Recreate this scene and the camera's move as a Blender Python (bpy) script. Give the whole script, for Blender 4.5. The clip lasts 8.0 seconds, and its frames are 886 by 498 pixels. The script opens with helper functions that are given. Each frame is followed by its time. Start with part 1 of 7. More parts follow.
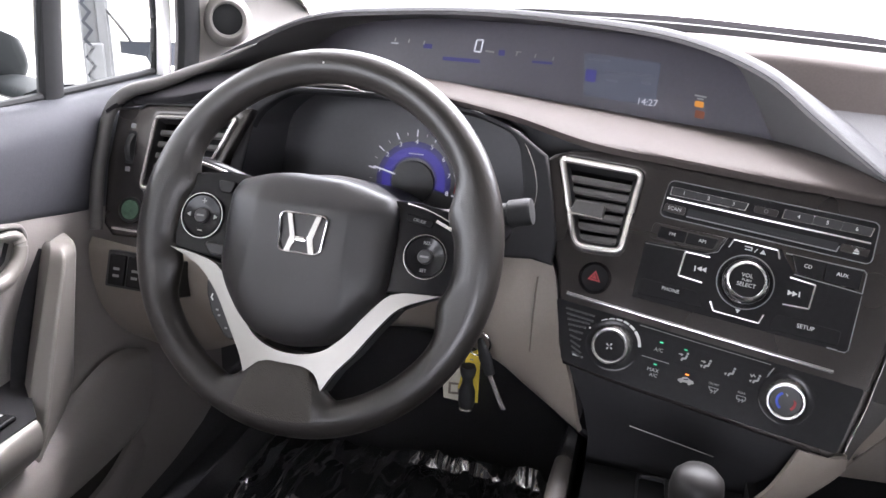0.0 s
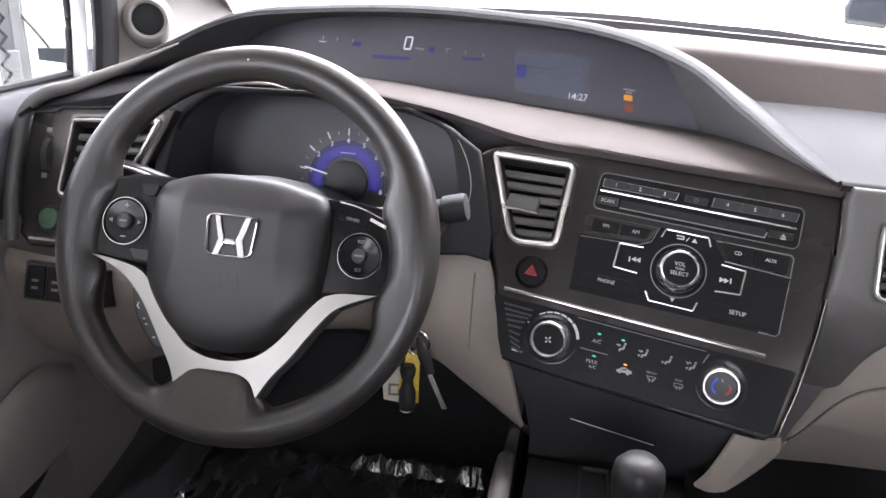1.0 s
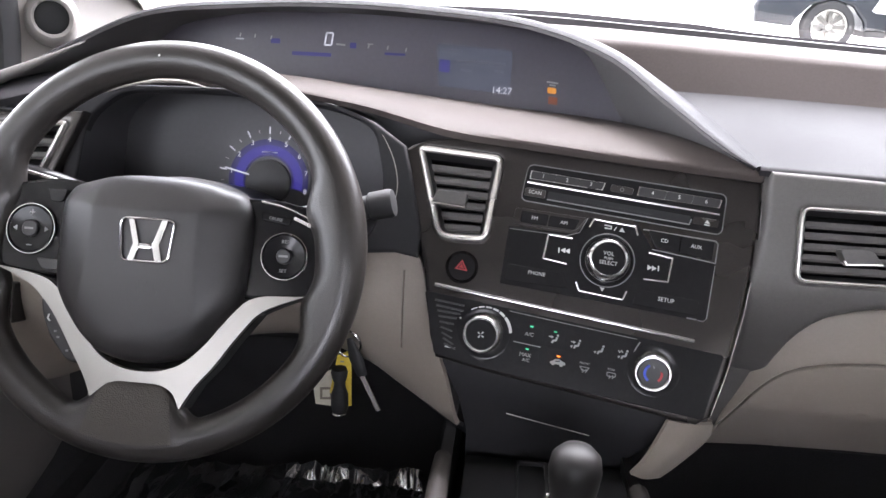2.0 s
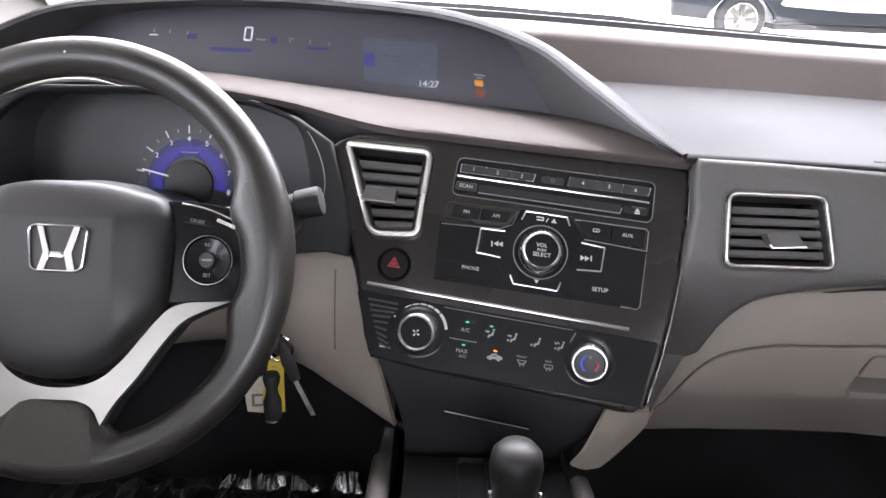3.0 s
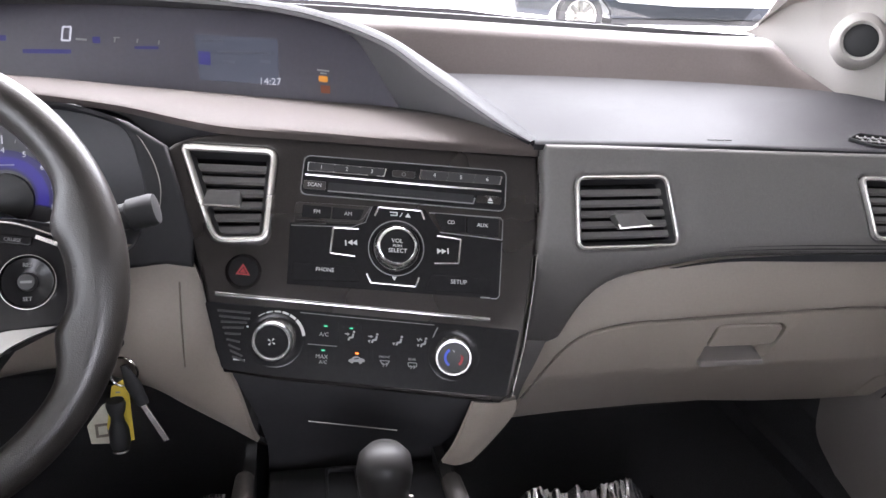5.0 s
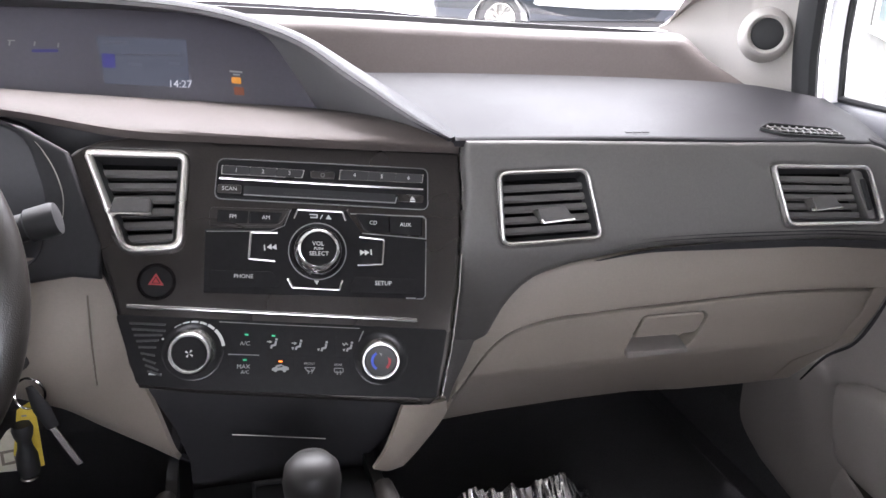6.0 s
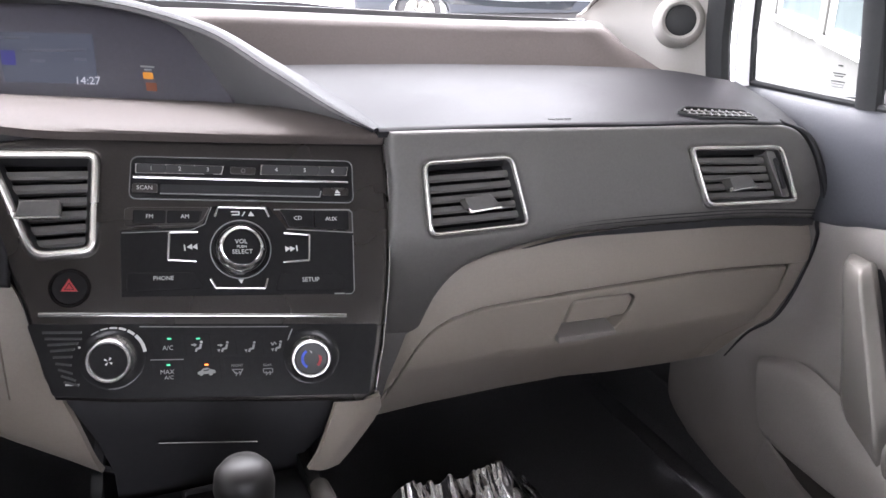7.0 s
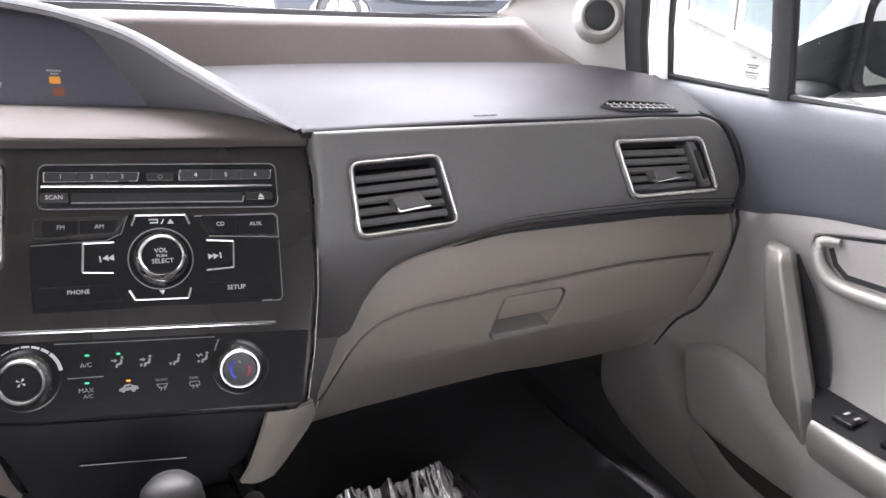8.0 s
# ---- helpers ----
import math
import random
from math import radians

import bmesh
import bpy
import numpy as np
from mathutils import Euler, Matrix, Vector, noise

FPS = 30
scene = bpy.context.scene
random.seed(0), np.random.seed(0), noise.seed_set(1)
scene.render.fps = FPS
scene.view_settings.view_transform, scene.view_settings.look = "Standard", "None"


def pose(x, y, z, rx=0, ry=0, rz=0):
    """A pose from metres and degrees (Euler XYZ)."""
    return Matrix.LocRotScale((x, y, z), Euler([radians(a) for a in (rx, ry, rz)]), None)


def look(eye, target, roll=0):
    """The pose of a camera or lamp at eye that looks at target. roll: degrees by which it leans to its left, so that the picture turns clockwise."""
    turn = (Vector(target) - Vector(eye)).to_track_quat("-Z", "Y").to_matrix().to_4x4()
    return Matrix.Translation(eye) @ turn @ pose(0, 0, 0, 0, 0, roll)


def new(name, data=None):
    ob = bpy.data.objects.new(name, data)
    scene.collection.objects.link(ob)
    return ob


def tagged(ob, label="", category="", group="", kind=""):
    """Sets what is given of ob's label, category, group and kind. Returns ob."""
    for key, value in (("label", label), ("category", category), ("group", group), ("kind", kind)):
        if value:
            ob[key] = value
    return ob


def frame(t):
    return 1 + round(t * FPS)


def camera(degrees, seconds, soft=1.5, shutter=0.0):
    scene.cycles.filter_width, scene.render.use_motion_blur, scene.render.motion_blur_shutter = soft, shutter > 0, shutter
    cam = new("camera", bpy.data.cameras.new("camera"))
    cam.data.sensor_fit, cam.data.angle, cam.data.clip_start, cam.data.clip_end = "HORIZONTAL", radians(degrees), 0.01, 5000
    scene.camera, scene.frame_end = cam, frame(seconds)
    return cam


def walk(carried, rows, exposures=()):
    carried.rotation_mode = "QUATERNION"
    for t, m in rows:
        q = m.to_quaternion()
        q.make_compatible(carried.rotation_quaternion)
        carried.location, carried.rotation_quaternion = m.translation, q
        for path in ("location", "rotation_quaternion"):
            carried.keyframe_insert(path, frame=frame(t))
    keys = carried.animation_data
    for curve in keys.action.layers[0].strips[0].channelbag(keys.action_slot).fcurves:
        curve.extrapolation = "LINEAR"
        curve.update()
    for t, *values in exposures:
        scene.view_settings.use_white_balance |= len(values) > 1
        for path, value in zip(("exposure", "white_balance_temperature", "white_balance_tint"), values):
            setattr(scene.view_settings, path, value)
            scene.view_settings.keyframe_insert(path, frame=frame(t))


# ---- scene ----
cam = camera(58.5, 8.0)
PATH = [
    (0.0, -0.0604, -0.6488, 1.0690, 68.69, -2.40, 16.45),
    (0.5, -0.0596, -0.6434, 1.0637, 68.95, -2.36, 14.04),
    (1.0, -0.0597, -0.6402, 1.0598, 69.16, -2.30, 11.60),
    (1.5, -0.0585, -0.6349, 1.0544, 69.50, -2.26, 8.91),
    (3.0, -0.0590, -0.6140, 1.0438, 69.50, -1.97, 0.95),
    (3.5, -0.0559, -0.6072, 1.0408, 69.63, -1.89, -1.69),
    (4.0, -0.0531, -0.6015, 1.0382, 69.54, -1.73, -4.06),
    (4.5, -0.0498, -0.5973, 1.0363, 69.67, -1.65, -6.77),
    (6.0, -0.0392, -0.5842, 1.0246, 70.36, -1.25, -15.06),
    (6.5, -0.0354, -0.5778, 1.0207, 70.26, -1.03, -18.00),
    (7.0, -0.0361, -0.5779, 1.0195, 70.05, -0.84, -20.65),
    (7.5, -0.0324, -0.5730, 1.0176, 70.22, -0.68, -23.59),
    (8.0, -0.0316, -0.5694, 1.0157, 70.13, -0.49, -26.10),
]
walk(cam, [(t, pose(x, y, z, rx, ry, rz)) for t, x, y, z, rx, ry, rz in PATH],
     exposures=((0.0, 5.52, 6300, 21), (8.0, 5.52, 6300, 21)))
# ---- world and light ----
world = bpy.data.worlds.new("overcast_day")
scene.world = world
world.use_nodes = True
wn, wl_ = world.node_tree.nodes, world.node_tree.links
sky = wn.new("ShaderNodeTexSky")
sky.sky_type = "NISHITA"
sky.sun_disc = False
sky.sun_elevation, sky.sun_rotation = radians(64), radians(27)
sky.air_density, sky.dust_density, sky.ozone_density = 1.0, 4.0, 0.3
hue = wn.new("ShaderNodeHueSaturation")
hue.inputs["Saturation"].default_value = 0.12
wn["Background"].inputs["Strength"].default_value = 0.15
wl_.new(sky.outputs["Color"], hue.inputs["Color"])
wl_.new(hue.outputs["Color"], wn["Background"].inputs["Color"])

sun = new("sun", bpy.data.lights.new("sun", "SUN"))
sun.data.energy, sun.data.angle, sun.data.color = 0.14, radians(60), (1.0, 0.97, 0.93)
sun.matrix_world = look((0, 0, 0), (0.25, -0.40, -0.95))


# ---- materials ----
def material(name, color, rough=0.5, metal=0.0, grain=0.0, scale=900.0, vary=0.12, spots=4.0, coat=0.0, spec=0.5, cells=False):
    """Procedural surface: broad and fine colour variation, roughness variation and fine relief."""
    m = bpy.data.materials.new(name)
    m.use_nodes = True
    n, l = m.node_tree.nodes, m.node_tree.links
    b = n["Principled BSDF"]
    co = n.new("ShaderNodeTexCoord")
    big = n.new("ShaderNodeTexNoise")
    big.inputs["Scale"].default_value, big.inputs["Detail"].default_value = spots, 4
    fine = n.new("ShaderNodeTexNoise")
    fine.inputs["Scale"].default_value, fine.inputs["Detail"].default_value = scale * 0.25, 3
    l.new(co.outputs["Object"], big.inputs["Vector"])
    l.new(co.outputs["Object"], fine.inputs["Vector"])
    add = n.new("ShaderNodeMath")
    add.operation = "ADD"
    l.new(big.outputs["Fac"], add.inputs[0])
    l.new(fine.outputs["Fac"], add.inputs[1])
    ramp = n.new("ShaderNodeMapRange")
    ramp.inputs["From Min"].default_value, ramp.inputs["From Max"].default_value = 0.6, 1.4
    ramp.inputs["To Min"].default_value, ramp.inputs["To Max"].default_value = 1 - vary, 1 + vary
    l.new(add.outputs[0], ramp.inputs["Value"])
    mul = n.new("ShaderNodeVectorMath")
    mul.operation = "SCALE"
    mul.inputs[0].default_value = color[:3]
    l.new(ramp.outputs["Result"], mul.inputs["Scale"])
    l.new(mul.outputs["Vector"], b.inputs["Base Color"])
    rr = n.new("ShaderNodeMapRange")
    rr.inputs["From Min"].default_value, rr.inputs["From Max"].default_value = 0.3, 0.7
    rr.inputs["To Min"].default_value, rr.inputs["To Max"].default_value = max(0.02, rough * 0.85), min(1, rough * 1.15)
    l.new(big.outputs["Fac"], rr.inputs["Value"])
    l.new(rr.outputs["Result"], b.inputs["Roughness"])
    b.inputs["Metallic"].default_value = metal
    b.inputs["Coat Weight"].default_value = coat
    b.inputs["Coat Roughness"].default_value = 0.12
    b.inputs["Specular IOR Level"].default_value = spec
    if grain:
        tex = n.new("ShaderNodeTexVoronoi" if cells else "ShaderNodeTexNoise")
        tex.inputs["Scale"].default_value = scale
        l.new(co.outputs["Object"], tex.inputs["Vector"])
        bump = n.new("ShaderNodeBump")
        bump.inputs["Strength"].default_value, bump.inputs["Distance"].default_value = grain, 0.0006
        l.new(tex.outputs["Distance" if cells else "Fac"], bump.inputs["Height"])
        l.new(bump.outputs["Normal"], b.inputs["Normal"])
    return m


def glow(name, color, strength):
    m = bpy.data.materials.new(name)
    m.use_nodes = True
    b = m.node_tree.nodes["Principled BSDF"]
    b.inputs["Base Color"].default_value = (*[c * 0.2 for c in color], 1)
    b.inputs["Emission Color"].default_value = (*color, 1)
    b.inputs["Emission Strength"].default_value = strength
    return m


def glass(name, tint, rough=0.0):
    m = bpy.data.materials.new(name)
    m.use_nodes = True
    n, l = m.node_tree.nodes, m.node_tree.links
    n.remove(n["Principled BSDF"])
    tr, gl, mix, fr = n.new("ShaderNodeBsdfTransparent"), n.new("ShaderNodeBsdfGlossy"), n.new("ShaderNodeMixShader"), n.new("ShaderNodeLayerWeight")
    fr.inputs["Blend"].default_value = 0.5
    pw, sc = n.new("ShaderNodeMath"), n.new("ShaderNodeMath")
    pw.operation, sc.operation = "POWER", "MULTIPLY_ADD"
    pw.inputs[1].default_value, sc.inputs[1].default_value, sc.inputs[2].default_value = 5.0, 0.6, 0.035
    l.new(fr.outputs["Facing"], pw.inputs[0])
    l.new(pw.outputs[0], sc.inputs[0])
    tr.inputs["Color"].default_value = (*tint, 1)
    gl.inputs["Roughness"].default_value = rough
    l.new(sc.outputs[0], mix.inputs[0])
    l.new(tr.outputs[0], mix.inputs[1])
    l.new(gl.outputs[0], mix.inputs[2])
    l.new(mix.outputs[0], n["Material Output"].inputs["Surface"])
    return m


# Fascia vinyl in a darker copy, to offset strong light on the top.
PAD = material("darkened_dash_vinyl", (0.0195, 0.019, 0.0208), 0.52, spec=0.085, grain=0.35, scale=1400, cells=True)
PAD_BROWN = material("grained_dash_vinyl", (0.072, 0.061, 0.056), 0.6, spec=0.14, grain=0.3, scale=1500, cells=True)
SLAT = material("dark_slat_plastic", (0.070, 0.067, 0.064), 0.5, grain=0.15, scale=1800)
VOID = material("grille_slot_shade", (0.006, 0.006, 0.006), 0.9, spec=0.0)
# Part of the brown tint is the tan trim's reflection, put into the colour.
GRIP = material("reflection_tinted_spoke_cover", (0.034, 0.029, 0.0225), 0.34, grain=0.55, scale=900, cells=True)
FASCIA = material("grained_fascia_vinyl", (0.082, 0.078, 0.074), 0.45, grain=0.35, scale=1500, cells=True)
BLACK = material("black_plastic", (0.020, 0.020, 0.0205), 0.42, grain=0.15, scale=1800)
SATIN = material("satin_black_panel", (0.052, 0.0475, 0.0448), 0.27, metal=0.7, vary=0.15, scale=2500)
GLOSS = material("gloss_black_plastic", (0.012, 0.012, 0.0125), 0.24, spec=0.25, vary=0.15)
DARKGLASS = material("smoked_display_window", (0.062, 0.058, 0.071), 0.30, vary=0.1)
# Black lightened to include haze and reflection of the unbuilt cover lens.
DIALBLACK = material("lens_hazed_dial_plastic", (0.040, 0.040, 0.044), 0.45, vary=0.1)
RUBBER = material("matte_black_rubber", (0.016, 0.0165, 0.017), 0.6, spec=0.3, grain=0.2, scale=1200)
SEATCLOTH = material("charcoal_seat_cloth", (0.045, 0.043, 0.042), 0.9, grain=0.6, scale=900, vary=0.2)
CARPET = material("black_carpet", (0.055, 0.055, 0.059), 0.95, grain=1.0, scale=1600, vary=0.35)
TAN = material("tan_moulded_plastic", (0.250, 0.219, 0.187), 0.48, grain=0.3, scale=1500, vary=0.06, cells=True)
TAN_GREY = material("grey_beige_door_plastic", (0.232, 0.214, 0.202), 0.5, grain=0.3, scale=1500, vary=0.06, cells=True)
BEIGE = material("pale_beige_pillar_trim", (0.285, 0.268, 0.248), 0.6, grain=0.15, scale=2200, vary=0.05)
DOORTOP = material("charcoal_door_vinyl", (0.068, 0.070, 0.078), 0.55, spec=0.15, grain=0.35, scale=1500, cells=True)
LEATHER = material("black_wheel_grip", (0.0175, 0.0156, 0.0138), 0.31, coat=0.12, grain=0.26, scale=1000, cells=True)
HUB = material("charcoal_airbag_cover", (0.0185, 0.0178, 0.0180), 0.34, grain=0.3, scale=1700)
SILVER = material("silver_painted_plastic", (0.25, 0.242, 0.225), 0.30, metal=0.9, vary=0.02, scale=3000)
CHROME = material("chrome", (0.58, 0.575, 0.57), 0.13, metal=1.0, vary=0.04)
SATINCHROME = material("satin_chrome", (0.62, 0.60, 0.57), 0.26, metal=0.85, vary=0.05)
RINGCHROME = material("brushed_knob_chrome", (0.47, 0.465, 0.455), 0.23, metal=1.0, vary=0.06)
HANDLE = material("satin_grey_handle", (0.265, 0.25, 0.228), 0.40, metal=0.45, vary=0.05, scale=3000)
WHITE = material("white_print", (0.52, 0.52, 0.51), 0.6, vary=0.04)
PRINT = material("pale_grey_print", (0.27, 0.27, 0.265), 0.6, vary=0.04)
GREYPRINT = material("grey_print", (0.19, 0.19, 0.19), 0.6, vary=0.05)
RED = material("red_triangle_print", (0.30, 0.018, 0.022), 0.5)
WARM = material("taupe_spoke_cover", (0.13, 0.108, 0.085), 0.36, grain=0.6, scale=900, cells=True)
RAIL = material("taupe_rail_and_pocket_shade", (0.034, 0.030, 0.027), 0.6, grain=0.2, scale=1500)
YELLOW = material("yellow_paper_tag", (0.50, 0.37, 0.035), 0.7)
PAPER = material("pale_paper", (0.42, 0.40, 0.32), 0.75)
FLOORWHITE = material("pale_sealed_floor", (0.17, 0.167, 0.158), 0.55, vary=0.08, scale=40, spots=0.4)
# White paint darkened well below its tone to hold down the outside light.
WALLWHITE = material("darkened_white_wall", (0.075, 0.073, 0.066), 0.7, vary=0.05, scale=60)
HALLCEILING = material("white_hall_ceiling", (0.80, 0.79, 0.77), 0.8, vary=0.05, scale=30, spots=0.5)
PAINTWHITE = material("white_car_paint", (0.80, 0.80, 0.80), 0.25, coat=0.8, vary=0.02)
DARKCAR = material("dark_blue_grey_car_paint", (0.022, 0.026, 0.033), 0.25, coat=0.6, vary=0.05)
DARKTEAL = material("black_mirror_plastic", (0.006, 0.0085, 0.0092), 0.45, spec=0.2, vary=0.1)
LINING = material("grey_lining_vinyl", (0.125, 0.122, 0.122), 0.6, spec=0.25, grain=0.3, scale=1500, cells=True)
# Black for seals and trim, also for pieces that imitate shade in gaps.
SEAL = material("black_seal_and_gap_shade", (0.020, 0.020, 0.0215), 0.7, spec=0.2, vary=0.1)
DIMPRINT = material("dim_display_print", (0.055, 0.057, 0.075), 0.5, vary=0.1)
TYRE = material("tyre_rubber", (0.03, 0.03, 0.03), 0.8, grain=0.3, scale=300)
GREEN_ON = glow("green_lamp", (0.06, 0.75, 0.36), 0.030)
AMBER_ON = glow("amber_lamp", (1.0, 0.22, 0.02), 0.07)
RED_DIM = glow("faint_red_lamp", (0.7, 0.16, 0.03), 0.0016)
AMBER_DIM = glow("dim_amber_lamp", (1.0, 0.40, 0.02), 0.011)
BLUE_ON = glow("blue_dial_light", (0.03, 0.02, 0.27), 0.017)
BLUE_SOFT = glow("soft_blue_dial_light", (0.03, 0.024, 0.2), 0.006)
DISPLAY_ON = glow("dim_display", (0.12, 0.14, 0.20), 0.006)
LCD_ON = glow("lit_segments", (0.75, 0.78, 0.85), 0.016)
BLUE_DIM = glow("blue_segments", (0.05, 0.045, 0.45), 0.0032)
PANE = glass("tinted_door_glass", (0.49, 0.515, 0.505))
REARGLASS = glass("tinted_rear_glass", (0.92, 0.94, 0.93))
TINTED = glass("laminated_screen_glass", (0.39, 0.41, 0.405))


# ---- mesh helpers ----
def mesh_object(name, bm, mat, parent=None, label="", smooth=True):
    me = bpy.data.meshes.new(name)
    bmesh.ops.recalc_face_normals(bm, faces=bm.faces)
    if smooth:
        bm.normal_update()
        areas = {f: f.calc_area() for f in bm.faces}
        for f in bm.faces:
            f.smooth = True
        for e in bm.edges:
            if len(e.link_faces) == 2:
                a, (p, q) = e.calc_face_angle(0), e.link_faces
                e.smooth = not (a > 0.66 or (a > 0.2 and max(areas[p], areas[q]) > 8 * min(areas[p], areas[q])))
    bm.to_mesh(me)
    bm.free()
    me.materials.append(mat)
    ob = new(name, me)
    if parent is not None:
        ob.parent = parent
    if label:
        tagged(ob, label)
    return ob


def part(name, bm, mat, parent, label="", smooth=True):
    return mesh_object(name, bm, mat, parent, label, smooth)


def thing(name, label, category, group="", kind=""):
    return tagged(new(name), label, category, group, kind)


def structure(name, bm, mat, label, category):
    return tagged(mesh_object(name, bm, mat), label, category, kind="structure")


def frame_of(origin, u, v):
    u, v = Vector(u).normalized(), Vector(v).normalized()
    n = u.cross(v).normalized()
    v = n.cross(u)
    return Matrix(((u.x, v.x, n.x, origin[0]), (u.y, v.y, n.y, origin[1]), (u.z, v.z, n.z, origin[2]), (0, 0, 0, 1)))


STACK = frame_of((0, 0.105, 0.8), (1, 0, 0), (0, 0.55, 1))
FACE = frame_of((0, 0.115, 0.86), (1, 0, 0), (0, 0.4, 1))
WHEEL = frame_of((-0.367, -0.01, 0.8), (1, 0, 0), (0, math.sin(radians(25)), math.cos(radians(25))))
SCREEN = frame_of((0, 0.36, 0.93), (1, 0, 0), (0, 0.3, 1))
DIAL = frame_of((0, 0.21, 0.83), (1, 0, 0), (0, 0.3, 1))


def spline(pts, n):
    """Catmull-Rom through the points, n samples evenly by chord."""
    p = [Vector(q) for q in pts]
    if len(p) == 2:
        return [p[0].lerp(p[1], i / (n - 1)) for i in range(n)]
    d = [0.0]
    for a, b in zip(p, p[1:]):
        d.append(d[-1] + max((b - a).length, 1e-6))
    out, k = [], 0
    for i in range(n):
        s = d[-1] * i / (n - 1)
        while k < len(p) - 2 and s > d[k + 1]:
            k += 1
        t = (s - d[k]) / (d[k + 1] - d[k])
        h = d[k + 1] - d[k]
        m0 = (p[k + 1] - p[k - 1]) / (d[k + 1] - d[k - 1]) * h if k > 0 else p[k + 1] - p[k]
        m1 = (p[k + 2] - p[k]) / (d[k + 2] - d[k]) * h if k < len(p) - 2 else p[k + 1] - p[k]
        t2, t3 = t * t, t * t * t
        out.append(p[k] * (2 * t3 - 3 * t2 + 1) + m0 * (t3 - 2 * t2 + t) + p[k + 1] * (-2 * t3 + 3 * t2) + m1 * (t3 - t2))
    return out


def loft(rows, n=40, m=0, bm=None, closed=False, rigid=False):
    """A surface through the rows, each a line of points; m: rows after smoothing across."""
    bm = bm or bmesh.new()
    lines = [spline(r, n) for r in rows]
    if m:
        cols = [spline([ln[i] for ln in lines], m) for i in range(n)]
        lines = [[cols[i][j] for i in range(n)] for j in range(m)]
    vs = [[bm.verts.new(p) for p in ln] for ln in lines]
    for a, b in zip(vs, vs[1:]):
        for i in range(n if closed else n - 1):
            j = (i + 1) % n
            try:
                bm.faces.new((a[i], a[j], b[j], b[i]))
            except ValueError:
                pass
    return bm


def thick(bm, depth):
    """Gives a sheet a back, depth behind its faces, and closes its edges."""
    bmesh.ops.recalc_face_normals(bm, faces=bm.faces)
    bm.normal_update()
    old, rim = list(bm.verts), [e for e in bm.edges if len(e.link_faces) == 1]
    back = {v: bm.verts.new(v.co - v.normal * depth) for v in old}
    for f in list(bm.faces):
        bm.faces.new([back[v] for v in reversed(f.verts)])
    for e in rim:
        a, b = e.verts
        try:
            bm.faces.new((a, b, back[b], back[a]))
        except ValueError:
            pass
    return bm


def rounded(pts, r, seg=4):
    """A polygon with its corners rounded; r: one radius or one a corner."""
    out, n = [], len(pts)
    rs = r if isinstance(r, (list, tuple)) else [r] * n
    for i in range(n):
        p, a, b = Vector(pts[i]), Vector(pts[i - 1]), Vector(pts[(i + 1) % n])
        q = min(rs[i], 0.45 * (a - p).length, 0.45 * (b - p).length)
        s, e = p + (a - p).normalized() * q, p + (b - p).normalized() * q
        for k in range(seg + 1):
            t = k / seg
            out.append(s * (1 - t) ** 2 + p * 2 * t * (1 - t) + e * t ** 2)
    return out


def plate(pts, z0, z1, m, holes=(), bevel=0.0, seg=2, bm=None):
    """A flat piece cut to the outline pts, from z0 up to z1 in the frame m, with holes through it and softened edges."""
    own = bmesh.new()
    edges = []
    for loop in (pts, *holes):
        vs = [own.verts.new((p[0], p[1], z1)) for p in loop]
        edges += [own.edges.new((a, b)) for a, b in zip(vs, vs[1:] + vs[:1])]
    if holes:
        bmesh.ops.triangle_fill(own, edges=edges, use_beauty=True, use_dissolve=False)
        own.normal_update()
        bad = [f for f in own.faces if any(_inside(f.calc_center_median(), h) for h in holes)]
        bmesh.ops.delete(own, geom=bad, context="FACES_ONLY")
    else:
        own.faces.new([v for v in own.verts])
    bmesh.ops.recalc_face_normals(own, faces=own.faces)
    top = list(own.faces)
    if top and top[0].normal.z < 0:
        bmesh.ops.reverse_faces(own, faces=top)
    ext = bmesh.ops.extrude_face_region(own, geom=list(own.faces), use_keep_orig=True)
    for v in ext["geom"]:
        if isinstance(v, bmesh.types.BMVert):
            v.co.z = z0
    bmesh.ops.recalc_face_normals(own, faces=own.faces)
    if bevel:
        own.normal_update()
        rim = [e for e in own.edges if len(e.link_faces) == 2 and e.calc_face_angle(0) > 1.0 and all(abs(v.co.z - z1) < 1e-7 for v in e.verts)]
        bmesh.ops.bevel(own, geom=rim, offset=bevel, segments=seg, profile=0.5, affect="EDGES", clamp_overlap=True)
    bmesh.ops.transform(own, matrix=m, verts=own.verts)
    if bm is None:
        return own
    return join(bm, own)


def _inside(p, loop):
    c, n = False, len(loop)
    for i in range(n):
        a, b = loop[i], loop[i - 1]
        if (a[1] > p.y) != (b[1] > p.y) and p.x < (b[0] - a[0]) * (p.y - a[1]) / (b[1] - a[1]) + a[0]:
            c = not c
    return c


def join(bm, other):
    me = bpy.data.meshes.new("tmp")
    other.to_mesh(me)
    other.free()
    bm.from_mesh(me)
    bpy.data.meshes.remove(me)
    return bm


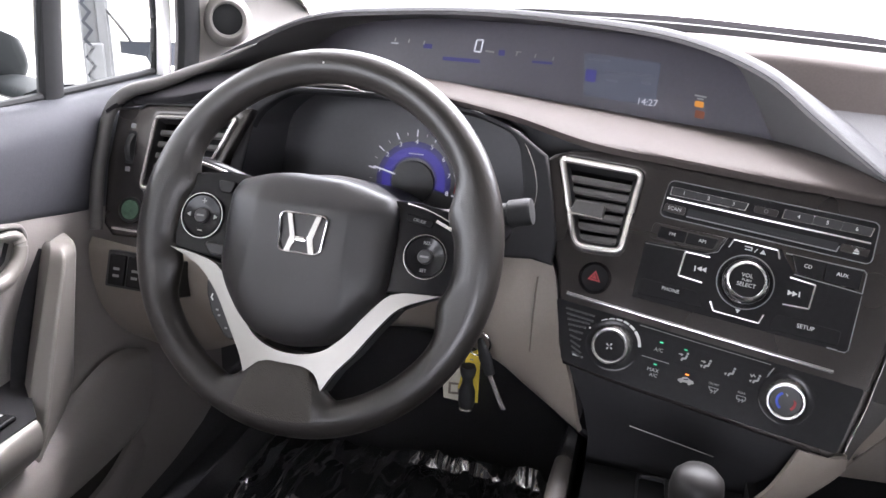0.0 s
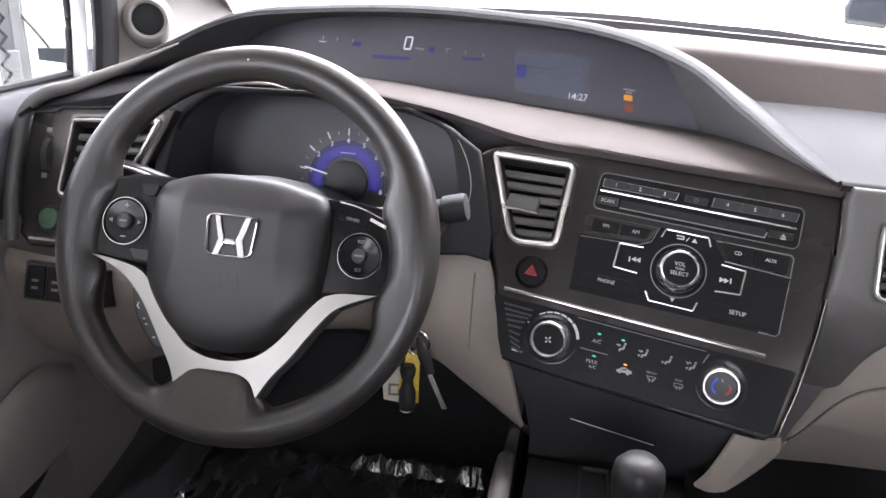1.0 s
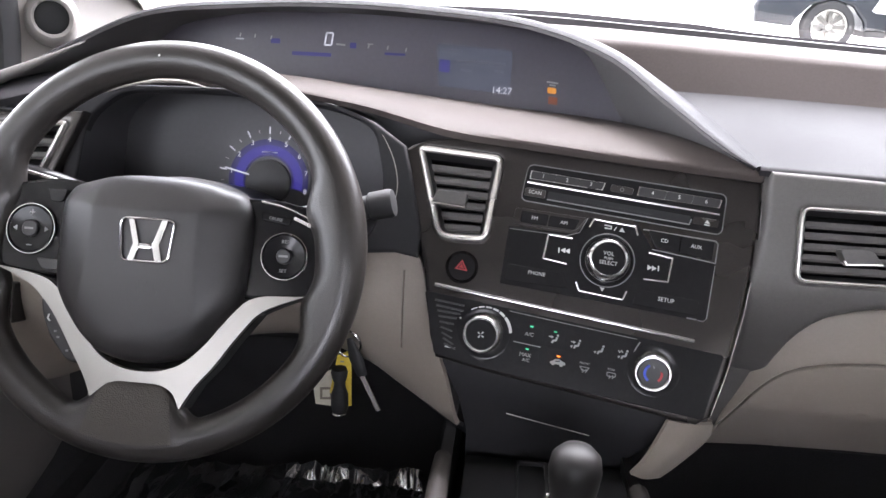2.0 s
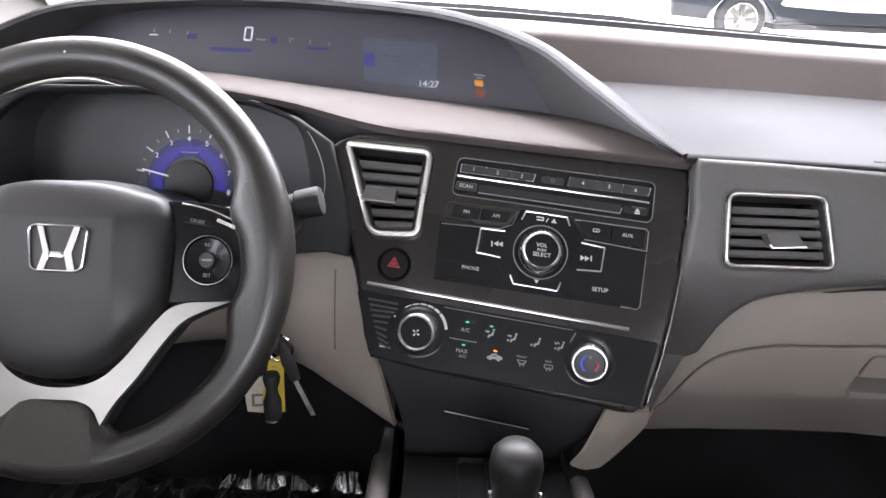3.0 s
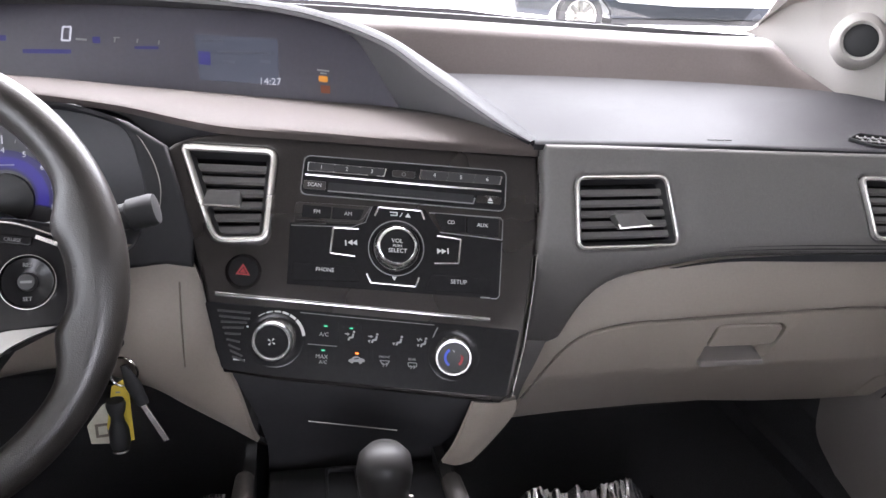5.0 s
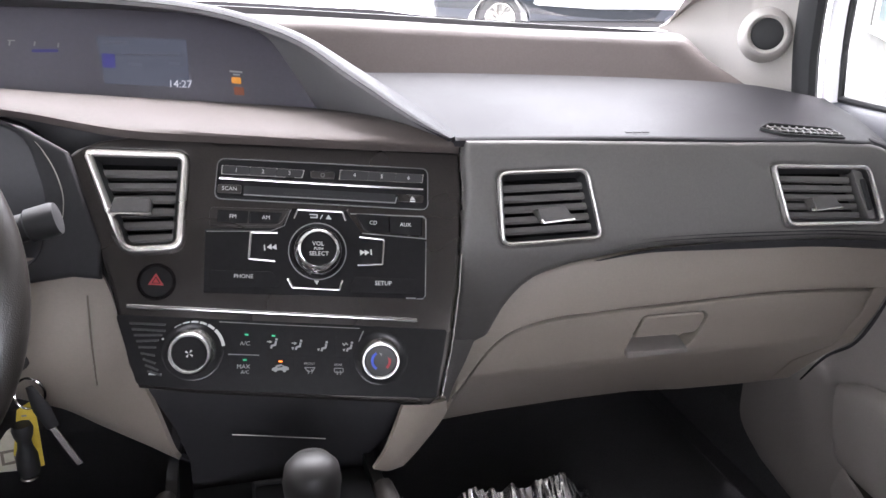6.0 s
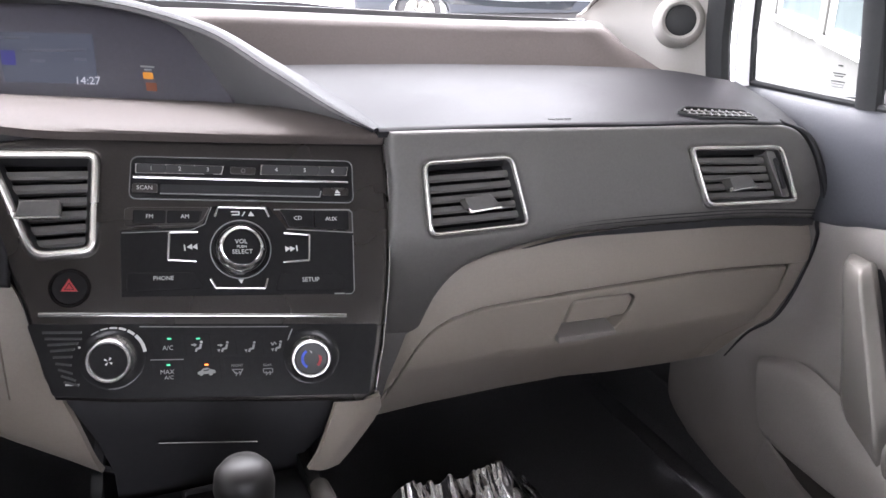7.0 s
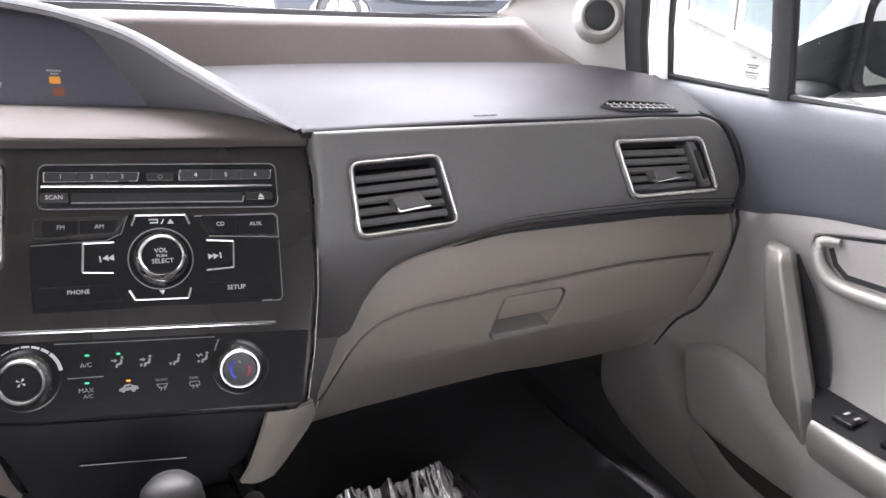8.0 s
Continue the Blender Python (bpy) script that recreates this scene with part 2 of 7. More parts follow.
def ring(outer, inner, z0, z1, m, crown=0.0, bm=None):
    """A frame between two loops of equal count, its face crowned like a moulding."""
    bm = bm or bmesh.new()
    n = len(outer)
    mid = [(Vector(a) + Vector(b)) * 0.5 for a, b in zip(outer, inner)]
    q1 = [Vector(a).lerp(Vector(b), 0.2) for a, b in zip(outer, inner)]
    q3 = [Vector(a).lerp(Vector(b), 0.8) for a, b in zip(outer, inner)]
    loops = [(outer, z0), (outer, z1 - crown), (q1, z1 - crown * 0.25), (mid, z1), (q3, z1 - crown * 0.25), (inner, z1 - crown), (inner, z0)]
    vs = [[bm.verts.new(m @ Vector((p[0], p[1], z))) for p in lp] for lp, z in loops]
    for a, b in zip(vs, vs[1:]):
        for i in range(n):
            j = (i + 1) % n
            bm.faces.new((a[i], a[j], b[j], b[i]))
    return bm


def inset(pts, d):
    """The polygon moved inward by d (counter-clockwise or clockwise alike)."""
    n = len(pts)
    area = sum(pts[i][0] * pts[(i + 1) % n][1] - pts[(i + 1) % n][0] * pts[i][1] for i in range(n))
    s = 1 if area > 0 else -1
    out = []
    for i in range(n):
        p, a, b = Vector(pts[i][:2]), Vector(pts[i - 1][:2]), Vector(pts[(i + 1) % n][:2])
        e1, e2 = (p - a).normalized(), (b - p).normalized()
        n1, n2 = Vector((-e1.y, e1.x)) * s, Vector((-e2.y, e2.x)) * s
        k = n1 + n2
        k = k / max(k.dot(n1), 0.25)
        out.append(p + k * d)
    return out


def tube(pts, radius, n=40, sides=12, bm=None, flat=1.0, up=(0, 0, 1), ends=True):
    """A rod along the points; radius: one or a list along the way; flat squeezes it along up."""
    bm = bm or bmesh.new()
    line = spline(pts, n)
    rad = radius if isinstance(radius, (list, tuple)) else [radius] * 2
    rings = []
    for i, p in enumerate(line):
        t = (line[min(i + 1, n - 1)] - line[max(i - 1, 0)]).normalized()
        side = t.cross(Vector(up))
        side = side.normalized() if side.length > 1e-4 else Vector((1, 0, 0))
        top = side.cross(t).normalized()
        s = i / (n - 1) * (len(rad) - 1)
        k = min(int(s), len(rad) - 2)
        r = rad[k] + (rad[k + 1] - rad[k]) * (s - k)
        rings.append([bm.verts.new(p + side * r * math.cos(a) + top * r * flat * math.sin(a)) for a in (math.tau * j / sides for j in range(sides))])
    for a, b in zip(rings, rings[1:]):
        for j in range(sides):
            bm.faces.new((a[j], a[(j + 1) % sides], b[(j + 1) % sides], b[j]))
    if ends:
        bm.faces.new(rings[0])
        bm.faces.new(list(reversed(rings[-1])))
    return bm


def turned(profile, m, sides=48, bm=None):
    """A turned piece: profile of (radius, height) spun round the frame's normal."""
    bm = bm or bmesh.new()
    rows = []
    for r, z in profile:
        if r < 1e-6:
            rows.append([bm.verts.new(m @ Vector((0, 0, z)))])
        else:
            rows.append([bm.verts.new(m @ Vector((r * math.cos(a), r * math.sin(a), z))) for a in (math.tau * j / sides for j in range(sides))])
    for a, b in zip(rows, rows[1:]):
        for j in range(sides):
            k = (j + 1) % sides
            if len(a) == 1 and len(b) == 1:
                continue
            if len(a) == 1:
                bm.faces.new((a[0], b[j], b[k]))
            elif len(b) == 1:
                bm.faces.new((a[j], a[k], b[0]))
            else:
                bm.faces.new((a[j], a[k], b[k], b[j]))
    return bm


def box(lo, hi, m=Matrix(), bevel=0.0, seg=2, bm=None):
    own = bmesh.new()
    bmesh.ops.create_cube(own, size=1)
    for v in own.verts:
        v.co = Vector([lo[i] + (v.co[i] + 0.5) * (hi[i] - lo[i]) for i in range(3)])
    if bevel:
        bmesh.ops.bevel(own, geom=list(own.edges), offset=bevel, segments=seg, profile=0.5, affect="EDGES", clamp_overlap=True)
    bmesh.ops.transform(own, matrix=m, verts=own.verts)
    return own if bm is None else join(bm, own)


def lettering(text, size, m, mat, parent, name="lettering", depth=0.0003, align="CENTER"):
    c = bpy.data.curves.new("letters", "FONT")
    c.body, c.size, c.align_x, c.align_y, c.extrude, c.resolution_u = text, size, align, "CENTER", depth, 2
    tmp = bpy.data.objects.new("letters", c)
    me = bpy.data.meshes.new_from_object(tmp)
    bpy.data.objects.remove(tmp)
    bpy.data.curves.remove(c)
    me.name = name
    me.transform(m)
    me.materials.clear()
    me.materials.append(mat)
    ob = new(name, me)
    ob.parent = parent
    return ob


def on(m, u, v, z=0.0, turn=0.0):
    return m @ Matrix.Translation((u, v, z)) @ Matrix.Rotation(radians(turn), 4, "Z")


def stroke(pts, w, z0, z1, m, bm=None):
    """A flat raised line of width w through the points."""
    bm = bm or bmesh.new()
    p = [Vector(q) for q in pts]
    left, right = [], []
    for i, q in enumerate(p):
        a, b = p[max(i - 1, 0)], p[min(i + 1, len(p) - 1)]
        d1, d2 = (q - a), (b - q)
        d1 = d1.normalized() if d1.length else d2.normalized()
        d2 = d2.normalized() if d2.length else d1
        k = (Vector((-d1.y, d1.x)) + Vector((-d2.y, d2.x)))
        k = k / max(k.dot(Vector((-d1.y, d1.x))), 0.4) * (w / 2)
        left.append(q + k)
        right.append(q - k)
    return plate(left + right[::-1], z0, z1, m, bm=bm)


def circle(cx, cy, r, n=40, squash=1.0):
    return [Vector((cx + r * math.cos(math.tau * i / n), cy + r * squash * math.sin(math.tau * i / n))) for i in range(n)]


def rod(pts, r, z, m, flat=0.7, n=None):
    """A half-sunk bright moulding along the points of the frame m, mitred at its corners."""
    bm = bmesh.new()
    for p, q in zip(pts, pts[1:]):
        tube([m @ Vector((p[0], p[1], z)), m @ Vector((q[0], q[1], z))], r, 2, 10, bm=bm, flat=flat, up=m.to_3x3() @ Vector((0, 0, 1)))
    return bm


# ---- the hall and the ground outside ----
bm = bmesh.new()
bmesh.ops.create_grid(bm, x_segments=8, y_segments=8, size=60)
structure("ground", bm, FLOORWHITE, "pale sealed concrete ground round the car", "ground")

# Unseen slab, its edges set to block steep sky light from the cabin.
structure("ceiling", box((-10, -9, 4.2), (10, 1.9, 4.4)), HALLCEILING, "unseen white ceiling added to cut high sky light", "ceiling")

# ---- dashboard ----
dash = thing("dashboard", "charcoal two-tier moulded dashboard with beige lower panels", "dashboard")

RIM = [(-0.672, 0.10, 0.874), (-0.642, 0.139, 0.900), (-0.601, 0.168, 0.915), (-0.566, 0.213, 0.939), (-0.50, 0.280, 0.974), (-0.398, 0.303, 0.986), (-0.294, 0.311, 0.991),
       (-0.191, 0.308, 0.989), (-0.062, 0.289, 0.979), (0.027, 0.243, 0.955), (0.08, 0.18, 0.922), (0.130, 0.124, 0.890), (0.1605, 0.1165, 0.8738)]


def moved(pts, d):
    return [tuple(Vector(p) + Vector(d)) for p in pts]


# outer shell of the display hood, from its front lip back to the windscreen
back = [(-0.69, 0.33, 0.885), (-0.66, 0.40, 0.91), (-0.62, 0.46, 0.925), (-0.57, 0.53, 0.94), (-0.50, 0.60, 0.958), (-0.398, 0.62, 0.962), (-0.294, 0.62, 0.963),
        (-0.191, 0.62, 0.962), (-0.062, 0.60, 0.956), (0.05, 0.50, 0.935), (0.12, 0.36, 0.905), (0.158, 0.22, 0.884), (0.172, 0.134, 0.8730)]
TAPER = [1.0] * 10 + [0.9, 0.55, 0.12]
mid = [tuple(Vector(a).lerp(Vector(b), 0.3) + Vector((0.004, 0, 0.006)) * k) for a, b, k in zip(RIM, back, TAPER)]
lip_1 = [tuple(Vector(a) + Vector((0.002, 0.006, 0.0035)) * k) for a, k in zip(RIM, TAPER)]
lip_2 = [tuple(Vector(a) + Vector((0.006, 0.018, 0.004)) * k) for a, k in zip(RIM, TAPER)]
bm = loft([RIM, lip_1, lip_2, mid, back], 90)
part("display_hood", thick(bm, 0.004), PAD, dash, "charcoal vinyl hood over the upper display")

# inner wall of the hood, between its lip and the smoked window
W = [(-0.60, 0.885), (-0.575, 0.90), (-0.555, 0.915), (-0.53, 0.93), (-0.49, 0.955), (-0.398, 0.972), (-0.294, 0.976), (-0.191, 0.974), (-0.062, 0.968), (0.005, 0.948), (0.032, 0.915), (0.05, 0.885), (0.062, 0.866)]
win = [(x, 0.36 + 0.3 * (z - 0.93) - 0.002, z) for x, z in W]
inner = [tuple(Vector(a) + Vector((-0.001, 0.001, -0.0045)) * k) for a, k in zip(RIM, TAPER)]
bm = loft([moved(RIM, (0, 0, -0.0005)), inner, [tuple(Vector(a).lerp(Vector(b), 0.55) + Vector((0, 0, 0.002))) for a, b in zip(inner, win)], win], 90)
part("hood_lining", bm, LINING, dash, "grey grained lining inside the display hood")

# the smoked window of the upper display
pts = [(x * 1.02 - (0.02 if x < -0.3 else -0.006), (z - 0.93) * 1.044 + 0.012) for x, z in W] + [(0.064, -0.075), (-0.05, -0.075), (-0.2, -0.062), (-0.36, -0.045), (-0.60, -0.06)]
display = part("display_window", plate(pts, -0.004, 0.0, SCREEN), DARKGLASS, dash, "smoked upper display window")

# shelf below the display, rolling over to the stack and the dials
shelf_back = [(-0.655, 0.17, 0.893), (-0.60, 0.30, 0.902), (-0.50, 0.348, 0.903), (-0.36, 0.348, 0.899), (-0.2, 0.346, 0.887), (-0.08, 0.344, 0.877), (0.01, 0.343, 0.871), (0.06, 0.32, 0.870), (0.11, 0.225, 0.877), (0.145, 0.158, 0.8785), (0.166, 0.136, 0.874)]
shelf_mid = [(-0.655, 0.15, 0.893), (-0.60, 0.22, 0.907), (-0.50, 0.27, 0.913), (-0.36, 0.27, 0.914), (-0.2, 0.25, 0.903), (-0.09, 0.235, 0.895), (0.01, 0.22, 0.888), (0.06, 0.20, 0.8855), (0.11, 0.172, 0.8815), (0.147, 0.142, 0.8765), (0.169, 0.131, 0.8725)]
shelf_front = [(-0.655, 0.135, 0.888), (-0.60, 0.16, 0.902), (-0.50, 0.225, 0.9135), (-0.36, 0.232, 0.9145), (-0.22, 0.212, 0.905), (-0.12, 0.182, 0.894), (-0.045, 0.172, 0.888), (0.03, 0.166, 0.883), (0.09, 0.154, 0.878), (0.148, 0.136, 0.873), (0.171, 0.1305, 0.869)]
shelf_edge = [(-0.655, 0.127, 0.882), (-0.60, 0.128, 0.892), (-0.50, 0.195, 0.911), (-0.36, 0.205, 0.911), (-0.23, 0.182, 0.900), (-0.13, 0.144, 0.8865), (-0.055, 0.1376, 0.8811), (0.03, 0.1341, 0.8747), (0.09, 0.1317, 0.8703), (0.15, 0.1295, 0.8664), (0.1725, 0.1285, 0.8650)]
shelf_under = [(-0.655, 0.128, 0.878), (-0.60, 0.127, 0.884), (-0.50, 0.196, 0.904), (-0.36, 0.207, 0.904), (-0.23, 0.184, 0.893), (-0.13, 0.1465, 0.8785), (-0.055, 0.1433, 0.8717), (0.03, 0.1398, 0.8653), (0.09, 0.1374, 0.8609), (0.15, 0.1352, 0.8570), (0.1725, 0.1343, 0.8556)]
bm = loft([shelf_back, shelf_mid, shelf_front, shelf_edge, shelf_under], 80, 60)
end_bm = bm.copy()
cut = dict(plane_co=(-0.47, 0, 0), plane_no=(1, 0, 0))
bmesh.ops.bisect_plane(bm, geom=bm.verts[:] + bm.edges[:] + bm.faces[:], clear_inner=True, **cut)
bmesh.ops.bisect_plane(end_bm, geom=end_bm.verts[:] + end_bm.edges[:] + end_bm.faces[:], clear_outer=True, **cut)
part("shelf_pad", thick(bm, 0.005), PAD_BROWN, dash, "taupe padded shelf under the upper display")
# This end takes the darker copy because window light falls strongly on it.
part("shelf_end", thick(end_bm, 0.005), PAD, dash, "charcoal pad above the driver's vent, darkened against window light")

# passenger side top pad: front pad, then a step up to the windscreen
front = [(0.1665, 0.1245, 0.8645), (0.32, 0.1220, 0.8605), (0.45, 0.1200, 0.8555), (0.56, 0.1185, 0.8515), (0.63, 0.1165, 0.8465), (0.668, 0.124, 0.833)]
f1 = [(0.1665, 0.1225, 0.8702), (0.32, 0.1205, 0.8668), (0.45, 0.1185, 0.8618), (0.56, 0.1170, 0.8578), (0.63, 0.1150, 0.8528), (0.671, 0.128, 0.843)]
f2 = [(0.1665, 0.1265, 0.8732), (0.32, 0.1250, 0.8698), (0.45, 0.1230, 0.8648), (0.56, 0.1215, 0.8608), (0.632, 0.120, 0.8558), (0.675, 0.135, 0.849)]
crease = [(0.06, 0.366, 0.905), (0.26, 0.350, 0.903), (0.40, 0.334, 0.900), (0.50, 0.316, 0.8975), (0.60, 0.285, 0.893), (0.672, 0.24, 0.882)]
bm = loft([front, f1, f2, [tuple(Vector(a).lerp(Vector(b), 0.5) + Vector((0, 0, 0.003))) for a, b in zip(f2, crease)], crease], 60, 90)
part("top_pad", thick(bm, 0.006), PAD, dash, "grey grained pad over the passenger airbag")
lip = [(-0.1394, 0.406, 0.9505), (0.0292, 0.4009, 0.9539), (0.2002, 0.3888, 0.9476), (0.3429, 0.3745, 0.9425), (0.4325, 0.3621, 0.9403), (0.4967, 0.3506, 0.938), (0.5306, 0.3405, 0.9363), (0.56, 0.335, 0.9215)]
lip2 = moved(lip, (0.0, 0.006, 0.0042))
lip3 = [(-0.1396, 0.436, 0.9543), (0.0293, 0.4309, 0.9606), (0.2003, 0.4188, 0.9544), (0.3422, 0.4046, 0.9495), (0.4308, 0.3924, 0.9468), (0.494, 0.3811, 0.9446), (0.528, 0.3713, 0.9438), (0.566, 0.4, 0.9425)]
base = [(-0.14, 0.66, 0.953), (0.0, 0.66, 0.953), (0.167, 0.65, 0.947), (0.384, 0.64, 0.937), (0.52, 0.63, 0.932), (0.60, 0.615, 0.931), (0.652, 0.60, 0.932)]
foot_line = [(-0.14, 0.372, 0.903)] + moved(crease[:-2], (0, 0.0005, -0.001)) + [(0.56, 0.299, 0.8945), (0.592, 0.289, 0.8935)]
face_rows = [spline(r, 70) for r in (foot_line, lip, lip2, lip3, base)]
face_rows[1:1] = [[a.lerp(b, k) for a, b in zip(face_rows[0], face_rows[1])] for k in (0.5, 0.85)]
bm = loft(face_rows, 70, 60)
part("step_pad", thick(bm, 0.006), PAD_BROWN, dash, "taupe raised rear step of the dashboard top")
bm = loft([[(-0.70, 0.60, 0.93), (-0.4, 0.645, 0.953), (-0.1, 0.661, 0.956), (0.167, 0.651, 0.946), (0.384, 0.641, 0.936), (0.56, 0.626, 0.928), (0.70, 0.60, 0.922)],
           [(-0.70, 0.605, 0.939), (-0.4, 0.65, 0.962), (-0.1, 0.667, 0.965), (0.167, 0.657, 0.955), (0.384, 0.647, 0.9445), (0.56, 0.632, 0.937), (0.70, 0.606, 0.931)],
           [(-0.70, 0.64, 0.938), (-0.4, 0.69, 0.961), (-0.1, 0.70, 0.964), (0.167, 0.69, 0.954), (0.384, 0.68, 0.9435), (0.56, 0.66, 0.936), (0.70, 0.64, 0.930)]], 60)
part("windscreen_seal", thick(bm, 0.004), SEAL, dash, "black band at the foot of the windscreen")

def bent(bm, m, fold, k, drift):
    """Bends a panel in the frame m backwards below the line v = fold."""
    bmesh.ops.transform(bm, matrix=m.inverted(), verts=bm.verts)
    for i in range(9):
        bmesh.ops.bisect_plane(bm, geom=bm.verts[:] + bm.edges[:] + bm.faces[:], plane_co=(0, fold - 0.013 * i, 0), plane_no=(0, 1, 0))
    for v in bm.verts:
        s = max(0.0, fold - v.co.y) ** 2 / 0.1
        v.co += Vector((drift[0], drift[1], -1.0)) * (k * s)
    bmesh.ops.transform(bm, matrix=m, verts=bm.verts)
    return bm


# passenger fascia with two vent openings
RV = [(0.2035, -0.0185), (0.2975, -0.0190), (0.3080, -0.0900), (0.2020, -0.0905)]
EV = [(0.5045, -0.0235), (0.6285, -0.0300), (0.6420, -0.0960), (0.5180, -0.0905)]
rv_o, ev_o = rounded(RV, 0.011, 5), rounded(EV, [0.008, 0.02, 0.010, 0.009], 5)
edge_l = [(0.174, -0.006), (0.174, -0.035), (0.166, -0.085), (0.156, -0.14), (0.143, -0.185), (0.126, -0.225), (0.117, -0.245)]
low = [(0.132, -0.249), (0.154, -0.216), (0.172, -0.190), (0.188, -0.166), (0.207, -0.140), (0.233, -0.1205), (0.268, -0.1105), (0.311, -0.1045), (0.361, -0.100), (0.429, -0.100), (0.502, -0.102), (0.580, -0.105), (0.672, -0.113)]
right = [tuple(p[:2]) for p in spline([(0.681, -0.088, 0), (0.6795, -0.062, 0), (0.673, -0.036, 0), (0.660, -0.0165, 0), (0.640, -0.0072, 0), (0.60, -0.0030, 0)], 20)] + [(0.56, -0.0012), (0.448, 0.0028), (0.316, 0.0083), (0.24, 0.0113), (0.176, 0.0128)]
low = [tuple(p[:2]) for p in spline([(u, v, 0) for u, v in low], 44)]
part("fascia", bent(plate(edge_l + low + right, -0.02, 0.0, FACE, holes=(inset(rv_o, 0.001), inset(ev_o, 0.001)), bevel=0.006, seg=3), FACE, -0.075, 1.0, (0.27, -0.14)), FASCIA, dash, "charcoal grained passenger fascia")
trim = [(u, v - 0.004) for u, v in low]


def tapered(pts, w, n):
    """The outline of a band along pts, thinning to a point over its first n stretches."""
    half = [w / 2 * max(0.06, min(1.0, i / n)) for i in range(len(pts))]
    return [(u, v + h) for (u, v), h in zip(pts, half)] + [(u, v - h) for (u, v), h in reversed(list(zip(pts, half)))]


part("trim_line", bent(plate(tapered(trim[17:], 0.0064, 10), -0.016, 0.0015, FACE), FACE, -0.075, 1.0, (0.27, -0.14)), SEAL, dash, "black moulding under the fascia")
for lift, first in ((0.0045, 18), (0.0078, 20)):
    part("trim_groove", bent(plate(tapered([(u, v + lift) for u, v in low[first:]], 0.0013, 10), -0.016, 0.0007, FACE), FACE, -0.075, 1.0, (0.27, -0.14)), SEAL, dash)


def vent(outline, m, slats, name_label, tab, wheel=None, parent=dash, radii=0.011, wide=0.0050, bezel=0.0035):
    """A louvred air vent: chrome frame, dark box, slats and a tab."""
    v = tagged(new("air_vent"), name_label)
    v.parent = parent
    o = rounded(outline, radii, 5)
    part("chrome_frame", ring(o, inset(o, wide), -0.008, 0.0045, m, 0.003), SATINCHROME, v, "satin chrome vent frame")
    i = inset(o, wide)
    bm = bmesh.new()
    a = [bm.verts.new(m @ Vector((p[0], p[1], 0.0))) for p in i]
    b = [bm.verts.new(m @ Vector((p[0], p[1], -0.055))) for p in i]
    for k in range(len(a)):
        j = (k + 1) % len(a)
        bm.faces.new((a[k], a[j], b[j], b[k]))
    bm.faces.new(b)
    part("vent_box", bm, SEAL, v)
    j = inset(i, bezel)
    bm = bmesh.new()
    loops = [[bm.verts.new(m @ Vector((p[0], p[1], z))) for p in lp] for lp, z in ((i, 0.0012), (i, 0.0002), (j, -0.0060), (j, -0.012))]
    for a, b in zip(loops, loops[1:]):
        for k in range(len(a)):
            q = (k + 1) % len(a)
            bm.faces.new((a[k], a[q], b[q], b[k]))
    part("inner_bezel", bm, BLACK, v, "black bezel inside the vent frame")
    n = len(slats)
    for (l0, r0) in slats:
        bm = bmesh.new()
        L, Rr = Vector((l0[0], l0[1], 0)), Vector((r0[0], r0[1], 0))
        sec = [(0.0034, -0.0052), (0.0036, -0.0075), (-0.0006, -0.026), (-0.0014, -0.026), (-0.0034, -0.0060), (-0.0012, -0.0046)]
        rows = [[bm.verts.new(m @ (e + Vector((0, s[0], s[1])))) for s in sec] for e in (L, Rr)]
        for k in range(len(sec)):
            j = (k + 1) % len(sec)
            bm.faces.new((rows[0][k], rows[0][j], rows[1][j], rows[1][k]))
        bm.faces.new(rows[0])
        bm.faces.new(rows[1][::-1])
        part("slat", bm, SLAT, v)
    t = rounded(tab, 0.003, 3)
    tb = part("tab", plate(t, -0.006, 0.008, m, bevel=0.002, seg=3), SLAT, v, "sliding vent tab")
    lowest = sorted(tab, key=lambda q: q[1])[:2]
    lowest.sort()
    left = min(tab, key=lambda q: q[0] - q[1])
    lip_pts = [Vector(left).lerp(Vector(lowest[0]), 0.75), lowest[0], lowest[1]]
    lip_pts = [q for i, q in enumerate(lip_pts) if i == 0 or (Vector(q) - Vector(lip_pts[i - 1])).length > 1e-5]
    part("tab_edge", stroke([(q[0], q[1] - 0.0006) for q in lip_pts], 0.0015, 0.001, 0.0078, m), SATINCHROME, tb, "chrome edge of the tab")
    if wheel:
        part("shutter_housing", plate(rounded(wheel, 0.003, 3), -0.02, 0.0, m, bevel=0.001), FASCIA, v)
        c = sum((Vector(q) for q in wheel), Vector((0, 0))) / 4
        part("shutter_wheel", box((-0.003, -0.018, -0.004), (0.003, 0.018, 0.003), on(m, c.x + 0.001, c.y, 0, 12), 0.002), RUBBER, v, "ribbed shutter wheel")
    return v


def rungs(tl, tr, br, bl, n, a=0.08, b=0.97):
    out = []
    for k in range(n):
        s = a + (b - a) * (k + 0.5) / n
        out.append((Vector(tl).lerp(Vector(bl), s), Vector(tr).lerp(Vector(br), s)))
    return out


ri = inset(RV, 0.007)
vent(RV, FACE, rungs(*ri, 5), "slatted vent in satin chrome frame beside the stack", [(0.2385, -0.0565), (0.266, -0.0545), (0.277, -0.068), (0.245, -0.070)], wide=0.0042)
ei = inset(EV, 0.006)
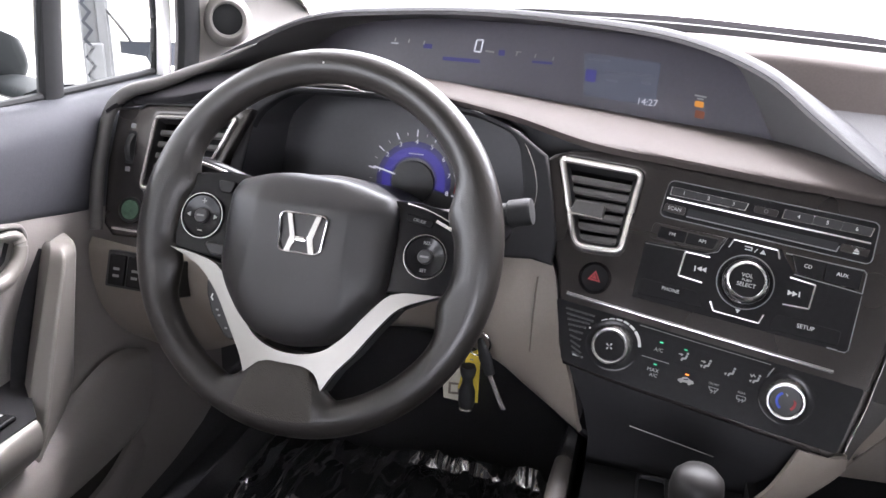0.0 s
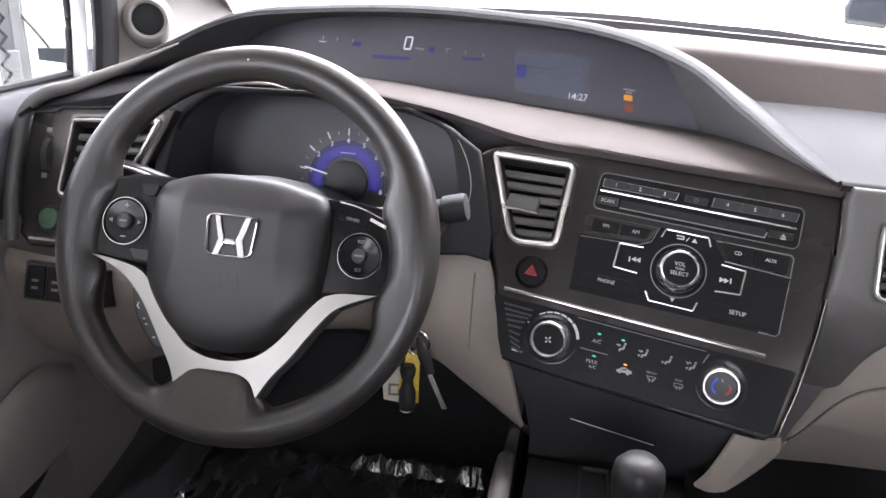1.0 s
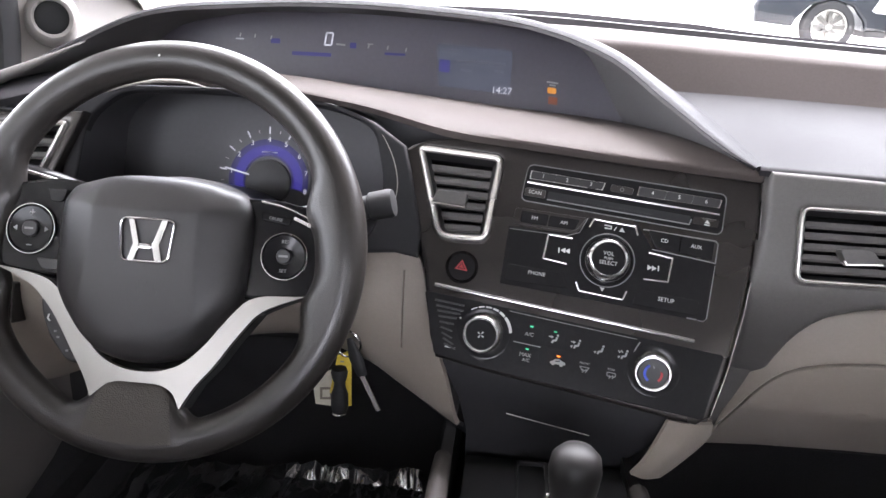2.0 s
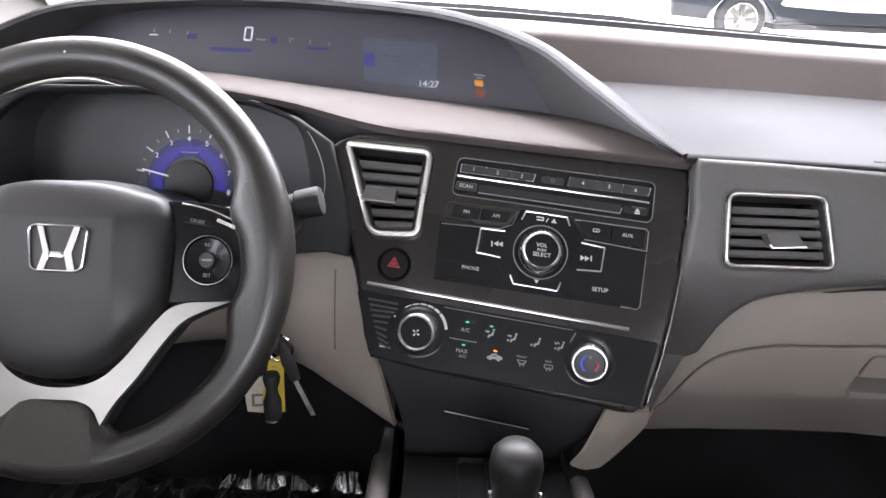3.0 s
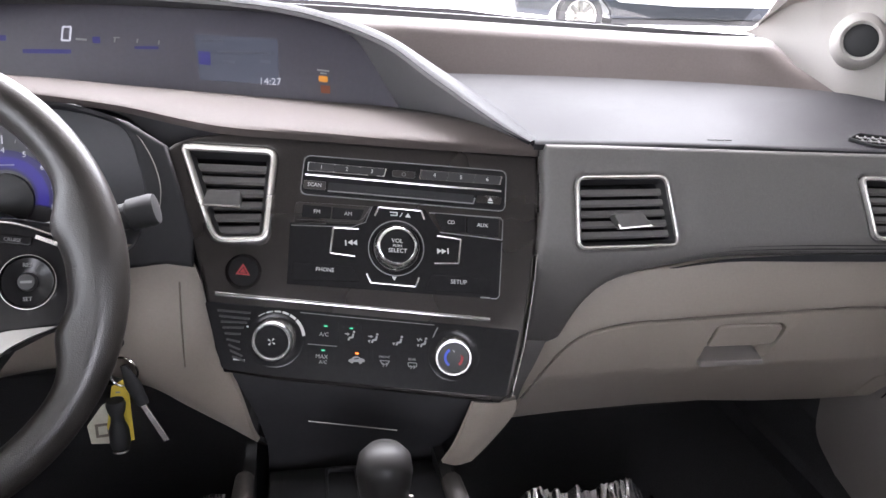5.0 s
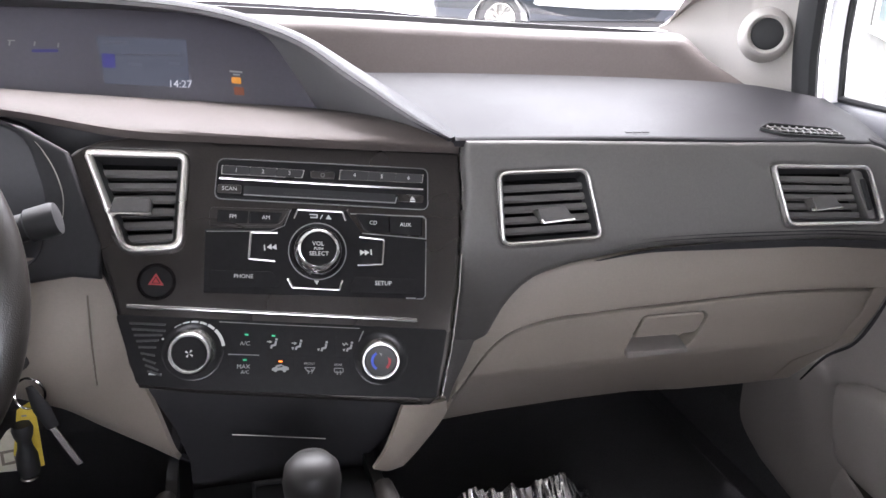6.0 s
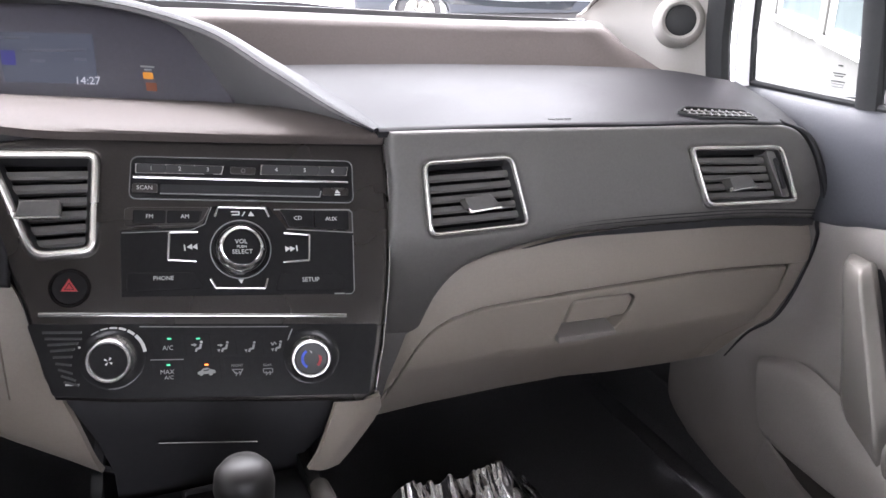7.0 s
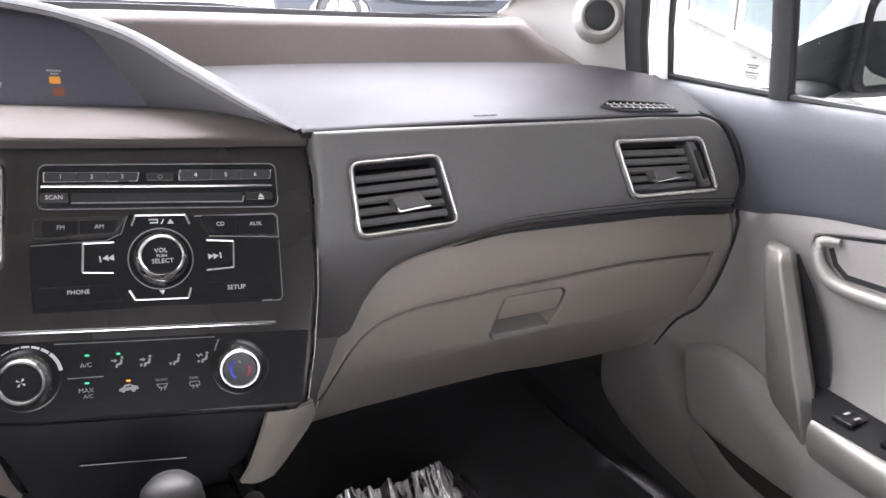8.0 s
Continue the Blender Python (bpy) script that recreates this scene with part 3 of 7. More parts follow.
vent(EV, FACE, rungs(ei[0], (ei[1][0] - 0.02, ei[1][1]), (ei[2][0] - 0.018, ei[2][1]), ei[3], 5), "slatted vent at the passenger end of the dashboard", [(0.546, -0.0610), (0.571, -0.0600), (0.583, -0.073), (0.551, -0.075)],
     wheel=[(0.606, -0.034), (0.618, -0.036), (0.633, -0.088), (0.622, -0.088)])

# beige lower panel and glove box
GLOVE = frame_of((0, 0.095, 0.77), (1, 0, 0), (0, -0.25, 1))
tan_top = [(0.163, -0.228), (0.1725, -0.2063), (0.1775, -0.1813), (0.187, -0.1487), (0.1963, -0.1202), (0.206, -0.0955), (0.2195, -0.073), (0.238, -0.0575), (0.262, -0.0465), (0.305, -0.037), (0.377, -0.030), (0.447, -0.028), (0.524, -0.030), (0.608, -0.035), (0.705, -0.041)]
seam = [(0.1735, -0.203), (0.185, -0.1817), (0.1975, -0.1558), (0.2125, -0.1294), (0.229, -0.1125), (0.251, -0.1030), (0.284, -0.0960), (0.330, -0.0945), (0.388, -0.092), (0.462, -0.091), (0.541, -0.0895), (0.628, -0.093), (0.684, -0.098)]
tan_top = [tuple(p[:2]) for p in spline([(u, v, 0) for u, v in tan_top], 44)]
seam = [tuple(p[:2]) for p in spline([(u, v, 0) for u, v in seam], 44)]
upper = tan_top + [(0.712, -0.065), (0.716, -0.095)] + [(0.690, -0.0955)] + [(u, v + 0.0021) for u, v in reversed(seam)] + [(0.1655, -0.232)]


def along(line, u):
    """The height of a line of (u, v) points at u."""
    return float(np.interp(u, [p[0] for p in line], [p[1] for p in line]))


def crowned(bm, depth):
    """Rolls the panel above the seam backwards towards its upper edge."""
    bmesh.ops.transform(bm, matrix=GLOVE.inverted(), verts=bm.verts)
    for c, n in [((0.20 + 0.035 * i, 0, 0), (1, 0, 0)) for i in range(14)] + [((0, -0.030 - 0.011 * i, 0), (0, 1, 0)) for i in range(16)]:
        bmesh.ops.bisect_plane(bm, geom=bm.verts[:] + bm.edges[:] + bm.faces[:], plane_co=c, plane_no=n)
    for v in bm.verts:
        lo, hi = along(seam, v.co.x), along(tan_top, v.co.x)
        tall = max(hi - lo, 0.012)
        k = max(0.0, min(1.15, (v.co.y - lo) / tall))
        v.co.z -= depth * min(1.0, tall / 0.055) * k ** 1.8
    bmesh.ops.transform(bm, matrix=GLOVE, verts=bm.verts)
    return bm


part("lower_panel", crowned(plate(upper, -0.010, 0.0, GLOVE, bevel=0.004, seg=3), 0.017), TAN, dash, "beige panel above the glove box")
foot_rows = [[tuple(GLOVE @ Vector((u + (r - u) * f, v, z - 0.004 * f))) for f in (0.0, 0.5, 0.85, 1.0)] for u, r, v, z in ((0.156, 0.2180, -0.0600, -0.034), (0.150, 0.2150, -0.0800, -0.020), (0.146, 0.2065, -0.0955, -0.012), (0.140, 0.1962, -0.1202, -0.004), (0.132, 0.1868, -0.1487, 0.0), (0.124, 0.1772, -0.1813, 0.0), (0.118, 0.1727, -0.2090, 0.0))]
part("fascia_foot", thick(loft(foot_rows, 12, 24), 0.004), FASCIA, dash, "charcoal foot of the fascia beside the stack")
gl = [(u, v - 0.0021) for u, v in seam] + [(0.685, -0.1345), (0.6655, -0.180), (0.623, -0.1975), (0.611, -0.2285), (0.5766, -0.2283), (0.50, -0.2240), (0.423, -0.2165), (0.336, -0.2165), (0.232, -0.2200), (0.165, -0.2255)]
HND = [(0.386, -0.1035), (0.461, -0.1050), (0.4695, -0.1115), (0.465, -0.137), (0.4525, -0.1575), (0.374, -0.1575), (0.379, -0.130)]


def tucked(bm, fold, k):
    """Bends a panel in the glove frame back under the dashboard below the line v = fold."""
    inv = GLOVE.inverted()
    bmesh.ops.transform(bm, matrix=inv, verts=bm.verts)
    for i, f in enumerate((fold + 0.006, fold, fold - 0.006)):
        bmesh.ops.bisect_plane(bm, geom=bm.verts[:] + bm.edges[:] + bm.faces[:], plane_co=(0, f, 0), plane_no=(0, 1, 0))
    for v in bm.verts:
        s = max(0.0, fold - v.co.y) + 0.25 * max(0.0, 0.006 - abs(v.co.y - fold))
        s *= max(0.0, min(1.0, (0.70 - v.co.x) / 0.22))
        v.co += Vector((0.30, -1.07, -1.0)) * (k * s)
    bmesh.ops.transform(bm, matrix=GLOVE, verts=bm.verts)
    return bm


hr = rounded(HND, [0.008, 0.007, 0.007, 0.012, 0.010, 0.003, 0.012], 4)
glove = part("glove_box_lid", tucked(plate(gl, -0.03, 0.0, GLOVE, holes=(hr,), bevel=0.0025), -0.166, 1.3), TAN, dash, "beige glove box lid")
part("latch_recess", plate(hr, -0.03, -0.018, GLOVE), TAN, glove)
# Black plates behind the latch gap and lid seam replace their deep shade.
part("latch_shade", plate(rounded([(0.3868, -0.1042), (0.4608, -0.1056), (0.4688, -0.1118), (0.4648, -0.1350), (0.3802, -0.1340)], 0.006, 3), -0.018, -0.012, GLOVE), SEAL, glove, "black plate as shade in the gap round the latch")
part("seam_shade", stroke([(u + 0.004, v) for u, v in seam[5:]], 0.014, -0.03, -0.010, GLOVE), SEAL, glove)
part("latch", plate(rounded([(0.3885, -0.1062), (0.4600, -0.1075), (0.4665, -0.1128), (0.4622, -0.1370), (0.3822, -0.1360)], [0.007, 0.006, 0.006, 0.008, 0.004], 4), -0.018, -0.001, GLOVE, bevel=0.004, seg=3), TAN, glove, "beige glove box latch")
part("latch_lip", plate(rounded([(0.3730, -0.1485), (0.4505, -0.1520), (0.4515, -0.1590), (0.3750, -0.1585)], 0.003, 3), -0.018, 0.007, GLOVE, bevel=0.002), TAN_GREY, glove)
part("end_trim", tucked(plate([(0.6905, -0.0955), (0.716, -0.095), (0.7150, -0.104), (0.7115, -0.138), (0.696, -0.182), (0.6675, -0.198), (0.6395, -0.232), (0.6140, -0.2315), (0.626, -0.1985), (0.6685, -0.181), (0.6875, -0.1345)], -0.03, -0.002, GLOVE, bevel=0.003), -0.166, 1.3), TAN, dash, "beige strip at the end of the glove box")

# Black tube fills the gap to the door with painted shade.
bm = tube([(0.640, 0.124, 0.853), (0.672, 0.112, 0.838), (0.686, 0.094, 0.800), (0.694, 0.090, 0.768), (0.7035, 0.105, 0.7315), (0.7110, 0.108, 0.7175), (0.7155, 0.115, 0.6900), (0.7160, 0.120, 0.6690), (0.7120, 0.128, 0.6360), (0.6970, 0.140, 0.5925), (0.6730, 0.155, 0.5700), (0.6560, 0.172, 0.5300)],
          [0.0045, 0.0042, 0.004, 0.0035, 0.0025, 0.0022, 0.0022, 0.0022, 0.0022, 0.002, 0.0018, 0.001], 80, 8)
part("end_gap_shade", bm, SEAL, dash, "black tube as shade in the gap along the dashboard end")


# ---- centre stack ----
stack = thing("center_stack", "satin black centre stack with radio, vent and climate controls", "center stack")
CV = [(-0.162, 0.0796), (-0.0735, 0.0735), (-0.0845, -0.0145), (-0.1345, -0.0145)]
cv_o = rounded(CV, [0.009, 0.012, 0.012, 0.014], 5)
left = [(-0.166, 0.0805), (-0.1735, 0.0745), (-0.158, 0.007), (-0.145, -0.040), (-0.133, -0.108), (-0.126, -0.128)]
bottom = [(-0.079, -0.138), (0.02, -0.154), (0.121, -0.1705)]
rightside = [(0.131, -0.164), (0.145, -0.122), (0.158, -0.070), (0.1685, -0.012), (0.1735, 0.042), (0.174, 0.0635)]
top = [(0.09, 0.0705), (0.036, 0.0745), (-0.052, 0.0825), (-0.064, 0.0885), (-0.09, 0.0910), (-0.117, 0.0905), (-0.148, 0.0870)]
part("panel", plate(left + bottom + rightside + top, -0.03, 0.0, STACK, holes=(inset(cv_o, 0.001),), bevel=0.004, seg=3), SATIN, stack, "satin black stack panel")
part("edge_line", stroke([(0.1745, 0.061)] + [(u + 0.0013, v) for u, v in rightside[::-1]], 0.0007, -0.01, 0.0008, STACK), SATINCHROME, stack, "thin bright edge line")
part("edge_line", stroke([(-0.176, 0.066), (-0.161, 0.007), (-0.1535, -0.022)], 0.0012, -0.01, 0.0012, STACK), HANDLE, stack, "thin bright edge line")
CVI = inset(CV, 0.006)
vent(CV, STACK, rungs(*CVI, 6, 0.10, 0.98), "tall slatted vent in satin chrome frame", [(-0.137, 0.0345), (-0.107, 0.0325), (-0.109, 0.0185), (-0.142, 0.0215)], parent=stack, radii=[0.009, 0.012, 0.012, 0.014], wide=0.0066)

radio = tagged(new("radio"), "black car radio with disc slot")
radio.parent = stack
UP = [(-0.0545, 0.031), (-0.049, 0.0660), (0.1405, 0.0480), (0.1365, 0.0100)]
part("upper_plate", plate(rounded(UP, 0.006, 4), -0.002, 0.0016, STACK, bevel=0.0008), GLOSS, radio)
o = rounded(UP, 0.006, 5)
part("outline", ring(inset(o, -0.0012), inset(o, -0.0006), 0.0, 0.0016, STACK), GREYPRINT, radio)
LOW = [(-0.065, 0.0035), (0.0, 0.0005), (0.012, 0.0175), (0.060, 0.0125), (0.073, -0.0085), (0.1325, -0.0190), (0.1255, -0.0745), (-0.0695, -0.0525)]
part("lower_plate", plate(LOW, -0.002, 0.0012, STACK, bevel=0.0006), GLOSS, radio, "gloss black lower radio plate")


def quad(a, b, c, d, r=0.0015):
    return rounded([a, b, c, d], r, 3)


def keys_row(pts, n, texts, size):
    """A strip of push buttons with printed digits."""
    tl, tr, br, bl = [Vector(q) for q in pts]
    ko = [(q - (tl + br) / 2) * 1.03 + (tl + br) / 2 for q in (tl, tr, br, bl)]
    part("key_bed", ring(ko, inset(ko, 0.0008), 0.001, 0.0026, STACK), SATINCHROME, radio, "grey rim round the station keys")
    for i in range(n):
        a, b = (i + 0.008) / n, (i + 0.992) / n
        q = quad(tl.lerp(tr, a), tl.lerp(tr, b), bl.lerp(br, b), bl.lerp(br, a), 0.0008)
        kx = part("station_key", plate(q, 0.001, 0.0028, STACK, bevel=0.0003), BLACK, radio)
        c = (tl.lerp(tr, (a + b) / 2) + bl.lerp(br, (a + b) / 2)) / 2
        lettering(texts[i], size, on(STACK, c.x, c.y, 0.0031, -6), WHITE, kx, "digit")


keys_row([(-0.0460, 0.0598), (0.0245, 0.0522), (0.0220, 0.0452), (-0.0470, 0.0520)], 3, "123", 0.0052)
keys_row([(0.0590, 0.0508), (0.1355, 0.0430), (0.1330, 0.0350), (0.0570, 0.0420)], 3, "456", 0.0052)
power = part("power_key", plate(quad((0.0310, 0.0512), (0.0530, 0.0488), (0.0515, 0.0424), (0.0305, 0.0448)), 0.001, 0.003, STACK, bevel=0.0006), SATIN, radio, "power key")
part("power_mark", ring(circle(0.0415, 0.0466, 0.0020, 20), circle(0.0415, 0.0466, 0.0014, 20), 0.003, 0.0032, STACK), GREYPRINT, power)
part("bright_line", rod([(-0.0500, 0.0484), (0.1345, 0.0284)], 0.0012, 0.0022, STACK), CHROME, radio, "chrome line above the disc slot")
part("disc_slot", plate(quad((-0.0290, 0.0405), (0.1080, 0.0255), (0.1065, 0.0175), (-0.0300, 0.0325)), 0.0012, 0.0019, STACK), SEAL, radio, "black disc slot")
part("slot_lip", stroke([(-0.0300, 0.0322), (0.1065, 0.0172), (0.1085, 0.0225)], 0.0010, 0.001, 0.0028, STACK), GREYPRINT, radio)
part("slot_shadow", plate(quad((0.005, 0.0330), (0.072, 0.0258), (0.072, 0.0240), (0.005, 0.0312), 0.0005), 0.0012, 0.0024, STACK), RUBBER, radio)
key = part("scan_key", plate(quad((-0.0510, 0.0430), (-0.0312, 0.0408), (-0.0320, 0.0330), (-0.0525, 0.0352)), 0.001, 0.0034, STACK, bevel=0.0008), SATIN, radio)
lettering("SCAN", 0.0050, on(STACK, -0.0418, 0.0380, 0.0035, -6), WHITE, key)
key = part("eject_key", plate(quad((0.1100, 0.0255), (0.1350, 0.0228), (0.1330, 0.0150), (0.1090, 0.0178)), 0.001, 0.0034, STACK, bevel=0.0008), SATIN, radio)
part("eject_mark", plate([(0.1205, 0.0192), (0.1255, 0.0187), (0.1230, 0.0225)], 0.0034, 0.0037, STACK), WHITE, key)
part("eject_mark", stroke([(0.1203, 0.0178), (0.1253, 0.0173)], 0.0010, 0.0034, 0.0037, STACK), WHITE, key)

FMAM = rounded([(-0.0595, 0.0230), (0.0095, 0.0168), (0.000, 0.0025), (-0.0615, 0.0060)], [0.004, 0.002, 0.008, 0.003], 4)
part("band_bed", plate(FMAM, 0.0, 0.0016, STACK, bevel=0.0007), SATIN, radio)
key = part("band_key", plate(quad((-0.0530, 0.0200), (-0.0268, 0.0170), (-0.0285, 0.0060), (-0.0545, 0.0085)), 0.001, 0.0027, STACK, bevel=0.0007), GLOSS, radio)
lettering("FM", 0.0050, on(STACK, -0.0405, 0.0128, 0.0028, -6), WHITE, key)
key = part("band_key", plate(quad((-0.0258, 0.0169), (0.0030, 0.0140), (-0.0015, 0.0040), (-0.0275, 0.0060)), 0.001, 0.0027, STACK, bevel=0.0007), GLOSS, radio)
lettering("AM", 0.0050, on(STACK, -0.0120, 0.0100, 0.0028, -6), WHITE, key)
part("outline", stroke([(-0.0640, 0.0012), (-0.009, -0.0022), (0.0035, 0.002), (0.0105, 0.0165)], 0.0006, 0.0, 0.0018, STACK), GREYPRINT, radio)
key = part("source_key", plate(quad((0.0690, 0.0090), (0.0990, 0.0055), (0.0975, -0.0110), (0.0755, -0.0080)), 0.001, 0.0027, STACK, bevel=0.0007), GLOSS, radio)
lettering("CD", 0.0050, on(STACK, 0.0840, -0.0006, 0.0028, -6), WHITE, key)
key = part("source_key", plate(quad((0.1000, 0.0053), (0.1310, 0.0018), (0.1290, -0.0160), (0.0985, -0.0112)), 0.001, 0.0027, STACK, bevel=0.0007), GLOSS, radio)
lettering("AUX", 0.0050, on(STACK, 0.1140, -0.0043, 0.0028, -6), WHITE, key)
part("outline", stroke([(0.0640, 0.0095), (0.132, 0.0030), (0.1345, 0.000), (0.1325, -0.0185), (0.0730, -0.0095)], 0.0007, 0.0, 0.0020, STACK), GREYPRINT, radio)
key = part("phone_key", plate(quad((-0.0635, -0.0330), (-0.010, -0.0385), (-0.003, -0.0535), (-0.0655, -0.0495), 0.003), 0.001, 0.0024, STACK, bevel=0.0007), GLOSS, radio)
lettering("PHONE", 0.0050, on(STACK, -0.0350, -0.0412, 0.0025, -6), WHITE, key)
key = part("setup_key", plate(quad((0.062, -0.0485), (0.119, -0.0555), (0.117, -0.0700), (0.056, -0.0635), 0.003), 0.001, 0.0024, STACK, bevel=0.0007), GLOSS, radio)
lettering("SETUP", 0.0056, on(STACK, 0.0880, -0.0573, 0.0025, -6), WHITE, key)
part("outline", stroke([(0.1322, -0.0210), (0.1262, -0.0715), (0.1235, -0.0742), (0.1180, -0.0738)], 0.0006, 0.0, 0.0018, STACK), GREYPRINT, radio)
part("reset_mark", stroke([(0.108, -0.0722), (0.117, -0.0732)], 0.0010, 0.0, 0.0022, STACK), GREYPRINT, radio)
for pts in ([(0.0125, 0.0078), (0.0165, 0.0160), (0.0565, 0.0115), (0.0590, 0.0030)], [(0.0030, -0.0460), (0.0065, -0.0545), (0.0475, -0.0598), (0.0510, -0.0515)],
            [(-0.0030, -0.0042), (-0.0260, -0.0022), (-0.0295, -0.0258), (-0.0070, -0.0296)], [(0.0700, -0.0127), (0.0925, -0.0168), (0.0890, -0.0398), (0.0660, -0.0388)]):
    part("bracket", rod(pts, 0.0010, 0.0016, STACK), CHROME, radio, "chrome corner bracket")
for u, v, t in ((0.0280, -0.0513, -96),):
    part("arrow", plate([(0.0258, -0.0495), (0.0302, -0.0500), (0.0280, -0.0535)], 0.001, 0.0019, STACK), WHITE, radio)
part("arrow", plate([(0.0410, 0.0058), (0.0462, 0.0052), (0.0437, 0.0096)], 0.001, 0.0019, STACK), WHITE, radio)
part("arrow", stroke([(0.0360, 0.0062), (0.0385, 0.0098)], 0.0008, 0.001, 0.0019, STACK), WHITE, radio)
part("arrow", stroke([(0.0268, 0.0110), (0.0335, 0.0102), (0.0333, 0.0076), (0.0272, 0.0082)], 0.0009, 0.001, 0.0019, STACK), WHITE, radio)
for c, s in (((-0.009, -0.0168), -1), ((0.0735, -0.0275), 1)):
    for d in (-0.0028, 0.0014):
        x, y = c[0] + d * 1.0 + 0.0008, c[1] - 0.1 * d
        part("skip_mark", plate([(x - 0.0020 * s, y + 0.0025), (x - 0.0020 * s, y - 0.0025), (x + 0.0024 * s, y)], 0.001, 0.0019, STACK), WHITE, radio)
    part("skip_mark", stroke([(c[0] + 0.0062 * s, c[1] + 0.0025), (c[0] + 0.0062 * s, c[1] - 0.0025)], 0.0011, 0.001, 0.0019, STACK), WHITE, radio)
kc = on(STACK, 0.0312, -0.0232)
knob = part("volume_knob", turned([(0.0205, 0.0), (0.0200, 0.006), (0.0160, 0.0135), (0.0148, 0.0138), (0.0146, 0.0122), (0.0, 0.0118)], kc), GLOSS, radio, "round volume knob")
part("knob_ring", turned([(0.0222, 0.0008), (0.0220, 0.0040), (0.0208, 0.0085), (0.0188, 0.0122), (0.0172, 0.0142), (0.0159, 0.0146), (0.0151, 0.0136), (0.0148, 0.0118)], kc), CHROME, knob, "chrome ring of the volume knob")
part("knob_seat", turned([(0.0262, 0.0008), (0.0262, 0.0022), (0.0254, 0.0024), (0.0252, 0.0008)], kc), GREYPRINT, knob)
part("knob_side_ring", turned([(0.0250, 0.0010), (0.0244, 0.0024), (0.0232, 0.0022), (0.0224, 0.0010)], kc), GLOSS, knob)
for s, v, z in (("VOL", 0.0050, 0.0054), ("PUSH", 0.0005, 0.0035), ("SELECT", -0.0040, 0.0053)):
    lettering(s, z, on(STACK, 0.0312, -0.0232 + v, 0.0121, -5), WHITE, knob)

# hazard button and bright strip
hz = tagged(new("hazard_button"), "black hazard button with red triangle")
hz.parent = stack
hc = on(STACK, -0.1075, -0.0400)
part("button_ring", turned([(0.0160, -0.002), (0.0160, 0.001), (0.0153, 0.0024), (0.0145, 0.001), (0.0143, -0.002)], hc), SATIN, hz)
part("button_face", turned([(0.0143, -0.001), (0.0140, 0.001), (0.0128, 0.0022), (0.0, 0.0026)], hc), GLOSS, hz)
TRI = [Vector(p) for p in ((-0.1153, -0.0427), (-0.1005, -0.0447), (-0.1071, -0.0318))]
mid_tri = sum(TRI, Vector((0, 0))) / 3
tri = lambda k: [mid_tri + (p - mid_tri) * k for p in TRI]
part("triangle", ring(tri(0.86), tri(0.52), 0.002, 0.0032, STACK), RED, hz, "red warning triangle")
part("triangle", plate(tri(0.36), 0.002, 0.0030, STACK), RED, hz)
part("bright_strip", rod([(-0.1320, -0.0590), (0.1155, -0.0935)], 0.0020, 0.0022, STACK), CHROME, stack, "chrome strip between radio and climate controls")

# climate controls
clim = tagged(new("climate_panel"), "black climate control panel with two round knobs")
clim.parent = stack
CP = [(-0.1415, -0.0650), (0.118, -0.1010), (0.1440, -0.1045), (0.1265, -0.1655), (0.02, -0.1500), (-0.077, -0.1355), (-0.1275, -0.1255)]
part("climate_plate", plate(rounded(CP, 0.004, 3), -0.002, 0.0012, STACK, bevel=0.0008), GLOSS, clim)
for i in range(9):
    s = i / 8
    a = Vector((-0.1305, -0.0735)).lerp(Vector((-0.1185, -0.1150)), s)
    b = Vector((-0.1020, -0.0775)).lerp(Vector((-0.1060, -0.1185)), s)
    if i > 1:
        b = b - (b - Vector((-0.083, -0.1045))).normalized() * max(0, 0.029 - (b - Vector((-0.083, -0.1045))).length) * -1
    part("rib", stroke([a, b], 0.0018, 0.0008, 0.0026, STACK), BLACK, clim)
part("bright_tick", stroke([(-0.1175, -0.1175), (-0.1075, -0.1190)], 0.0013, 0.0008, 0.0024, STACK), WHITE, clim)


def dial_knob(u, v, r):
    """A round knob on a tilted axle: bezel, grooved metal side, chrome rim and dark face."""
    k = tagged(new("climate_knob"), "chrome-rimmed round climate knob")
    k.parent = clim
    c = on(STACK, u, v, 0.0145) @ Matrix.Rotation(radians(13), 4, "X") @ Matrix.Rotation(radians(-9), 4, "Y") @ Matrix.Translation((0, 0, -0.0145))
    part("knob_bezel", turned([(r * 1.55, 0.0008), (r * 1.53, 0.0022), (r * 1.45, 0.0025), (r * 1.22, 0.0016), (r * 1.12, 0.0014)], on(STACK, u + 0.0025, v + 0.0032)), GLOSS, k)
    part("knob_body", turned([(r * 1.12, -0.003), (r * 1.08, 0.0105), (r * 1.05, 0.0120)], c), SATINCHROME, k, "ribbed metal side of the climate knob")
    part("knob_face", turned([(r * 0.86, 0.0125), (r * 0.84, 0.0140), (0, 0.0140)], c), GLOSS, k)
    part("knob_ring", turned([(r * 1.07, 0.0110), (r * 1.09, 0.0130), (r * 1.06, 0.0152), (r * 0.99, 0.0164), (r * 0.92, 0.0164), (r * 0.86, 0.0156), (r * 0.82, 0.0138)], c), RINGCHROME, k, "chrome ring of the climate knob")
    return k


fan = dial_knob(-0.0835, -0.1045, 0.0168)
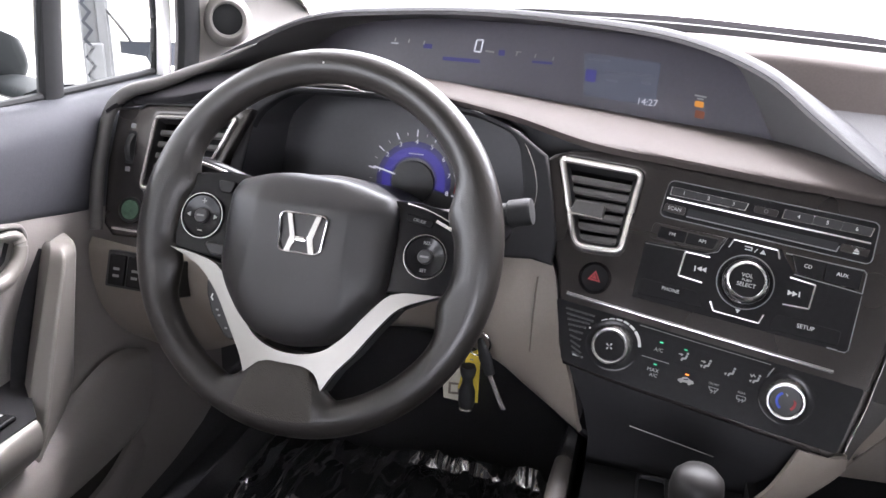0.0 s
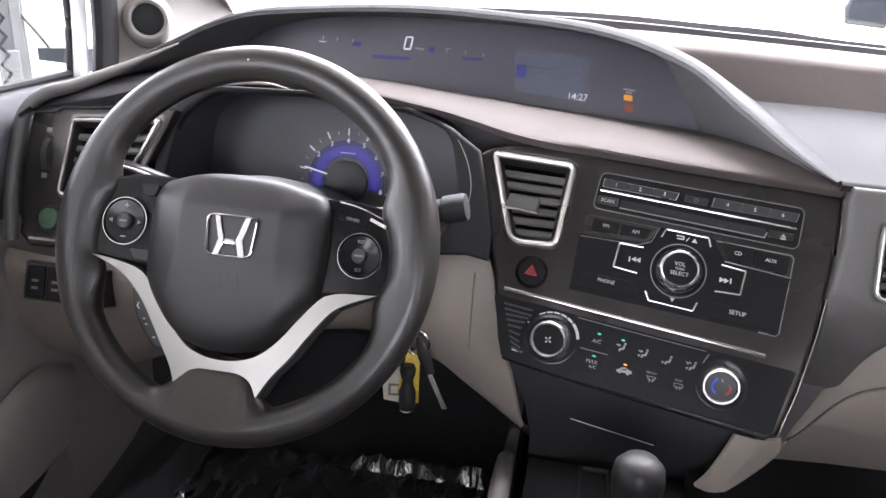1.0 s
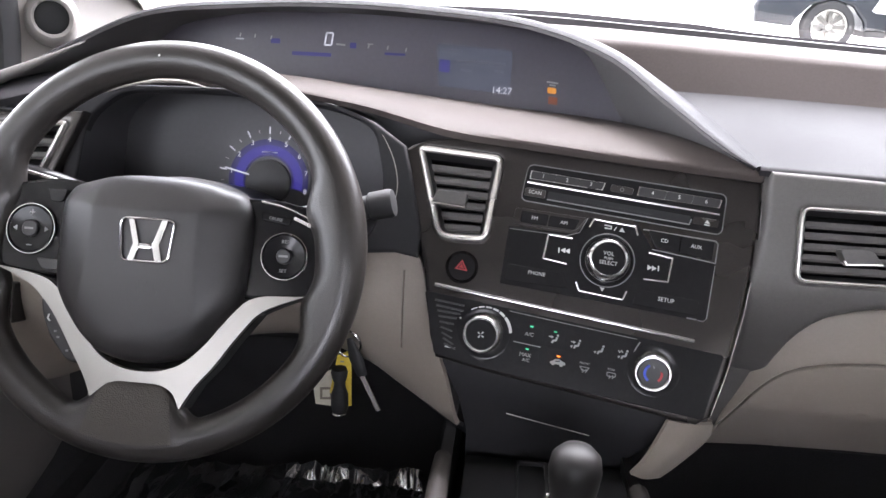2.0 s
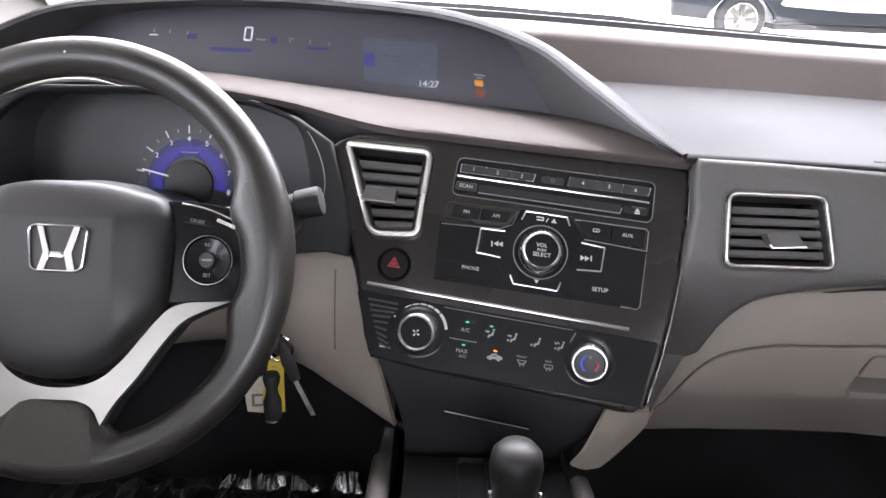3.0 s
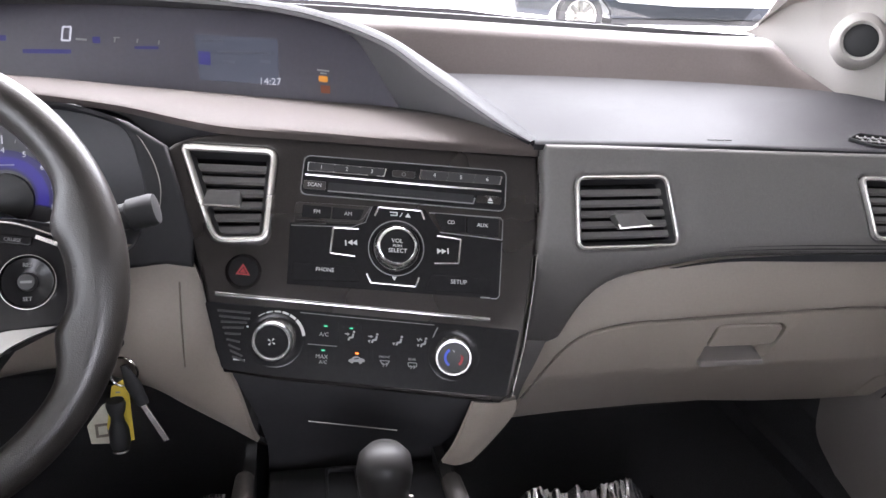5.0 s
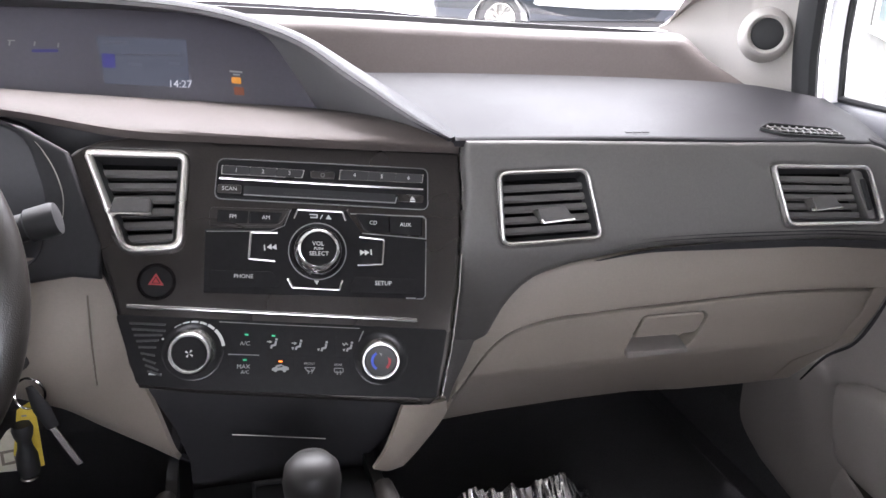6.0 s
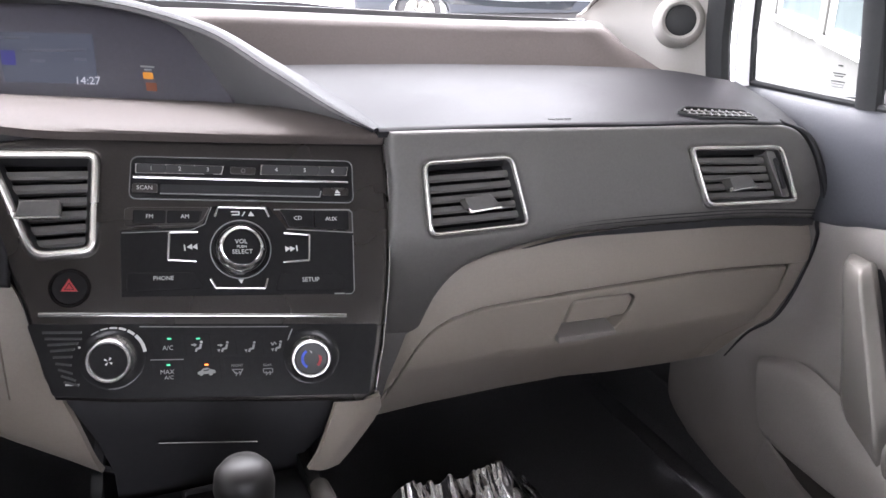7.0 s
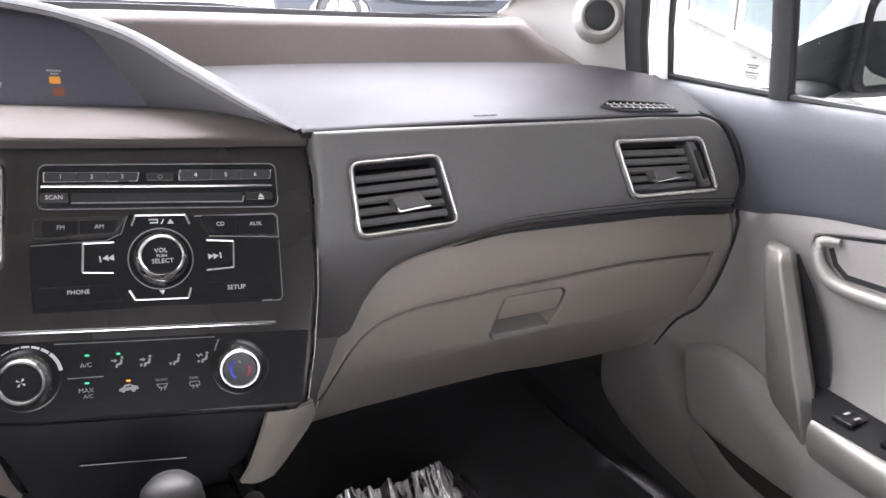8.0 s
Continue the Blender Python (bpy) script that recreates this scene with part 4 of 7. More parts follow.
for a0, a1, w in ((122, 108, 0.0006), (105, 92, 0.0010), (89, 76, 0.0014), (73, 60, 0.0018), (57, 43, 0.0022), (40, 4, 0.0027)):
    arc = [(-0.0812 + 0.0255 * math.cos(radians(a0 + (a1 - a0) * i / 8)), -0.1018 + 0.0247 * math.sin(radians(a0 + (a1 - a0) * i / 8))) for i in range(9)]
    part("speed_mark", stroke(arc, w, 0.003, 0.0036, STACK), WHITE, fan, "white bars of the fan speeds")
for a in range(4):
    x, y = math.cos(radians(45 + 90 * a)), math.sin(radians(45 + 90 * a))
    part("fan_mark", plate([(-0.0835 + 0.0004 * x, -0.1045 + 0.0004 * y), (-0.0835 + 0.0032 * x - 0.0012 * y, -0.1045 + 0.0032 * y + 0.0012 * x), (-0.0835 + 0.0036 * x + 0.0004 * y, -0.1045 + 0.0036 * y - 0.0004 * x)], 0.0152, 0.0156, STACK), WHITE, fan)
part("off_dot", turned([(0.0009, 0.003), (0.0009, 0.0036), (0, 0.0037)], on(STACK, -0.1045, -0.0895), 12), WHITE, fan)
part("red_tick", stroke([(-0.0690, -0.0985), (-0.0675, -0.0978)], 0.0012, 0.015, 0.0174, STACK), RED, fan)
temp = dial_knob(0.0770, -0.1270, 0.0160)
BLUEPAINT = material("blue_scale_print", (0.03, 0.07, 0.45), 0.5)
for mat, a0, a1 in ((BLUEPAINT, 235, 115), (RED, 65, -55)):
    p0 = [(0.0770 + 0.0078 * math.cos(radians(a0 + (a1 - a0) * i / 12)), -0.1270 + 0.0078 * math.sin(radians(a0 + (a1 - a0) * i / 12))) for i in range(13)]
    part("temperature_scale", stroke(p0, 0.0022, 0.0152, 0.0156, STACK), mat, temp)
part("pointer", plate([(0.0760, -0.1195), (0.0790, -0.1198), (0.0777, -0.1228)], 0.0152, 0.0156, STACK), GREYPRINT, temp)

part("outline", stroke([(-0.058, -0.0790), (-0.006, -0.0865), (0.063, -0.0960)], 0.0006, 0.001, 0.0016, STACK), GREYPRINT, clim)
part("outline", stroke([(0.066, -0.0985), (0.0625, -0.1045), (0.0575, -0.1165)], 0.0010, 0.001, 0.0018, STACK), GREYPRINT, clim)


def climate_key(u, v, w, h):
    return part("climate_key", plate(rounded([(u - w, v + h + 0.0012), (u + w, v + h - 0.0012), (u + w, v - h - 0.0012), (u - w, v - h + 0.0012)], 0.001, 2), 0.0008, 0.0016, STACK, bevel=0.0002), GLOSS, clim)


ac = climate_key(-0.0370, -0.0975, 0.0125, 0.0098)
lettering("A/C", 0.0052, on(STACK, -0.0378, -0.0998, 0.0023, -6.5), PRINT, ac)
mx = climate_key(-0.0400, -0.1195, 0.0125, 0.0098)
lettering("MAX", 0.0052, on(STACK, -0.0405, -0.1195, 0.0023, -6.5), PRINT, mx)
lettering("A/C", 0.0044, on(STACK, -0.0395, -0.1243, 0.0023, -6.5), PRINT, mx)
led = lambda u, v, mat, par: part("lamp", plate(rounded([(u - 0.0016, v + 0.0011), (u + 0.0016, v + 0.0007), (u + 0.0016, v - 0.0007), (u - 0.0016, v - 0.0003)], 0.0004, 2), 0.002, 0.0027, STACK), mat, par)
led(-0.0360, -0.0925, GREEN_ON, ac)
led(-0.0390, -0.1140, GREEN_ON, mx)
for i, (u, v) in enumerate(((-0.0140, -0.1025), (0.0070, -0.1058), (0.0292, -0.1092), (0.0515, -0.1118))):
    kx = climate_key(u, v + 0.002, 0.0100, 0.0092)
    # a seat with a round head rest, and the arrows of the air
    part("seat_mark", stroke([(u + 0.0026, v + 0.0022), (u + 0.0016, v - 0.0010), (u - 0.0012, v - 0.0014), (u - 0.0022, v - 0.0036)], 0.0017, 0.002, 0.0026, STACK), PRINT, kx)
    part("seat_mark", turned([(0.0011, 0.002), (0.0011, 0.0026), (0, 0.0027)], on(STACK, u + 0.0031, v + 0.0037), 10), PRINT, kx)
    if i in (0, 1):
        part("air_arrow", plate([(u - 0.0006, v + 0.0020), (u - 0.0030, v + 0.0036), (u - 0.0030, v + 0.0006)], 0.002, 0.0026, STACK), PRINT, kx)
        part("air_arrow", stroke([(u - 0.0052, v + 0.0026), (u - 0.0030, v + 0.0022)], 0.0010, 0.002, 0.0026, STACK), PRINT, kx)
    if i > 0:
        part("air_arrow", plate([(u - 0.0058, v - 0.0012), (u - 0.0032, v - 0.0010), (u - 0.0046, v - 0.0036)], 0.002, 0.0026, STACK), PRINT, kx)
    if i == 3:
        part("air_arrow", stroke([(u - 0.0052, v + 0.0042), (u - 0.0040, v + 0.0020), (u - 0.0022, v + 0.0040), (u - 0.0008, v + 0.0020)], 0.0009, 0.002, 0.0026, STACK), PRINT, kx)
    if i == 0:
        led(u + 0.0008, v + 0.0068, GREEN_ON, kx)
rc = climate_key(-0.0095, -0.1220, 0.0115, 0.0092)
car = [(-0.0170, -0.1246), (-0.0163, -0.1232), (-0.0140, -0.1226), (-0.0122, -0.1209), (-0.0085, -0.1207), (-0.0060, -0.1225), (-0.0028, -0.1236), (-0.0022, -0.1256), (-0.0030, -0.1263), (-0.0165, -0.1254)]
part("car_mark", plate(car, 0.002, 0.0026, STACK), PRINT, rc)
for u, v in ((-0.0138, -0.1252), (-0.0062, -0.1262)):
    part("car_mark", turned([(0.0016, 0.002), (0.0016, 0.0027), (0, 0.0028)], on(STACK, u, v), 12), PRINT, rc)
part("car_mark", stroke([(-0.0118, -0.1230), (-0.0080, -0.1228), (-0.0080, -0.1220)], 0.0008, 0.0026, 0.0029, STACK), GLOSS, rc)
led(-0.0090, -0.1184, AMBER_ON, rc)
for u, v, word in ((0.0158, -0.1268, "FRONT"), (0.0408, -0.1303, "REAR")):
    kx = climate_key(u, v + 0.0015, 0.0105, 0.0092)
    lettering(word, 0.0030, on(STACK, u, v + 0.0040, 0.0023, -7), GREYPRINT, kx)
    if word == "FRONT":
        part("screen_mark", ring([(u - 0.0048, v + 0.0016), (u + 0.0048, v + 0.0004), (u + 0.0024, v - 0.0030), (u - 0.0026, v - 0.0026)], [(u - 0.0036, v + 0.0008), (u + 0.0036, v - 0.0001), (u + 0.0018, v - 0.0023), (u - 0.0020, v - 0.0020)], 0.002, 0.0026, STACK), GREYPRINT, kx)
    else:
        o = rounded([(u - 0.0044, v + 0.0018), (u + 0.0044, v + 0.0008), (u + 0.0040, v - 0.0034), (u - 0.0040, v - 0.0026)], 0.0014, 4)
        part("screen_mark", ring(o, inset(o, 0.0007), 0.002, 0.0026, STACK), GREYPRINT, kx)
    for d in (-0.0015, 0.0015):
        part("screen_mark", stroke([(u + d - 0.0005, v - 0.0046), (u + d + 0.0005, v - 0.0030), (u + d - 0.0004, v - 0.0012)], 0.0007, 0.002, 0.0027, STACK), GREYPRINT, kx)
part("outline", stroke([(-0.0525, -0.1075), (-0.0265, -0.1110)], 0.0007, 0.001, 0.0019, STACK), GREYPRINT, clim)

# storage door below the climate panel
bm = loft([[(-0.122, 0.064, 0.691), (-0.079, 0.059, 0.682), (0.02, 0.050, 0.667), (0.122, 0.042, 0.653)],
           [(-0.120, 0.058, 0.676), (-0.079, 0.053, 0.667), (0.02, 0.044, 0.652), (0.116, 0.036, 0.640)],
           [(-0.102, 0.062, 0.632), (-0.06, 0.058, 0.626), (0.02, 0.052, 0.613), (0.082, 0.048, 0.603)],
           [(-0.094, 0.075, 0.590), (-0.05, 0.075, 0.585), (0.02, 0.075, 0.575), (0.070, 0.075, 0.570)],
           [(-0.094, 0.085, 0.520), (-0.05, 0.085, 0.520), (0.02, 0.085, 0.520), (0.070, 0.085, 0.520)]], 30)
part("storage_door", thick(bm, 0.006), SEAL, stack, "black lower storage door")
part("door_line", tube([(-0.054, 0.0505, 0.6275), (0.028, 0.0465, 0.6135)], 0.0005, 6, 8), HANDLE, stack, "thin bright line on the storage door")

PIANO = material("piano_black", (0.008, 0.008, 0.0085), 0.14, spec=0.2, vary=0.1)


# ---- upper display contents ----
def seg_digit(u, v, h, w, t, lit, mat, parent, name="digit"):
    """A seven-segment figure built of bars."""
    a, b = w / 2, h / 2
    segs = {"a": ((-a, b), (a, b)), "d": ((-a, -b), (a, -b)), "g": ((-a, 0), (a, 0)), "f": ((-a, 0), (-a, b)), "e": ((-a, -b), (-a, 0)), "b": ((a, 0), (a, b)), "c": ((a, -b), (a, 0))}
    bm = bmesh.new()
    for s in lit:
        p, q = [(u + x + 0.12 * y, v + y) for x, y in segs[s]]
        stroke([p, q], t, 0.0004, 0.0008, SCREEN, bm)
    return part(name, bm, mat, parent)


seg_digit(-0.306, 0.0155, 0.0150, 0.0085, 0.0020, "abcdef", LCD_ON, display, "speed_figure")
part("unit_bar", stroke([(-0.2965, 0.0098), (-0.2850, 0.0090)], 0.0022, 0.0004, 0.0008, SCREEN), GREYPRINT, display)
for u, v, w in ((-0.420, 0.0105, 0.010),):
    part("gauge_bar", stroke([(u - w / 2, v), (u + w / 2, v)], 0.0016, 0.0004, 0.0008, SCREEN), LCD_ON, display)
for u, v in ((-0.420, 0.0155), (-0.401, 0.0150), (-0.380, 0.0140), (-0.256, 0.0090), (-0.232, 0.0085), (-0.209, 0.0070)):
    part("gauge_mark", stroke([(u + 0.001, v + 0.0022), (u, v - 0.0024)], 0.0016, 0.0004, 0.0008, SCREEN), GREYPRINT, display)
part("gauge_mark", stroke([(-0.257, 0.0118), (-0.250, 0.0118)], 0.0012, 0.0004, 0.0008, SCREEN), GREYPRINT, display)
for u, v, w, h in ((-0.374, 0.010, 0.012, 0.006), (-0.275, 0.009, 0.008, 0.007), (-0.327, -0.004, 0.05, 0.0045), (-0.222, 0.001, 0.026, 0.003)):
    part("blue_bar", plate(rounded([(u - w / 2, v - h / 2), (u + w / 2, v - h / 2), (u + w / 2, v + h / 2), (u - w / 2, v + h / 2)], 0.0012, 3), 0.0003, 0.0006, SCREEN), BLUE_DIM, display)
imid = part("info_screen", plate(rounded([(-0.1700, 0.0165), (-0.0775, 0.0125), (-0.0775, -0.0400), (-0.1650, -0.0345)], 0.002, 3), 0.0003, 0.0006, SCREEN), DISPLAY_ON, display, "dim grey-blue information screen")
for u0, u1, v in ((-0.166, -0.138, 0.0105), (-0.146, -0.085, -0.003), (-0.098, -0.086, -0.013), (-0.140, -0.126, -0.0135)):
    part("text_bar", stroke([(u0, v), (u1, v - 0.001)], 0.0030, 0.0006, 0.0009, SCREEN), DIMPRINT, imid)
part("menu_block", plate(rounded([(-0.166, -0.002), (-0.153, -0.003), (-0.153, -0.018), (-0.166, -0.017)], 0.001, 2), 0.0006, 0.0009, SCREEN), BLUE_DIM, imid)
lettering("14:27", 0.0115, on(SCREEN, -0.0875, -0.0365, 0.0010, -2), LCD_ON, imid, "clock")
part("warning_bar", stroke([(-0.0335, -0.0225), (-0.0195, -0.0240)], 0.0020, 0.0004, 0.0008, SCREEN), PRINT, display)
part("warning_bar", stroke([(-0.0300, -0.0262), (-0.0225, -0.0268)], 0.0018, 0.0004, 0.0008, SCREEN), PRINT, display)
part("red_lamp", plate(rounded([(-0.0300, -0.0400), (-0.0190, -0.0410), (-0.0190, -0.0500), (-0.0300, -0.0490)], 0.001, 2), 0.0004, 0.0008, SCREEN), RED_DIM, display, "faint red lamp under the amber one")
part("warning_lamp", plate(rounded([(-0.0320, -0.0290), (-0.0215, -0.0300), (-0.0215, -0.0370), (-0.0320, -0.0360)], 0.001, 2), 0.0004, 0.0008, SCREEN), AMBER_DIM, display, "dim amber passenger airbag lamp")

# ---- instrument cluster ----
cluster = thing("instrument_cluster", "black instrument cluster with blue-lit rev counter", "instrument cluster")
part("back_plate", plate(rounded([(-0.60, -0.13), (-0.10, -0.13), (-0.10, 0.035), (-0.20, 0.062), (-0.60, 0.068)], 0.02, 5), -0.01, 0.0, DIAL), DIALBLACK, cluster)
OPEN = rounded([(-0.512, -0.075), (-0.200, -0.085), (-0.190, -0.03), (-0.205, 0.030), (-0.25, 0.046), (-0.36, 0.055), (-0.47, 0.052), (-0.505, 0.02)], 0.02, 5)
SUR = frame_of((0, 0.128, 0.86), (1, 0, 0), (0, 0.45, 1))
out = [(-0.530, -0.13), (-0.30, -0.115), (-0.22, -0.098), (-0.175, -0.094), (-0.152, -0.098), (-0.150, -0.07), (-0.163, -0.02), (-0.172, 0.012), (-0.205, 0.034), (-0.25, 0.050), (-0.36, 0.060), (-0.47, 0.058), (-0.520, 0.040)]
part("surround", plate(out, -0.012, 0.0, SUR, holes=(OPEN,), bevel=0.004, seg=3), SEAL, cluster, "black surround of the dials")
bm = bmesh.new()
a = [bm.verts.new(SUR @ Vector((p[0], p[1], -0.004))) for p in OPEN]
b = [bm.verts.new(DIAL @ Vector((-0.36 + (p[0] + 0.36) * 0.97, 0.02 + p[1] * 0.9, 0.0))) for p in OPEN]
for i in range(len(a)):
    j = (i + 1) % len(a)
    bm.faces.new((a[i], a[j], b[j], b[i]))
part("dial_well", bm, DIALBLACK, cluster)
# Thin pale rod drawn as the highlight on the surround's right edge.
part("edge_highlight", tube([SUR @ Vector((u, v, 0.0004)) for u, v in ((-0.1965, 0.021), (-0.1921, 0.015), (-0.183, -0.003), (-0.1774, -0.024), (-0.1777, -0.041), (-0.180, -0.050))], [0.0002, 0.0005, 0.0005, 0.0005, 0.0004, 0.0002], 24, 6), HANDLE, cluster)
# Grey crescent rod modelled in place of the glare on the lens top.
part("lens_glint", tube([SUR @ Vector((u, v, 0.0015)) for u, v in ((-0.490, 0.0460), (-0.462, 0.0565), (-0.4355, 0.0615), (-0.405, 0.0625), (-0.377, 0.0575))], [0.0002, 0.0016, 0.0021, 0.0017, 0.0002], 30, 8), HANDLE, cluster, "modelled glint along the top of the dial lens")
tx, ty, tr = -0.3365, -0.026, 0.052
rev = part("rev_counter", turned([(tr * 1.12, 0.0), (tr * 1.12, 0.0006), (0.0, 0.0008)], on(DIAL, tx, ty), 64), DIALBLACK, cluster, "round rev counter")
arc = [(tx + 0.036 * math.cos(radians(a)), ty + 0.036 * math.sin(radians(a))) for a in range(200, -21, -6)]
part("blue_glow_edge", stroke(arc, 0.019, 0.0009, 0.0012, DIAL), BLUE_SOFT, rev)
arc = [(tx + 0.034 * math.cos(radians(a)), ty + 0.034 * math.sin(radians(a))) for a in range(196, -17, -6)]
part("blue_glow_ring", stroke(arc, 0.010, 0.0009, 0.0014, DIAL), BLUE_ON, rev, "blue-lit ring of the rev counter")
part("dial_center", turned([(0.026, 0.0008), (0.0255, 0.004), (0.022, 0.0048), (0, 0.0050)], on(DIAL, tx, ty - 0.003), 40), BLACK, rev)
for i in range(9):
    ang = radians(196 - i * 26.2)
    c, s = math.cos(ang), math.sin(ang)
    part("tick", stroke([(tx + c * 0.0495, ty + s * 0.0515), (tx + c * 0.0575, ty + s * 0.0595)], 0.0013, 0.0009, 0.0016, DIAL), LCD_ON, rev)
    lettering(str(i), 0.0078, on(DIAL, tx + c * 0.0435, ty + s * 0.0450, 0.0014), LCD_ON, rev, "numeral", 0.0002)
    if i < 8:
        ang = radians(196 - (i + 0.5) * 26.2)
        c, s = math.cos(ang), math.sin(ang)
        part("minor_tick", stroke([(tx + c * 0.0510, ty + s * 0.053), (tx + c * 0.0545, ty + s * 0.0565)], 0.0007, 0.0009, 0.0015, DIAL), GREYPRINT, rev)
red = [(tx + 0.0535 * math.cos(radians(a)), ty + 0.0555 * math.sin(radians(a))) for a in range(10, -14, -4)]
part("red_zone", stroke(red, 0.005, 0.0008, 0.0012, DIAL), RED, rev, "red zone of the rev counter")
ang = radians(167)
part("needle", stroke([(tx + math.cos(ang) * 0.022, ty + math.sin(ang) * 0.022), (tx + math.cos(ang) * 0.0505, ty + math.sin(ang) * 0.0505)], 0.0017, 0.004, 0.0052, DIAL), LCD_ON, rev, "white needle")
part("unit_bar", stroke([(tx - 0.009, ty + 0.031), (tx + 0.009, ty + 0.031)], 0.0014, 0.0012, 0.0016, DIAL), GREYPRINT, rev)

# ---- driver's end of the dashboard ----
LV = [(-0.620, 0.0115), (-0.514, 0.0185), (-0.556, -0.075), (-0.628, -0.075)]
lv_o = rounded(LV, [0.008, 0.006, 0.01, 0.01], 5)
end = [(-0.669, 0.014), (-0.640, 0.017), (-0.632, 0.0225), (-0.500, 0.030), (-0.525, -0.03), (-0.545, -0.08), (-0.545, -0.128), (-0.655, -0.132), (-0.668, -0.12), (-0.674, -0.05)]
part("end_panel", plate(end, -0.02, 0.0, FACE, holes=(inset(lv_o, 0.001),), bevel=0.003), SATIN, dash, "satin brown-black panel beside the driver's door")
li = inset(LV, 0.006)
vent(LV, FACE, rungs(*li, 5, 0.10, 0.97), "slatted vent at the driver's end", [(-0.598, -0.030), (-0.570, -0.028), (-0.575, -0.042), (-0.602, -0.044)], radii=[0.008, 0.006, 0.01, 0.01])
part("end_seam", stroke([(-0.669, 0.0145), (-0.640, 0.0172), (-0.632, 0.0228), (-0.52, 0.030)], 0.0016, -0.004, 0.0012, FACE), RUBBER, dash)
dim = tagged(new("dimmer"), "ribbed dimmer wheel")
dim.parent = dash
part("slot", plate(rounded([(-0.6515, -0.010), (-0.6405, -0.010), (-0.6405, -0.048), (-0.6515, -0.048)], 0.003, 3), -0.002, 0.0006, FACE), RUBBER, dim)
bm = turned([(0.021, -0.0035), (0.022, 0.0), (0.021, 0.0035)], on(FACE, -0.646, -0.029, -0.014) @ Matrix.Rotation(radians(90), 4, "Y"), 40)
part("wheel", bm, BLACK, dim)
for v in (-0.004, -0.054):
    part("mark", plate(rounded([(-0.6495, v + 0.0028), (-0.6430, v + 0.0028), (-0.6430, v - 0.0028), (-0.6495, v - 0.0028)], 0.0008, 2), -0.001, 0.0004, FACE), GREYPRINT, dim)
eco = tagged(new("eco_button"), "round green lit button")
eco.parent = dash
GREENBTN = material("green_button", (0.060, 0.115, 0.075), 0.18, coat=0.5, vary=0.3, spots=90)
part("ring", turned([(0.0150, 0.0), (0.0150, 0.002), (0.0132, 0.0034), (0.0118, 0.0015)], on(FACE, -0.634, -0.100)), RUBBER, eco)
part("cap", turned([(0.0118, 0.0008), (0.0112, 0.003), (0.0, 0.0042)], on(FACE, -0.634, -0.100)), GREENBTN, eco)
part("bright_bar", stroke([(-0.655, -0.1235), (-0.615, -0.1235)], 0.0026, -0.001, 0.002, FACE), SATINCHROME, dash)
bm = tube([(-0.545, 0.222, 0.944), (-0.585, 0.180, 0.922), (-0.625, 0.143, 0.903), (-0.655, 0.122, 0.893), (-0.674, 0.114, 0.874), (-0.681, 0.098, 0.83), (-0.680, 0.081, 0.787), (-0.674, 0.064, 0.742)], [0.001, 0.004, 0.0065, 0.0075, 0.0075, 0.0075, 0.0075, 0.0075], 50, 10, up=(0, 1, 0))
part("end_band", bm, FASCIA, dash, "charcoal rim round the dashboard end")

# ---- lower panels on the driver's side ----
rows = [[(-0.69, 0.075, 0.728), (-0.60, 0.068, 0.728), (-0.50, 0.085, 0.755), (-0.30, 0.115, 0.785), (-0.21, 0.112, 0.785), (-0.165, 0.106, 0.780), (-0.150, 0.098, 0.765), (-0.139, 0.082, 0.72)],
        [(-0.69, 0.066, 0.715), (-0.60, 0.060, 0.712), (-0.50, 0.068, 0.712), (-0.30, 0.095, 0.735), (-0.21, 0.090, 0.728), (-0.165, 0.084, 0.715), (-0.148, 0.078, 0.705), (-0.1325, 0.068, 0.700)],
        [(-0.69, 0.070, 0.66), (-0.60, 0.066, 0.66), (-0.50, 0.075, 0.66), (-0.30, 0.110, 0.68), (-0.21, 0.098, 0.67), (-0.165, 0.082, 0.66), (-0.141, 0.070, 0.658), (-0.117, 0.057, 0.658)],
        [(-0.69, 0.095, 0.60), (-0.60, 0.095, 0.60), (-0.50, 0.10, 0.62), (-0.30, 0.13, 0.655), (-0.21, 0.112, 0.642), (-0.165, 0.094, 0.625), (-0.130, 0.076, 0.615), (-0.107, 0.066, 0.608)],
        [(-0.69, 0.14, 0.56), (-0.60, 0.14, 0.56), (-0.50, 0.14, 0.60), (-0.30, 0.16, 0.642), (-0.21, 0.145, 0.625), (-0.163, 0.125, 0.603), (-0.125, 0.098, 0.592), (-0.104, 0.080, 0.589)]]
knee = part("knee_panel", thick(loft(rows, 60, 20), 0.005), TAN, dash, "beige knee panel below the steering column")
seam_pts = [(-0.1645, 0.0915, 0.755), (-0.1645, 0.0815, 0.715), (-0.1645, 0.0797, 0.675)]
part("panel_seam", tube(seam_pts, 0.0009, 20, 6), WARM, knee)
sw = tagged(new("switch_block"), "black switch block with unreadable marks")
sw.parent = dash
SWF = frame_of((-0.60, 0.052, 0.700), (1, 0, 0), (0, 0.35, 1))
part("block", plate(rounded([(-0.052, 0.024), (0.045, 0.024), (0.045, -0.018), (-0.052, -0.018)], 0.003, 3), -0.02, 0.006, SWF, bevel=0.002), BLACK, sw)
